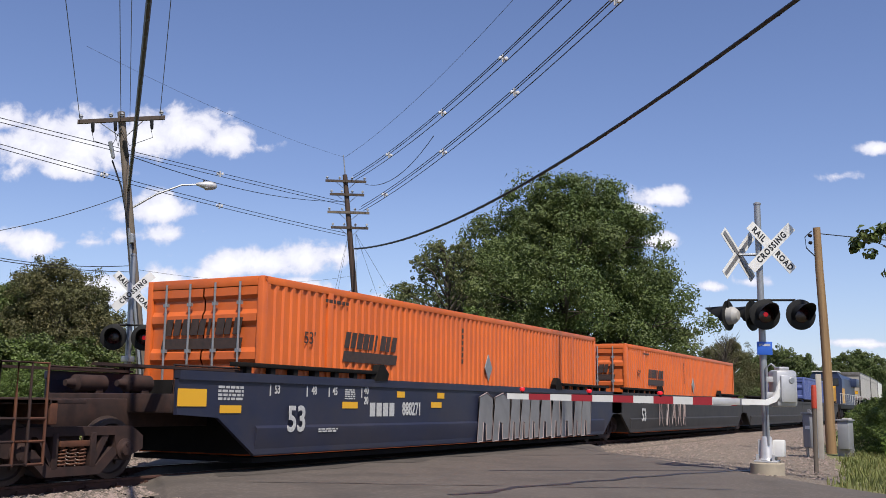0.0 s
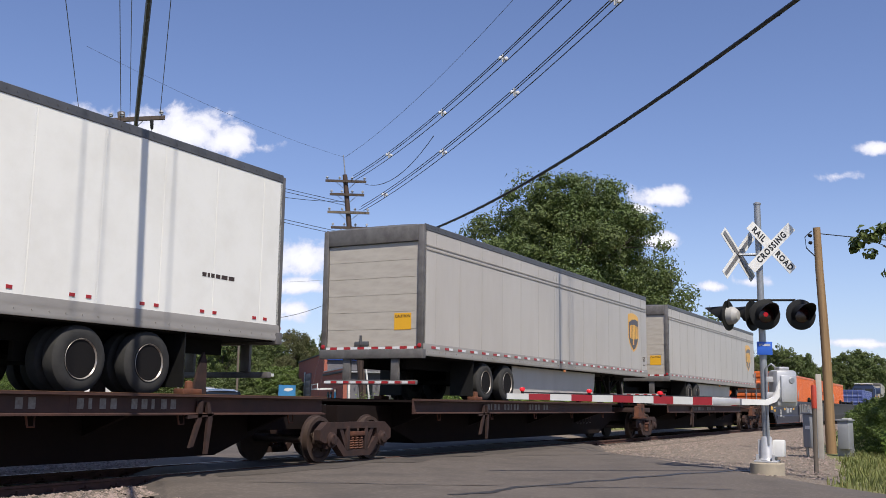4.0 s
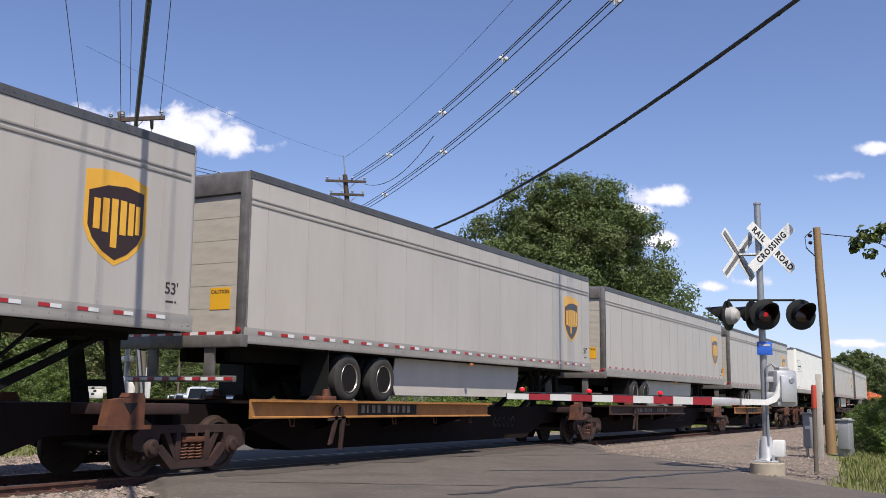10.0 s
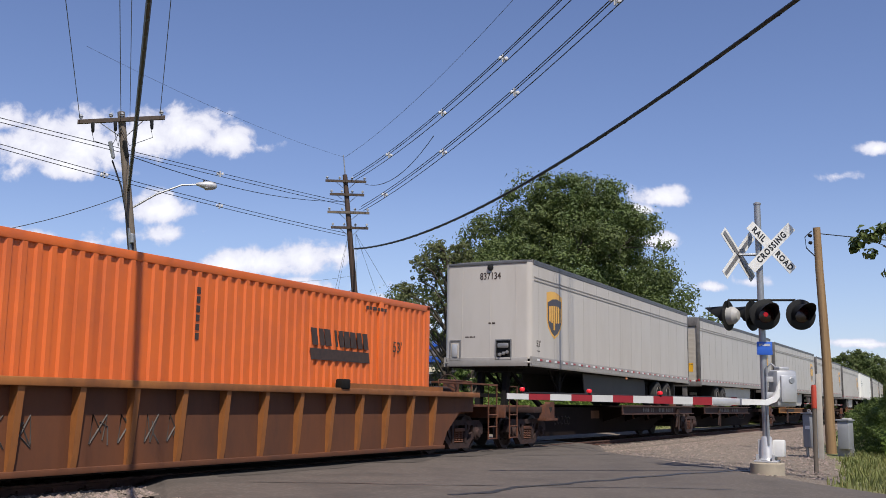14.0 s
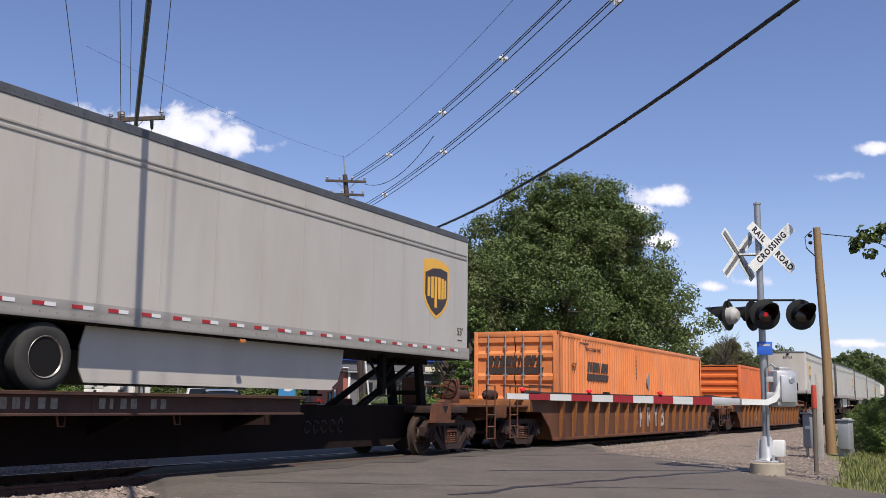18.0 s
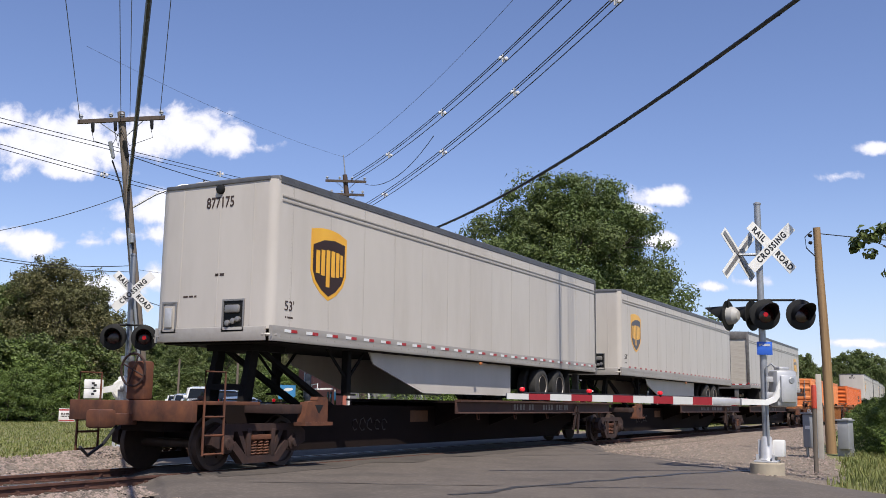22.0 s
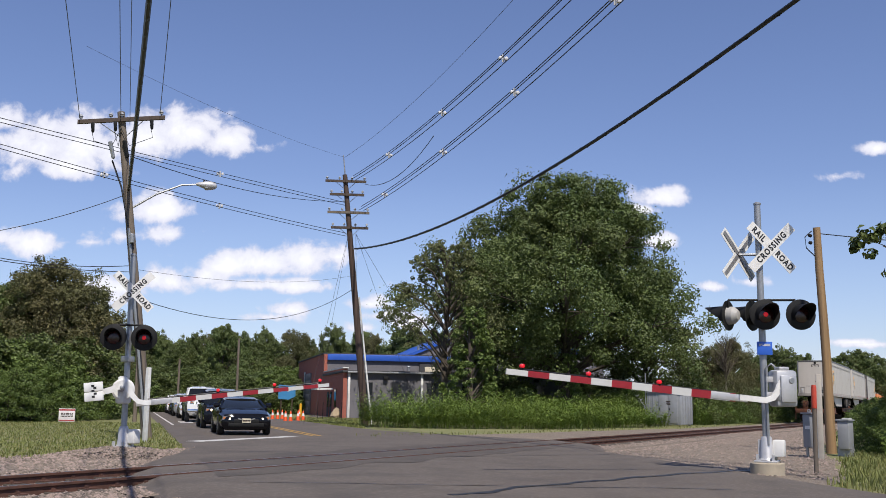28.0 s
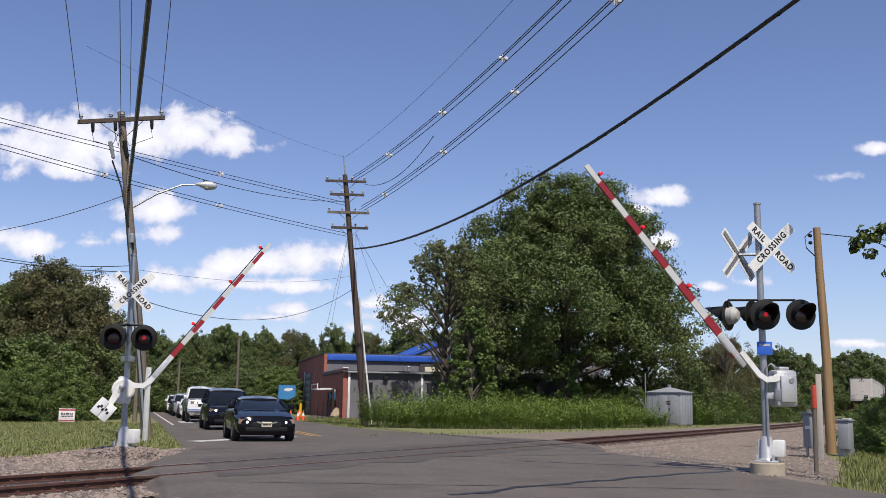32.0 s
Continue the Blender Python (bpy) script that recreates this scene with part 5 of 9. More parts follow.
    for q in range(5):
        gx = hx - d * (3.0 + 0.28 * q)
        ring = [(gx + 0.11 * math.cos(a) * r4.uniform(0.7, 1.2), -0.468, 0.66 + 0.13 * math.sin(a) * r4.uniform(0.7, 1.2)) for a in (0.3, 1.3, 2.4, 3.4, 4.5, 5.4)]
        tube(bm, ring, 0.012, 4)
    part("graffiti", bm, "spray_dim", u, "faint spray strokes on the shade-darkened sill", kind="stuff")
    for x in trucks:
        truck(u, x)
    if couple[0]:
        end_platform(u, front, 1, "rust")
        coupler(u, front, 1)
    if couple[1]:
        end_platform(u, back, -1, "rust")
        coupler(u, back, -1)
    return u


def container(colour, faded, ribs=70, placard=True):
    """A 53-foot corrugated container; local z from its floor, doors to -x."""
    L, Wd, H = 8.16, 1.295, 2.97
    c = thing("container", "faded tan-orange corrugated container with black lettering blocks" if faded else
              ("violet-blue corrugated steel container in a well car" if colour == "box_blue" else "bright orange corrugated container with black lettering blocks"), "container", "containers on the train")
    part("floor", box(BM(), (-L, -Wd + 0.05, 0.0), (L, Wd - 0.05, 0.16)), "under", c)
    part("roof", box(BM(), (-L + 0.05, -Wd + 0.03, H - 0.05), (L - 0.05, Wd - 0.03, H - 0.01)), colour, c)
    for side in (-1, 1):
        bm = BM()
        pts = []
        n = ribs
        x = -L + 0.12
        pitch = (2 * L - 0.24) / n
        for i in range(n):
            for f, dd in ((0.0, 0.0), (0.34, 0.0), (0.46, 0.035), (0.88, 0.035)):
                pts.append((x + (i + f) * pitch, side * (Wd - 0.005 - dd)))
        rows = [[bm.verts.new((a, b, z)) for a, b in pts] for z in (0.15, H - 0.13)]
        for i in range(len(pts) - 1):
            bm.faces.new((rows[0][i], rows[0][i + 1], rows[1][i + 1], rows[1][i]))
        part("side_wall", bm, colour, c, smooth=False)
        bm = BM()
        yo = side * Wd
        box(bm, (-L, min(yo, yo - side * 0.08), H - 0.13), (L, max(yo, yo - side * 0.08), H), 0.01)
        part("top_rail", bm, colour, c)
        bm = BM()
        box(bm, (-L, min(yo, yo - side * 0.08), 0.0), (L, max(yo, yo - side * 0.08), 0.16), 0.01)
        part("bottom_rail", bm, colour, c)
        for x, w in ((-L + 0.06, 0.12), (L - 0.06, 0.12), (-L + 1.98, 0.16), (L - 1.98, 0.16)):
            bm = BM()
            box(bm, (x - w / 2, min(yo + side * 0.003, yo - side * 0.05), 0.1), (x + w / 2, max(yo + side * 0.003, yo - side * 0.05), H - 0.1), 0.008)
            part("post", bm, colour, c)
        if colour != "box_blue":
            # carrier's name as slanted plain blocks over a bar
            bm = BM()
            cx = -4.8
            for i, w in enumerate((0.15, 0.15, 0.17, 0.17, 0.13, 0.06, 0.17, 0.13, 0.16)):
                u = -0.92 + i * 0.21
                slab(bm, [(cx + u, 1.9), (cx + u + w * 1.1, 1.9), (cx + u + w * 1.1 + 0.07, 2.2), (cx + u + 0.07, 2.2)], "y", yo + side * 0.001, yo + side * 0.006)
            slab(bm, [(cx - 0.97, 1.64), (cx + 0.97, 1.64), (cx + 1.02, 1.84), (cx - 0.92, 1.84)], "y", yo + side * 0.001, yo + side * 0.006)
            part("name_mark", bm, "ink", c, "black slanted name blocks", kind="stuff")
            part("length_mark", lettering("53'", 0.3, "ink", side_m(-L + 1.35, yo + side * 0.003, 2.0, side)), "ink", c)
            if placard:
                bm = BM()
                slab(bm, [(0.5 + a, 1.75 + b) for a, b in ((0, -0.32), (0.2, 0), (0, 0.32), (-0.2, 0))], "y", yo, yo + side * 0.02)
                part("placard", bm, "galv", c, "grey diamond placard holder")
            bm = BM()
            bars(bm, -L + 2.2, yo + side * 0.001, H - 0.25, 0.8, 0.1, 1, side, 60)
            for q in range(6):
                box(bm, (-0.9, min(yo, yo + side * 0.005), 1.8 + q * 0.14), (-0.82, max(yo, yo + side * 0.005), 1.9 + q * 0.14))
            part("code_marking", bm, "ink", c, kind="stuff")
    if faded:
        part("stack_mark", lettering("STACK 2 HIGH ONLY", 0.15, "ink", side_m(-L + 3.0, -Wd - 0.004, H - 0.4, -1)), "ink", c)
    # plain end with level ribs, and door end
    bm = BM()
    zz = [(0.14, 0.0)]
    for i in range(7):
        z = 0.3 + i * 0.36
        zz += [(z, 0.0), (z + 0.06, 0.06), (z + 0.2, 0.06), (z + 0.26, 0.0)]
    zz.append((H - 0.1, 0.0))
    rows = [[bm.verts.new((L - 0.02 - dd, y, z)) for y in (-Wd + 0.1, Wd - 0.1)] for z, dd in zz]
    for a, b in zip(rows, rows[1:]):
        bm.faces.new((a[0], a[1], b[1], b[0]))
    part("end_wall", bm, colour, c, smooth=False)
    for side in (-1, 1):
        part("corner_post", box(BM(), (-L - 0.01, min(side * Wd, side * (Wd - 0.12)), 0.0), (-L + 0.12, max(side * Wd, side * (Wd - 0.12)), H), 0.012), colour, c)
        part("corner_post", box(BM(), (L - 0.12, min(side * Wd, side * (Wd - 0.12)), 0.0), (L + 0.01, max(side * Wd, side * (Wd - 0.12)), H), 0.012), colour, c)
    part("door_header", box(BM(), (-L - 0.01, -Wd + 0.12, H - 0.16), (-L + 0.12, Wd - 0.12, H), 0.01), colour, c)
    part("door_sill", box(BM(), (-L - 0.01, -Wd + 0.12, 0), (-L + 0.12, Wd - 0.12, 0.16), 0.01), colour, c)
    for side in (-1, 1):
        bm = BM()
        y0, y1 = sorted((side * 0.015, side * (Wd - 0.13)))
        rows = []
        zz = [(0.17, 0), (0.42, 0), (0.5, 0.05), (0.86, 0.05), (0.94, 0), (1.06, 0), (1.14, 0.05), (1.5, 0.05), (1.58, 0), (1.7, 0), (1.78, 0.05), (2.14, 0.05), (2.22, 0), (2.34, 0), (2.42, 0.05), (2.6, 0.05), (2.66, 0), (H - 0.17, 0)]
        rows = [[bm.verts.new((-L + 0.0 + dd, y, z)) for y in (y0, y1)] for z, dd in zz]
        for a, b in zip(rows, rows[1:]):
            bm.faces.new((a[0], a[1], b[1], b[0]))
        door = part("door", bm, colour, c, smooth=False)
        for k in (0.28, 0.82):
            bm = BM()
            cyl(bm, (-L - 0.035, side * k, 0.1), (-L - 0.035, side * k, H - 0.08), 0.02, n=8)
            for z in (0.2, 0.9, 1.7, 2.5):
                box(bm, (-L - 0.05, side * k - 0.05, z), (-L, side * k + 0.05, z + 0.06))
            part("locking_bar", bm, "galv", door)
    if colour != "box_blue":
        bm = BM()
        for i, w in enumerate((0.15, 0.15, 0.17, 0.17, 0.13, 0.06, 0.17, 0.13, 0.16)):
            u = 0.85 - i * 0.19
            slab(bm, [(u, 2.0), (u - w, 2.0), (u - w - 0.05, 2.28), (u - 0.05, 2.28)], "x", -L - 0.008, -L + 0.0)
        slab(bm, [(0.92, 1.76), (-0.85, 1.76), (-0.89, 1.94), (0.88, 1.94)], "x", -L - 0.008, -L)
        part("door_name_mark", bm, "ink", c, kind="stuff")
    return c


def well_unit(kind, half, truck_back, truck_front, couple=(False, False), tags=""):
    """One well car unit: two side sills with a floor, end bulkheads over the trucks. half: half the well's length."""
    blue = kind == "blue"
    paint = {"blue": "well_blue", "black": "well_black", "ochre": "well_ochre"}[kind]
    u = thing("well_car_unit", {"blue": "navy blue well car with white stencils and silver spray graffiti", "black": "sooty black well car with pale graffiti",
                                "ochre": "rust-stained ochre well car with ribbed sides and graffiti"}[kind], "railway car", "well cars")
    top = 1.55 if blue or kind == "black" else 1.37
    bot = 0.17 if kind == "ochre" else 0.26
    if kind == "ochre":
        part("well_floor", box(BM(), (-half, -1.3, 0.12), (half, 1.3, 0.2)), "under", u)
    else:
        part("well_floor", box(BM(), (-half, -1.3, 0.12), (half, 1.3, 0.2)), "under", u)
    for side in (-1, 1):
        y = side * 1.4
        ends = half + 1.9
        if kind == "ochre":
            bm = BM()
            slab(bm, [(-half - 0.4, bot), (half + 0.4, bot), (half + 0.62, 0.5), (half + 1.2, 0.92), (ends, 0.95), (ends, top - 0.1), (-ends, top - 0.1), (-ends, 0.95), (-half - 1.2, 0.92), (-half - 0.62, 0.5)],
                 "y", y - side * 0.09, y - side * 0.05)
            part("side_panel", bm, "well_panel", u, "rust-stained recessed side panel with shade in its colour")
            bm = BM()
            box(bm, (-ends, min(y - side * 0.09, y + side * 0.13), top - 0.11), (ends, max(y - side * 0.09, y + side * 0.13), top), 0.012)
            part("top_chord", bm, "well_ochre", u, "ochre top chord")
            bm = BM()
            box(bm, (-half - 0.4, min(y - side * 0.09, y + side * 0.02), bot - 0.02), (half + 0.4, max(y - side * 0.09, y + side * 0.02), bot + 0.06), 0.01)
            part("bottom_chord", bm, "well_panel", u)
            rib = mesh_of("side_rib", slab(BM(), [(-side * 0.045, bot + 0.04), (side * 0.0, bot + 0.04), (side * 0.03, bot + 0.2), (side * 0.11, top - 0.1), (-side * 0.045, top - 0.1)], "x", -0.05, 0.05), "well_ochre")
            n = 18
            for i in range(n):
                x = -half + 0.15 + i * (2 * half - 0.3) / (n - 1)
                piece("side_rib", rib, u, (x, y - side * 0.01, 0))
            # latch fittings at the ends of the upper guides
            for x in (-4.6, 4.6):
                part("guide_lug", box(BM(), (x - 0.14, min(y, y + side * 0.16), top - 0.02), (x + 0.14, max(y, y + side * 0.16), top + 0.16), 0.03), "under", u)
            for d in (-1, 1):
                bm = BM()
                slab(bm, [(d * 4.6, top), (d * (half + 0.2), top), (d * (half + 0.2), top + 0.09), (d * 4.6, top + 0.09)], "y", y - side * 0.1, y + side * 0.06)
                part("guide_rail", bm, "well_ochre", u)
        else:
            bm = BM()
            slab(bm, [(-half - 0.1, bot), (half + 0.1, bot), (half + 1.0, 0.85), (ends, 0.9), (ends, top - 0.12), (-ends, top - 0.12), (-ends, 0.9), (-half - 1.0, 0.85)], "y", y - side * 0.07, y)
            part("side_panel", bm, paint, u)
            bm = BM()
            slab(bm, [(y - side * 0.1, top - 0.14), (y + side * 0.03, top - 0.14), (y + side * 0.03, top), (y - side * 0.1, top)], "x", -ends, ends)
            part("top_chord", bm, paint, u)
            bm = BM()
            slab(bm, [(y - side * 0.08, bot - 0.02), (y - side * 0.02, bot - 0.02), (y + side * 0.05, 0.62), (y + side * 0.05, 0.68), (y - side * 0.0, 0.72), (y - side * 0.08, 0.72)], "x", -half - 0.1, half + 0.1)
            part("bottom_chord", bm, paint if blue else "well_black", u)
            for d in (-1, 1):
                bm = BM()
                box(bm, (min(d * 4.75, d * (half + 0.6)), min(y - side * 0.16, y + side * 0.03), top + 0.1), (max(d * 4.75, d * (half + 0.6)), max(y - side * 0.16, y + side * 0.03), top + 0.17), 0.01)
                for i in range(7):
                    xx = d * (4.9 + i * (half - 4.6) / 6)
                    box(bm, (xx - 0.06, min(y - side * 0.14, y), top), (xx + 0.06, max(y - side * 0.14, y), top + 0.1))
                part("guide_rail", bm, "under", u)
                bm = BM()
                slab(bm, [(d * 4.9, top - 0.02), (d * 4.45, top - 0.02), (d * 4.4, top + 0.12), (d * 4.6, top + 0.3), (d * 4.75, top + 0.28)], "y", y - side * 0.1, y + side * 0.05)
                part("guide_lug", bm, "under", u)
    # ends over the trucks
    for d, tx, cp in ((-1, truck_back, couple[1]), (1, truck_front, couple[0])):
        bm = BM()
        x0, x1 = sorted((d * half, d * (half + 0.16)))
        box(bm, (x0, -1.32, bot), (x1, 1.32, top - 0.1), 0.01)
        part("bulkhead", bm, paint if not blue else "under", u)
        if tx is None:
            x_out = half + 1.7
        else:
            x_out = abs(tx) + 1.55
        bm = BM()
        a, b = sorted((d * (half + 0.1), d * x_out))
        box(bm, (a, -0.45, 0.7), (b, 0.45, 1.12), 0.02)
        a, b = sorted((d * (half + 0.1), d * (half + 1.95)))
        box(bm, (a, -1.33, 0.92), (b, 1.33, top - 0.14 if kind == "ochre" else 1.2), 0.02)
        part("end_beam", bm, "well_ochre" if kind == "ochre" else "truck", u)
        if cp:
            end_platform(u, d * x_out, d, "rust" if kind == "ochre" else "truck")
            coupler(u, d * x_out, d)
            for q, (yy, ln) in enumerate(((-0.95, 0.7), (0.2, 0.5), (0.95, 0.6))):
                xa = d * (half + 0.6 + 0.25 * q)
                part("brake_cylinder", turned(BM(), (xa, yy, 1.36), (d, 0, 0), [(0, 0.06), (0.03, 0.14), (ln, 0.14), (ln + 0.04, 0.08), (ln + 0.2, 0.05)], 14), "truck", u)
                part("cylinder_stand", box(BM(), (min(xa + d * 0.1, xa + d * 0.25), yy - 0.1, 1.1), (max(xa + d * 0.1, xa + d * 0.25), yy + 0.1, 1.28), 0.01), "truck", u)
            for side in (-1, 1):
                bm = BM()
                tube(bm, [(d * (half + 0.3), side * 1.3, 1.2), (d * (half + 0.3), side * 1.3, 1.62), (d * (half + 1.9), side * 1.3, 1.62), (d * (half + 1.9), side * 1.3, 1.2)], 0.02, 6)
                box(bm, (min(d * (half + 0.3), d * (half + 3.3)), side * 1.22 - 0.1, 1.56), (max(d * (half + 0.3), d * (half + 3.3)), side * 1.22 + 0.1, 1.6))
                part("walkway_rail", bm, "rust" if kind == "ochre" else "truck", u)
        if tx is not None:
            truck(u, tx)
    return u


def well_marks_blue(u, half):
    y = -1.4
    part("size_mark", lettering("53", 0.6, "white_ink", side_m(-half + 0.95, y - 0.055, 0.8, -1), 0.012, squeeze=0.9), "white_ink", u, "large white stencilled number")
    part("car_number", lettering("888271", 0.36, "white_ink", side_m(-half + 4.95, y - 0.006, 0.98, -1), 0.008, squeeze=0.72), "white_ink", u)
    bm = BM()
    for i in range(4):
        box(bm, (-half + 3.35 + i * 0.24, y - 0.006, 0.85), (-half + 3.53 + i * 0.24, y, 1.11))
    part("mark_blocks", bm, "white_ink", u)
    for txt, x, z in (("53", -half + 0.45, 1.3), ("48", -half + 1.5, 1.3), ("45", -half + 2.15, 1.3), ("40", -half + 3.2, 1.33), ("20", -half + 3.2, 1.14)):
        part("gauge_mark", lettering(txt, 0.2, "white_ink", side_m(x, y - 0.006, z, -1), 0.004, squeeze=0.75), "white_ink", u)
    bm = BM()
    bars(bm, -half - 0.72, y, 1.23, 0.6, 0.24, 4, -1, 70)
    bars(bm, -half + 2.65, y, 1.26, 0.34, 0.2, 5, -1, 71)
    bars(bm, -half + 1.9, y - 0.05, 0.62, 0.6, 0.08, 2, -1, 72)
    for x in (-half + 0.25, -half + 1.28, -half + 1.95, -half + 3.03):
        box(bm, (x, y - 0.005, 1.2), (x + 0.03, y, 1.38))
    part("small_print", bm, "white_ink", u, kind="stuff")
    for x, z, w, h in ((-half - 1.6, 1.15, 0.62, 0.26), (-half - 0.72, 0.98, 0.5, 0.12), (-half + 2.65, 1.06, 0.5, 0.12), (-half + 4.5, 1.28, 0.3, 0.12), (-half + 6.2, 1.28, 0.3, 0.12), (-half + 6.0, 1.08, 0.45, 0.12)):
        part("data_plate", box(BM(), (x - w / 2, y - 0.012, z - h / 2), (x + w / 2, y, z + h / 2)), "yellow", u, "yellow data plate")
    # silver spray graffiti: tall block letters outlined in white
    rnd = random.Random(5)
    bm, lines = BM(), BM()
    x = -half + 7.9
    for w in (0.75, 0.9, 0.55, 0.55, 0.6, 0.8, 0.65, 0.85, 0.6, 0.75):
        lean = rnd.uniform(-0.06, 0.2)
        poly = [(x, 0.24), (x + w * 0.36, 0.26), (x + w * 0.42, 0.7), (x + w * 0.6, 0.66), (x + w * 0.62, 0.28), (x + w, 0.3), (x + w + lean, 1.25), (x + w * 0.5 + lean, 1.38), (x + lean, 1.28)]
        slab(bm, poly, "y", y - 0.056, y - 0.051)
        tube(lines, [(a, y - 0.058, b) for a, b in poly + poly[:1]], 0.014, 4)
        x += w + 0.06
    g = part("graffiti", bm, "well_grey", u, "silver spray letters without readable words", kind="stuff")
    part("graffiti_outline", lines, "spray_white", g, kind="stuff")


def graffiti_row(u, x, widths, z0, z1, y, mat, seed, under=None, r=0.014):
    """Free block strokes, not real letters."""
    rnd = random.Random(seed)
    bm, back = BM(), BM()
    for w in widths:
        for s in range(3):
            pts = [(x + rnd.uniform(0, w), y, rnd.uniform(z0, z1)) for _ in range(3)]
            pts = [(x + w * 0.1, y, z0 + (z1 - z0) * 0.05), (x + w * (0.2 + 0.6 * (s == 1)), y, z1), pts[0]] if s < 2 else [(x + w * 0.9, y, z0), pts[1], (x + w * 0.5, y, z1 * 0.9)]
            tube(bm, pts, r, 4)
        if under:
            slab(back, [(x + rnd.uniform(-0.1, 0.1), z0), (x + w, z0 + 0.05), (x + w + 0.1, z1), (x + 0.1, z1 + 0.04)], "y", y + 0.02, y + 0.035)
        x += w * 1.25
    g = part("graffiti", bm, mat, u, "spray painted strokes", kind="stuff")
    if under:
        part("graffiti_fill", back, under, g, kind="stuff")
    else:
        back.free()


def locomotive():
    u = thing("locomotive", "navy and gold diesel locomotive with white cab roof", "locomotive")
    part("frame_deck", box(BM(), (-11, -1.5, 1.1), (11, 1.5, 1.5), 0.03), "flat_black", u)
    bm = BM()
    slab(bm, [(-1.35, 1.5), (1.35, 1.5), (1.35, 3.7), (1.0, 4.3), (-1.0, 4.3), (-1.35, 3.7)], "x", -7.6, -5.2)
    part("cab", bm, "loco_blue", u)
    part("cab_side", box(BM(), (-7.5, -1.37, 1.6), (-5.3, 1.37, 2.9)), "loco_gold", u, "gold cab side")
    bm = BM()
    slab(bm, [(-10.2, 1.5), (-7.6, 1.5), (-7.6, 3.1), (-8.3, 3.0), (-10.2, 2.7)], "y", -0.85, 0.85)
    part("short_hood", bm, "loco_gold", u)
    part("cab_roof", box(BM(), (-7.7, -1.1, 4.3), (-5.2, 1.1, 4.4), 0.03), "white", u)
    for s in (-1, 1):
        part("windscreen", box(BM(), (-7.64, s * 0.65 - 0.45, 3.15), (-7.6, s * 0.65 + 0.45, 3.75)), "pane", u)
    bm = BM()
    slab(bm, [(-0.95, 1.5), (0.95, 1.5), (0.95, 3.9), (0.7, 4.25), (-0.7, 4.25), (-0.95, 3.9)], "x", -5.2, 10.0)
    part("long_hood", bm, "loco_blue", u)
    part("radiator_wings", box(BM(), (6.0, -1.45, 3.3), (9.6, 1.45, 4.1), 0.05), "loco_blue", u)
    part("fuel_tank", box(BM(), (-3, -1.35, 0.35), (3, 1.35, 1.1), 0.15), "flat_black", u)
    for s in (-1, 1):
        bm = BM()
        tube(bm, [(-10.4, s * 1.45, 2.4), (10.4, s * 1.45, 2.4)], 0.02, 5)
        for i in range(12):
            x = -10.4 + i * 1.89
            tube(bm, [(x, s * 1.45, 1.5), (x, s * 1.45, 2.4)], 0.018, 5)
        part("handrail", bm, "white", u)
        part("step_well", box(BM(), (-10.9, s * 1.3 - 0.15, 0.4), (-10.3, s * 1.3 + 0.15, 1.1), 0.02), "flat_black", u)
    for x in (-7.2, 7.2):
        tr = part("truck", box(BM(), (x - 1.9, -1.15, 0.45), (x + 1.9, 1.15, 1.0), 0.08), "truck", u)
        for k in (-1.7, 0, 1.7):
            bm = BM()
            for s in (-1, 1):
                turned(bm, (x + k, s * 0.7, 0.52), (0, s, 0), [(0, 0.1), (0, 0.52), (0.13, 0.5), (0.13, 0.1)], 24)
            part("wheelset", bm, "wheel", tr)
    return u


def add(ob, where, z=0.0, turned_round=False):
    TRAIN.append((ob, where, z, turned_round))
    return ob


# trailers: rear-most and foremost edge of each at 0 s, and whether the nose leads
LOADS = [("grey_f", -9.0, 7.25, True), ("grey", -28.3, -12.1, True), ("white", -49.7, -33.55, False),
         ("grey", -69.3, -53.15, True), ("grey_e", -87.15, -71.0, True), ("grey", -104.85, -88.65, True), ("grey", -122.3, -106.15, True), ("grey_b", -140.35, -124.2, False),
         ("grey_g", -207.0, -190.85, True), ("grey_c", -227.17, -211.02, False), ("grey_d", -245.4, -229.25, False),
         ("plain", 118.0, 134.15, True), ("plain", 136.5, 152.65, True), ("white", 155.0, 171.15, True)]
MODELS = {}
for kind, a, b, lead in LOADS:
    if kind not in MODELS:
        t = MODELS[kind] = trailer(kind)
    else:
        t = copy_thing(MODELS[kind], Matrix())
    low = -141 < a < -60
    add(t, at_start((a + b) / 2), DECK - (0.045 if low else 0.0), not lead)
    if low:
        # the tyres stand lower than the hitch on this car
        NOSE_UP[t] = 0.31
for k, (ob, where, z, rot) in enumerate(TRAIN):
    txt = {7: "837134", 10: "877175", 9: "842695"}.get(k)
    if txt:
        part("fleet_number", lettering(txt, 0.27, "ink", end_m(8.204 if k == 9 else 8.079, 0.1, 3.38, 1), 0.003, squeeze=0.78), "ink", ob)

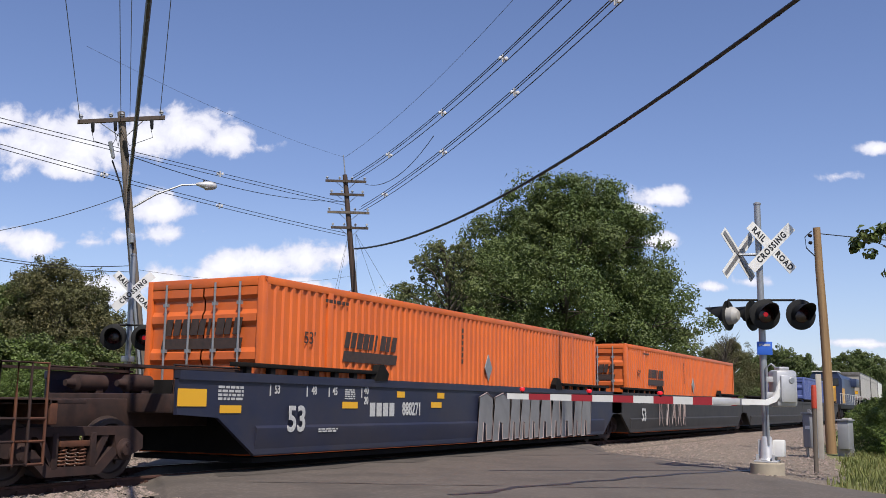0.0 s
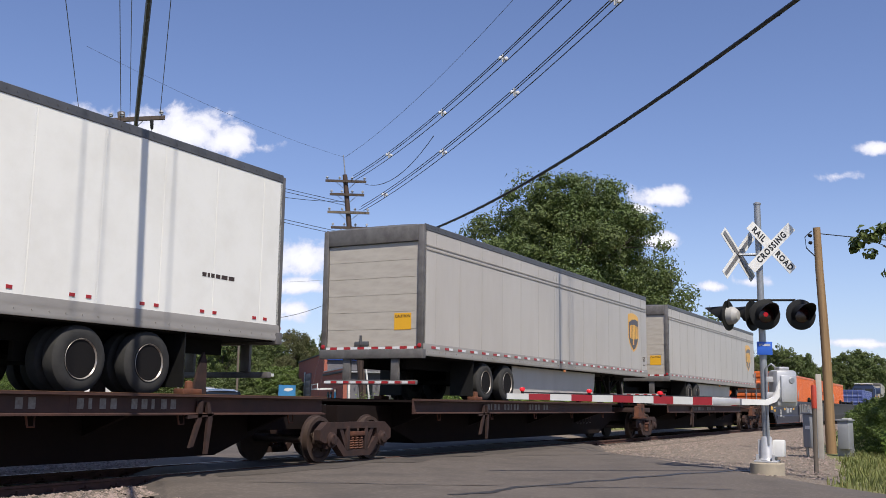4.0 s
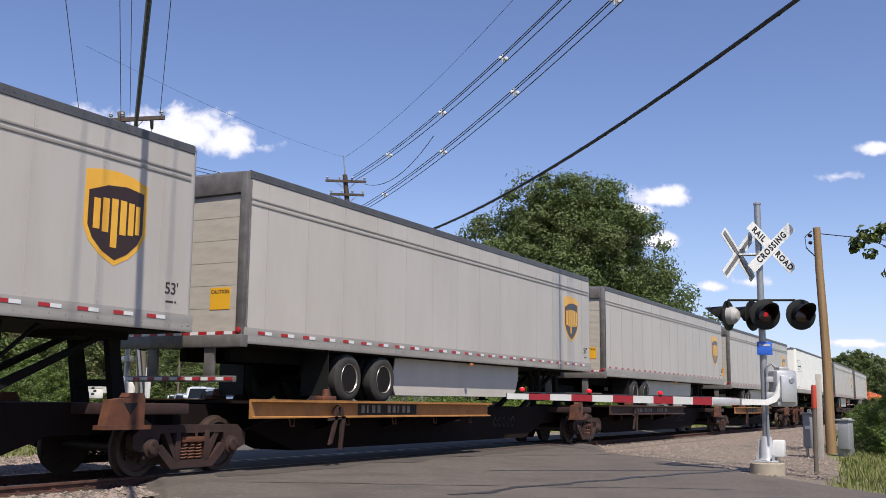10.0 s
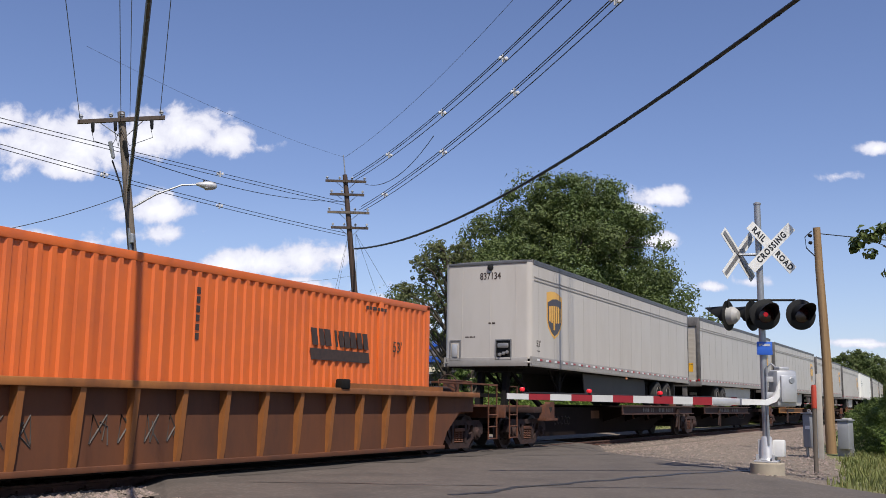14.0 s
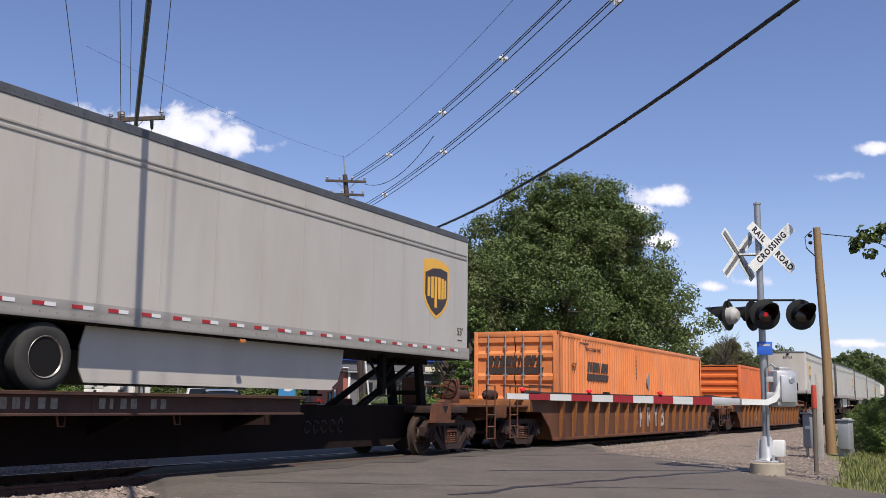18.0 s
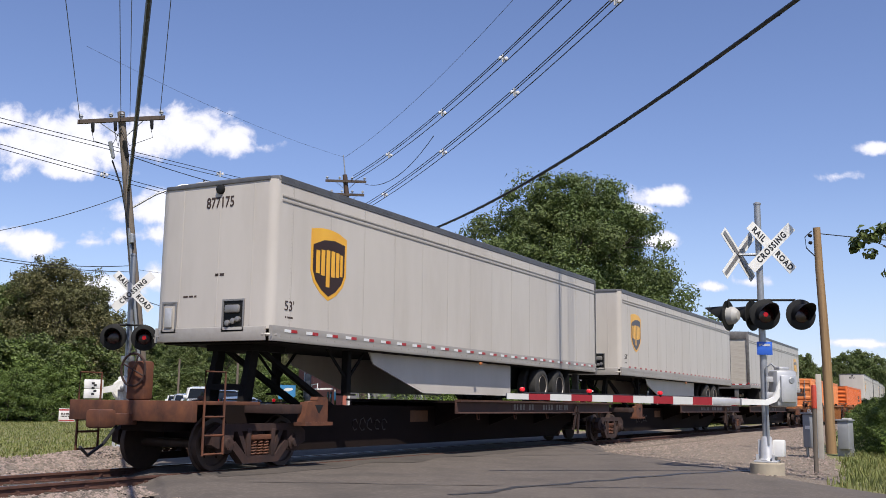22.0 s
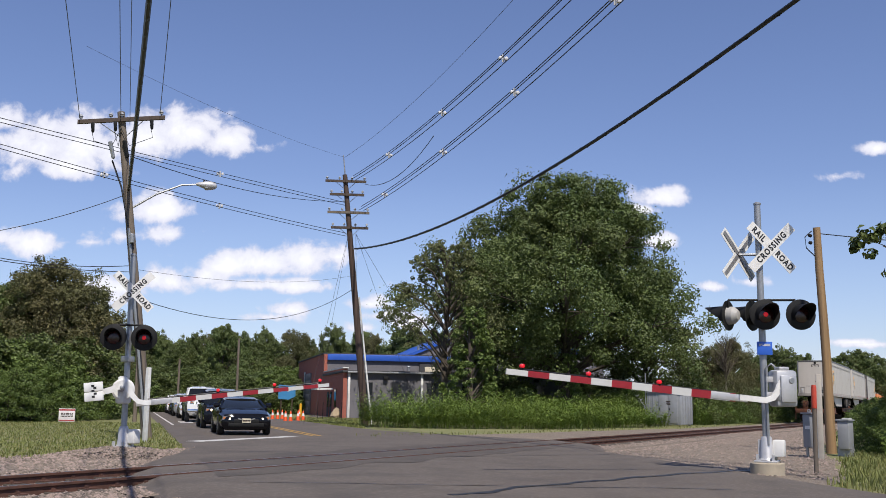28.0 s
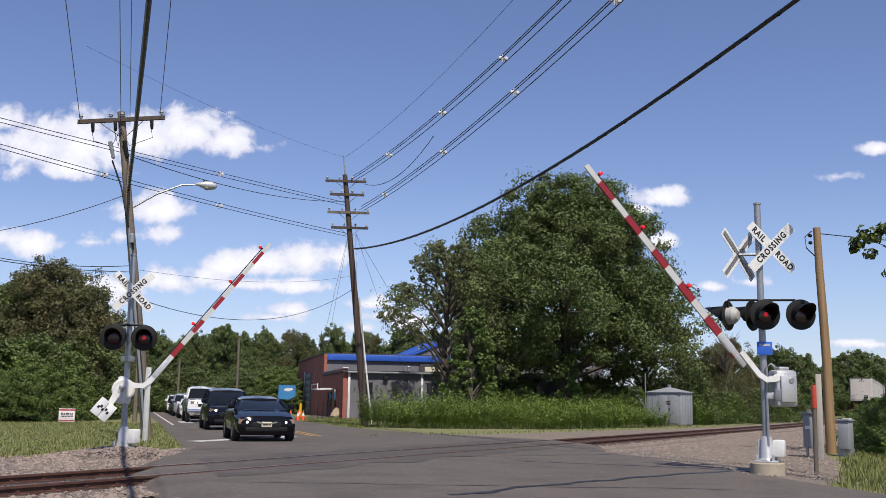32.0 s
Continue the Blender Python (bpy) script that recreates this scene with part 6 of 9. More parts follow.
# spine car sets: the ends at 0 s and the trailers on them
SETS = [[(8.75, -11.45, 7.4, True), (-11.45, -30.6, -11.83, True), (-30.6, -50.9, -49.5, False)],
        [(-51.6, -70.43, -52.95, True), (-70.43, -88.29, -70.9, True), (-88.29, -105.7, -88.55, True), (-105.7, -123.6, -106.05, True), (-123.6, -141.8, -140.55, False)],
        [(-189.5, -209.06, -190.8, True), (-209.06, -227.5, -226.95, False), (-227.5, -246.8, -245.4, False)],
        [(172.5, 154.0, 171.15, True), (154.0, 135.3, 152.65, True), (135.3, 116.6, 134.15, True)]]
for k, units in enumerate(SETS):
    for i, (f, b, nose, lead) in enumerate(units):
        half = 8.075 if lead else -8.075
        f, b, nose = at_start(f), at_start(b), at_start(nose - half) + half
        mid = (f + b) / 2
        tr = []
        if i == 0:
            tr.append(f - 1.85 - mid)
        tr.append((b - mid) if i < len(units) - 1 else b + 1.85 - mid)
        u = spine_unit(f - mid, b - mid, nose - mid, ((17.1, 4.5), (16.25, 7.5), (17.0, 6.6), (16.3, 7.55))[k], lead, tr, k * 7 + i, (i == 0, i == len(units) - 1), 0.06 if k == 1 else 0.0)
        add(u, mid)

# containers in wells
orange = container("box_orange", False)
add(orange, at_start(21.33), 0.22)
add(copy_thing(orange, Matrix()), at_start(41.13), 0.22)
k1 = container("box_orange", False, placard=False)
tagged(k1, "orange corrugated container with black lettering blocks, no placard")
add(k1, at_start(-153.8), 0.22, True)
tan = container("box_tan", True)
add(tan, at_start(-177.5), 0.22)
violet = container("box_blue", False)
add(violet, at_start(80.5), 0.22)
w = well_unit("blue", 8.35, -11.8, None, (False, True))
well_marks_blue(w, 8.35)
add(w, at_start(21.4))
w = well_unit("black", 8.2, -9.95, None, (False, False))
part("size_mark", lettering("53", 0.6, "white_ink", side_m(-6.9, -1.456, 0.8, -1), 0.012, squeeze=0.9), "white_ink", w)
graffiti_row(w, -5.2, (0.7, 0.6, 0.7, 0.6, 0.5), 0.4, 1.4, -1.48, "spray_white", 3)
add(w, at_start(41.2))
w = well_unit("black", 8.2, -9.95, None, (False, False))
add(w, at_start(61.1))
w = well_unit("black", 8.2, -9.95, 9.95, (True, False))
add(w, at_start(80.5))
w = well_unit("ochre", 8.3, -10.05, 10.05, (True, True))
graffiti_row(w, -5.3, (0.3, 0.25), 0.45, 0.85, -1.352, "spray_pale", 8)
graffiti_row(w, -3.3, (0.4, 0.35, 0.3), 0.5, 0.9, -1.352, "spray_dim", 9)
graffiti_row(w, -1.2, (0.4, 0.4, 0.35, 0.4), 0.5, 0.9, -1.352, "spray_dim", 10)
add(w, at_start(-153.8))
w = well_unit("ochre", 8.3, -10.05, 10.05, (True, True))
part("graffiti", lettering("SKRYB", 0.95, "spray_pale", side_m(0.35, -1.352, 0.72, -1), 0.012, squeeze=1.0, spacing=1.5), "spray_pale", w, "pale violet spray painted letters")
part("number_mark", lettering("20", 0.08, "ink", side_m(-4.85, -1.532, 1.31, -1)), "ink", w)
part("number_mark", lettering("40", 0.08, "ink", side_m(-4.5, -1.532, 1.31, -1)), "ink", w)
add(w, at_start(-177.45))
add(locomotive(), at_start(103.5))


# ---- crossing signals ----
def blade(bm_board, bm_edge, c, ax_r, ax_u, ax_n, ang, length=1.24, width=0.2):
    """One crossbuck board, centred at c in the plane of ax_r and ax_u, turned by ang degrees."""
    a = radians(ang)
    l = ax_r * math.cos(a) + ax_u * math.sin(a)
    w = ax_u * math.cos(a) - ax_r * math.sin(a)
    for bm, half_l, half_w, lo, hi in ((bm_board, length / 2, width / 2, 0.0, 0.006),):
        vs = []
        for k in (lo, hi):
            vs.append([bm.verts.new(c + l * sl * half_l + w * sw * half_w + ax_n * k) for sl, sw in ((-1, -1), (1, -1), (1, 1), (-1, 1))])
        bm.faces.new(vs[0])
        bm.faces.new(vs[1][::-1])
        for i in range(4):
            bm.faces.new((vs[0][i], vs[1][i], vs[1][(i + 1) % 4], vs[0][(i + 1) % 4]))
    return l, w


def axes_m(r, u, n, c):
    return Matrix(((r.x, u.x, n.x, c.x), (r.y, u.y, n.y, c.y), (r.z, u.z, n.z, c.z), (0, 0, 0, 1)))


def crossbuck(parent, c, face, back=False, size=1.17):
    """A railway crossbuck whose front looks along the horizontal direction face."""
    n = Vector((face[0], face[1], 0)).normalized()
    u = Vector((0, 0, 1))
    r = u.cross(n)
    bm = BM()
    c = Vector(c)
    la = blade(bm, None, c, r, u, n, -45, size, 0.165 * size)
    one = part("crossbuck_blade", bm, "white", parent, "white board with black letters")
    bm = BM()
    lb = blade(bm, None, c + n * 0.008, r, u, n, 45, size, 0.165 * size)
    two = part("crossbuck_blade", bm, "white", parent, "white board with black letters")
    if not back:
        for word, (l, w), host, sets in (("RAIL", la, one, -0.29 * size), ("ROAD", la, one, 0.29 * size), ("CROSSING", lb, two, 0.0)):
            at = c + n * (0.015 if word == "CROSSING" else 0.0075) + l * sets
            part("lettering", lettering(word, 0.135 * size, "black", axes_m(l, w, n, at), 0.006, 0.002, 0.84, 1.28 if word == "CROSSING" else 1.2), "black", host)
    else:
        # seen from behind: bare metal with reflective strips
        for (l, w), host in ((la, one), (lb, two)):
            bm = BM()
            vs = [bm.verts.new(c - n * 0.003 + l * sl * 0.48 * size + w * sw * 0.04) for sl, sw in ((-1, -1), (1, -1), (1, 1), (-1, 1))]
            bm.faces.new(vs)
            part("back_strip", bm, "trim", host)
    return one


def flasher(parent, c, face, lit=False, rear=False):
    """A flashing lamp: black disc background, hood, red lens; it looks along face."""
    n = Vector((face[0], face[1], 0)).normalized()
    c = Vector(c)
    bm = BM()
    turned(bm, c - n * 0.012, n, [(0, 0.275), (0.004, 0.28), (0.016, 0.28), (0.02, 0.27)], 32)
    disc = part("background_disc", bm, "flat_black", parent, "round black lamp background")
    bm = BM()
    turned(bm, c, -n, [(0.0, 0.17), (0.12, 0.16), (0.2, 0.09), (0.21, 0.03)], 20)
    part("lamp_housing", bm, "lens_back" if rear else "flat_black", disc)
    # hood: a half tube over the lens
    bm = BM()
    u, r = Vector((0, 0, 1)), Vector((0, 0, 1)).cross(n)
    rows = []
    for i in range(13):
        a = radians(-35 + 250 * i / 12)
        d = r * math.cos(a) + u * math.sin(a)
        reach = 0.1 + 0.34 * max(0.0, math.sin(a) * 0.75 + 0.25)
        rows.append([bm.verts.new(c + d * q + n * h) for q, h in ((0.185, 0.0), (0.175, reach), (0.168, reach), (0.178, 0.0))])
    for a, b in zip(rows, rows[1:]):
        for j in range(4):
            bm.faces.new((a[j], b[j], b[(j + 1) % 4], a[(j + 1) % 4]))
    part("hood", bm, "flat_black", disc)
    bm = BM()
    turned(bm, c + n * 0.01, n, [(0, 0.15), (0.01, 0.145), (0.02, 0.1), (0.024, 0.02)], 24)
    lens = part("lens", bm, "lens", disc, "dark red lamp lens")
    if lit:
        part("bulb_glow", turned(BM(), c + n * 0.036, n, [(0, 0.045), (0.008, 0.04), (0.012, 0.015)], 14), "lens_on", lens)
    return disc


def gate_arm(parent_name, length, root, lamps, label, off, stripe, tip, weight):
    """A barrier arm that turns about its pivot at the local origin and reaches along +x; off: how far the arm lies below the pivot."""
    g = thing("gate_arm", label, "crossing gate")
    n = int((length - root) / stripe) + 1
    for i in range(n + 1):
        x1 = length - (tip + (i - 1) * stripe if i else 0.0)
        x0 = max(root, length - tip - i * stripe)
        f = (x0 - root) / (length - root)
        h = (0.072 - 0.026 * f) * (0.8 if weight < 0 else 1.0)
        if x1 - x0 > 0.02:
            red = i % 2 == 1
            part("red_stripe" if red else "white_stripe", box(BM(), (x0, -0.02, off - h), (x1, 0.02, off + h)), "arm_red" if red else "arm_white", g)
    bm = box(BM(), (root - 0.25, -0.03, off - 0.06), (root + 0.5, 0.03, off + 0.06), 0.01)
    part("arm_socket", bm, "alu", g)
    bm = BM()
    # bent crank from the hub down to the arm's root
    near = -1 if weight < 0 else 1
    line = [Vector(p) for p in ((-0.06, 0.04), (0.08, 0.05), (0.17, -0.06), (0.22, off * 0.5), (0.32, off * 0.86), (0.48, off), (root + 0.06, off))]
    nrm = [Vector((-(q - p).y, (q - p).x)).normalized() for p, q in zip(line[:1] + line[:-1], line[1:] + line[-1:])]
    nrm[0] = nrm[1]
    wide = (0.07, 0.075, 0.065, 0.055, 0.05, 0.05, 0.05)
    crank = [tuple(p + n_ * w_) for p, n_, w_ in zip(line, nrm, wide)] + [tuple(p - n_ * w_) for p, n_, w_ in zip(line, nrm, wide)][::-1]
    for ya, yb in (sorted((0.2 * near, 0.25 * near)),):
        part("crank_arm", slab(BM(), crank, "y", ya, yb), "white", g, "white painted curved crank arm")
    part("hub_cap", turned(BM(), (0.02, 0.25 * near, 0.02), (0, near, 0), [(0, 0.05), (0.03, 0.045), (0.04, 0.02)], 12), "galv", g)
    if weight < 0:
        bm = slab(BM(), [(-0.12, 0.08), (-0.38, 0.02), (-0.38, -0.1), (-0.1, -0.06)], "y", -0.25, -0.2)
        part("weight_arm", bm, "white", g)
        for k in range(2):
            part("counterweight", box(BM(), (-0.74, -0.33, -0.21 + 0.2 * k), (-0.36, -0.17, -0.02 + 0.2 * k), 0.012), "white", g, "white counterweight plate")
        bm = BM()
        for x_, z_ in ((-0.56, -0.12), (-0.52, -0.06), (-0.56, 0.0), (-0.52, 0.06), (-0.56, 0.1)):
            box(bm, (x_ - 0.03, -0.334, z_ - 0.02), (x_ + 0.03, -0.328, z_ + 0.025))
        part("bolt_slots", bm, "black", g)
    bm = turned(BM(), (0, -0.2, 0), (0, 1, 0), [(0, 0.05), (0.01, 0.07), (0.5, 0.07), (0.52, 0.05)], 16)
    part("pivot_shaft", bm, "galv", g)
    for x in lamps:
        bm = BM()
        turned(bm, (x, -0.045, off + 0.12), (0, 1, 0), [(0, 0.02), (0.01, 0.036), (0.08, 0.036), (0.09, 0.02)], 12)
        lamp = part("arm_lamp", bm, "lens_on", g, "small glowing red arm lamp")
        part("lamp_foot", box(BM(), (x - 0.02, -0.02, off + 0.05), (x + 0.02, 0.02, off + 0.09)), "flat_black", lamp)
    bm = BM()
    tube(bm, [(root, 0.0, off + 0.075)] + [(x, 0, off + 0.068) for x in sorted(lamps)], 0.012, 5)
    part("lamp_cable", bm, "cable", g)
    return g


def signal_mast(at, zg, height, tall_z, face, label, second_buck, lamp_rows, mech_side, lean):
    """A crossing signal: base, mast, crossbuck, flashers, gate machine. face: the way that its front looks."""
    f = Vector((face[0], face[1], 0)).normalized()
    r = Vector((0, 0, 1)).cross(f)
    s = thing("crossing_signal", label, "crossing signal", "crossing signals", Matrix.Translation((at[0], at[1], zg)))
    bm = BM()
    turned(bm, (0, 0, -0.3), (0, 0, 1), [(0, 0.31), (0.48, 0.3), (0.5, 0.28)], 24)
    part("foundation", bm, "concrete", s, "round tan concrete foundation")
    bm = BM()
    box(bm, (-0.2, -0.2, 0.2), (0.2, 0.2, 0.235), 0.01)
    turned(bm, (0, 0, 0.24), (0, 0, 1), [(0, 0.15), (0.05, 0.12), (0.38, 0.1), (0.42, 0.08)], 16)
    for k in range(4):
        a = k * math.pi / 2 + 0.78
        slab(bm, [(-0.012, 0.235), (0.012, 0.235), (0.012, 0.6), (-0.012, 0.6)], "y", 0.09, 0.15) if k == 0 else None
        box(bm, (0.19 * math.cos(a) - 0.025, 0.19 * math.sin(a) - 0.02, 0.235), (0.19 * math.cos(a) + 0.025, 0.19 * math.sin(a) + 0.025, 0.34))
    part("mast_base", bm, "alu", s, "silver painted cast mast base")
    bm = BM()
    cyl(bm, (0, 0, 0.24), (lean[0], lean[1], height), 0.065, 0.06, 16)
    turned(bm, (lean[0], lean[1], height), (0, 0, 1), [(0, 0.07), (0.03, 0.07), (0.05, 0.04)], 16)
    mast = part("mast", bm, "galv", s, "galvanised round mast")
    bx = box(BM(), (0.0, -0.3, 0.3), (0.2, -0.1, 0.6), 0.02)
    part("junction_box", bx, "white", s)
    z_b = tall_z
    crossbuck(s, Vector((0, 0, z_b)) + f * 0.085 + Vector((0.47, -0.88, 0)) * (0.2 if second_buck else 0.03), (-0.8, -0.6) if second_buck else (f.x, f.y), size=1.17 if second_buck else 1.1)
    if second_buck:
        n2, off = second_buck
        crossbuck(s, Vector((off[0], off[1], z_b + off[2])), n2, back=True)
        bm = BM()
        cyl(bm, (0, 0, z_b + off[2]), (off[0], off[1], z_b + off[2]), 0.025)
        part("bracket", bm, "galv", s)
    for z, span, which in lamp_rows:
        bm = BM()
        a, b = Vector((0, 0, z + 0.28)) - r * span, Vector((0, 0, z + 0.28)) + r * span
        cyl(bm, a, b, 0.022, n=10)
        for p in (a, b):
            cyl(bm, p, p - Vector((0, 0, 0.22)), 0.02, n=8)
        part("lamp_bracket", bm, "flat_black", s)
        for off, fc, lit in which:
            c = Vector((0, 0, z)) + r * off + Vector((fc[0], fc[1], 0)).normalized() * 0.16
            flasher(s, c, fc, lit == 1, lit == 2)
    # gate machine
    return s


FACE_NEAR = (-SQ, -SQ)
R_AT, R_Z = (19.0, -8.26), -0.06
sigR = signal_mast(R_AT, R_Z, 4.92, 4.1, (-0.93, -0.36), "silver crossing signal with crossbucks, black flashers and gate machine", ((0.45, 0.9), (-0.12, 0.36, -0.12)),
                   [(2.85, 0.6, [(0.0, (-0.86, -0.5), 1), (0.62, (-0.83, -0.55), 0), (-0.46, (0.2, 0.98), 2), (-0.03, (0.3, 0.95), 3)])], 1, (0.0, 0.02))
bm = box(BM(), (-0.2, -0.17, -0.34), (0.22, 0.17, 0.32), 0.06)
box(bm, (-0.14, -0.22, -0.26), (0.16, -0.17, 0.22), 0.02)
box(bm, (-0.1, -0.1, 0.32), (0.1, 0.1, 0.38), 0.02)
box(bm, (-0.34, -0.06, -0.2), (-0.2, 0.06, -0.08), 0.01)
box(bm, (-0.34, -0.06, 0.1), (-0.2, 0.06, 0.2), 0.01)
bm.transform(pose(0.16, -0.28, 1.53, 0, 0, -50))
mech = part("gate_machine", bm, "alu", sigR, "silver gate machine housing")
part("machine_plate", box(BM(), (-0.08, -0.34, 1.3), (-0.06, -0.2, 1.5), 0.004), "galv", mech)
bm = BM()
tube(bm, [(-0.05, -0.2, 1.9), (-0.07, -0.14, 1.96), (-0.08, -0.06, 1.9), (-0.08, -0.05, 1.3), (-0.09, -0.05, 0.5)], 0.022, 6)
part("conduit", bm, "galv", mech)
bm = box(BM(), (-0.012, -0.14, 2.12), (0.004, 0.14, 2.36), 0.004)
bm.transform(pose(-0.09, -0.04, 0, 0, 0, 28))
plate = part("blue_plate", bm, "blue_sign", sigR, "small blue notice plate")
bm = BM()
bars(bm, 0.0, -0.013, 2.3, 0.2, 0.05, 2, -1, 33, "y")
bm.transform(pose(-0.09, -0.04, 0, 0, 0, 28))
part("notice_print", bm, "white_ink", plate, kind="stuff")
L_AT, L_Z = (16.1, 4.6), -0.12
sigL = signal_mast(L_AT, L_Z, 4.39, 3.57, (-0.74, -0.67), "silver crossing signal with white crossbuck, black flashers and white gate machine", None,
                   [(2.56, 0.34, [(-0.32, (-0.75, -0.66), 0), (0.32, (-0.75, -0.66), 1)])], -1, (0.1, 0.12))
bm = BM()
turned(bm, (-0.2, -0.12, 1.44), (0.707, 0.707, 0), [(-0.12, 0.02), (-0.12, 0.2), (-0.09, 0.24), (0.16, 0.24), (0.18, 0.2)], 20)
box(bm, (-0.32, -0.24, 1.14), (-0.06, 0.0, 1.44), 0.05)
box(bm, (-0.3, -0.16, 1.6), (-0.12, -0.02, 1.72), 0.04)
mech = part("gate_machine", bm, "white", sigL, "white gate machine housing")
part("mast_clamp", box(BM(), (-0.1, -0.1, 2.04), (0.1, 0.12, 2.16), 0.01), "galv", sigL)

# the two barrier arms, keyed in motions()
gateR = gate_arm("gate_arm", 5.36, 0.95, (5.08, 3.85, 2.49), "red and white striped barrier arm with red lamps", -0.4, 0.39, 0.39, 1)
gateL = gate_arm("gate_arm", 4.45, 0.52, (4.25, 3.23, 2.0), "red and white striped barrier arm with white counterweight", -0.35, 0.335, 0.25, -1)

# equipment shelter
def cabinet(name, label, a, b, roof, m, mat="grey_box", door=True):
    c = thing(name, label, "equipment cabinet", m=m)
    (x0, y0, z0), (x1, y1, z1) = a, b
    part("body", box(BM(), a, b, 0.02), mat, c)
    if roof:
        bm = BM()
        xm, ym = (x0 + x1) / 2, (y0 + y1) / 2
        o = 0.1
        vs = [bm.verts.new(p) for p in ((x0 - o, y0 - o, z1), (x1 + o, y0 - o, z1), (x1 + o, y1 + o, z1), (x0 - o, y1 + o, z1))]
        ws = [bm.verts.new(p) for p in ((xm - 0.15, ym - 0.1, z1 + roof), (xm + 0.15, ym - 0.1, z1 + roof), (xm + 0.15, ym + 0.1, z1 + roof), (xm - 0.15, ym + 0.1, z1 + roof))]
        bm.faces.new(vs[::-1])
        bm.faces.new(ws)
        for i in range(4):
            bm.faces.new((vs[i], vs[(i + 1) % 4], ws[(i + 1) % 4], ws[i]))
        part("roof", bm, mat, c)
        part("roof_vent", turned(BM(), (xm, ym, z1 + roof), (0, 0, 1), [(0, 0.1), (0.1, 0.1), (0.13, 0.14), (0.17, 0.1)], 14), "galv", c)
    else:
        part("cap", box(BM(), (x0 - 0.03, y0 - 0.03, z1), (x1 + 0.03, y1 + 0.03, z1 + 0.04), 0.008), mat, c)
    return c


shelter = cabinet("signal_shelter", "silver-grey metal signal equipment shelter beside the track", (-0.95, -1.12, 0.12), (0.95, 1.12, 2.1), 0.32, pose(63.2, 5.75, -0.1, 0, 0, -8), "grey_box")
for y in (-0.62, 0.02):
    d = part("door", box(BM(), (-0.98, y - 0.3, 0.2), (-0.95, y + 0.3, 2.0), 0.008), "grey_box", shelter)
    part("handle", box(BM(), (-1.01, y + 0.2, 1.0), (-0.98, y + 0.24, 1.15)), "flat_black", d)
bm = BM()
for y in (0.45, 0.7, 0.95):
    box(bm, (-0.975, y - 0.015, 0.15), (-0.95, y + 0.015, 2.05))
for x in (-0.6, -0.2, 0.2, 0.6):
    box(bm, (x - 0.015, -1.145, 0.15), (x + 0.015, -1.12, 2.05))
part("wall_ribs", bm, "grey_box", shelter)
for x in (-0.8, 0.8):
    for y in (-0.95, 0.95):
        part("foot", box(BM(), (x - 0.08, y - 0.08, -0.1), (x + 0.08, y + 0.08, 0.12)), "concrete", shelter)
bm = BM()
tube(bm, [(-0.9, 1.22, -0.1), (-0.9, 1.22, 3.3)], 0.035, 8)
box(bm, (-1.0, 1.16, 1.05), (-0.85, 1.3, 1.35))
part("meter_pipe", bm, "galv", shelter)
bm = BM()
bars(bm, -0.32, -0.981, 1.45, 0.3, 0.3, 2, -1, 51, "y")
part("door_print", bm, "ink", shelter)

# posts and boxes by the signal
p = thing("marker_post", "brown wooden post with a bright orange sleeve", "marker post", m=pose(20.2, -8.92, -0.25, 0.5, 0.3, 0))
part("post", cyl(BM(), (0, 0, 0), (0, 0, 1.75), 0.042, n=12), "pole_wood", p)
part("sleeve", turned(BM(), (0, 0, 1.36), (0, 0, 1), [(0, 0.05), (0.4, 0.05), (0.44, 0.035)], 14), "post_red", p, "red-orange sleeve")
p = thing("wooden_post", "weathered pale square post beside the pole", "post", m=pose(25.8, -8.27, -0.15, 0, -0.6, 0))
part("post", box(BM(), (-0.06, -0.06, 0), (0.06, 0.06, 2.08), 0.012), "door_panel", p)
c = cabinet("junction_cabinet", "grey metal junction cabinet on posts", (-0.2, -0.15, 0.12), (0.2, 0.15, 0.92), 0, pose(26.4, -7.98, 0.05, 0, 0, -12))
bm = BM()
for y in (-0.12, 0.12):
    cyl(bm, (0, y, -0.25), (0, y, 0.14), 0.035)
part("legs", bm, "galv", c)
part("label_plate", box(BM(), (-0.206, -0.03, 0.56), (-0.2, 0.09, 0.64)), "white", c)
part("lifting_eye", turned(BM(), (0, 0.05, 1.0), (1, 0, 0), [(-0.01, 0.02), (-0.01, 0.045), (0.01, 0.045), (0.01, 0.02)], 12, True), "galv", c)
c = cabinet("meter_cabinet", "grey metal meter cabinet with pale lid", (-0.2, -0.14, 0.2), (0.2, 0.14, 0.92), 0, pose(28.2, -8.55, -0.12, 0, 0, -12))
part("legs", box(BM(), (-0.06, -0.2, 0), (0.06, 0.2, 0.22)), "galv", c)
part("lid_edge", box(BM(), (-0.24, -0.17, 0.96), (0.0, 0.0, 1.0)), "white", c)


# ---- poles and wires ----
def pole(name, label, base, top, r0, r1, mat, group=""):
    p = thing(name, label, "utility pole", group, Matrix.Translation(base))
    b, t = Vector(base), Vector(top)
    bm = BM()
    pts = [(t - b) * f + Vector((0.02 * math.sin(9 * f), 0.02 * math.cos(7 * f), 0)) for f in (0, 0.2, 0.4, 0.6, 0.8, 1.0)]
    tube(bm, pts, [r0 + (r1 - r0) * f for f in (0, 0.2, 0.4, 0.6, 0.8, 1.0)], 14)
    part("shaft", bm, mat, p)
    return p


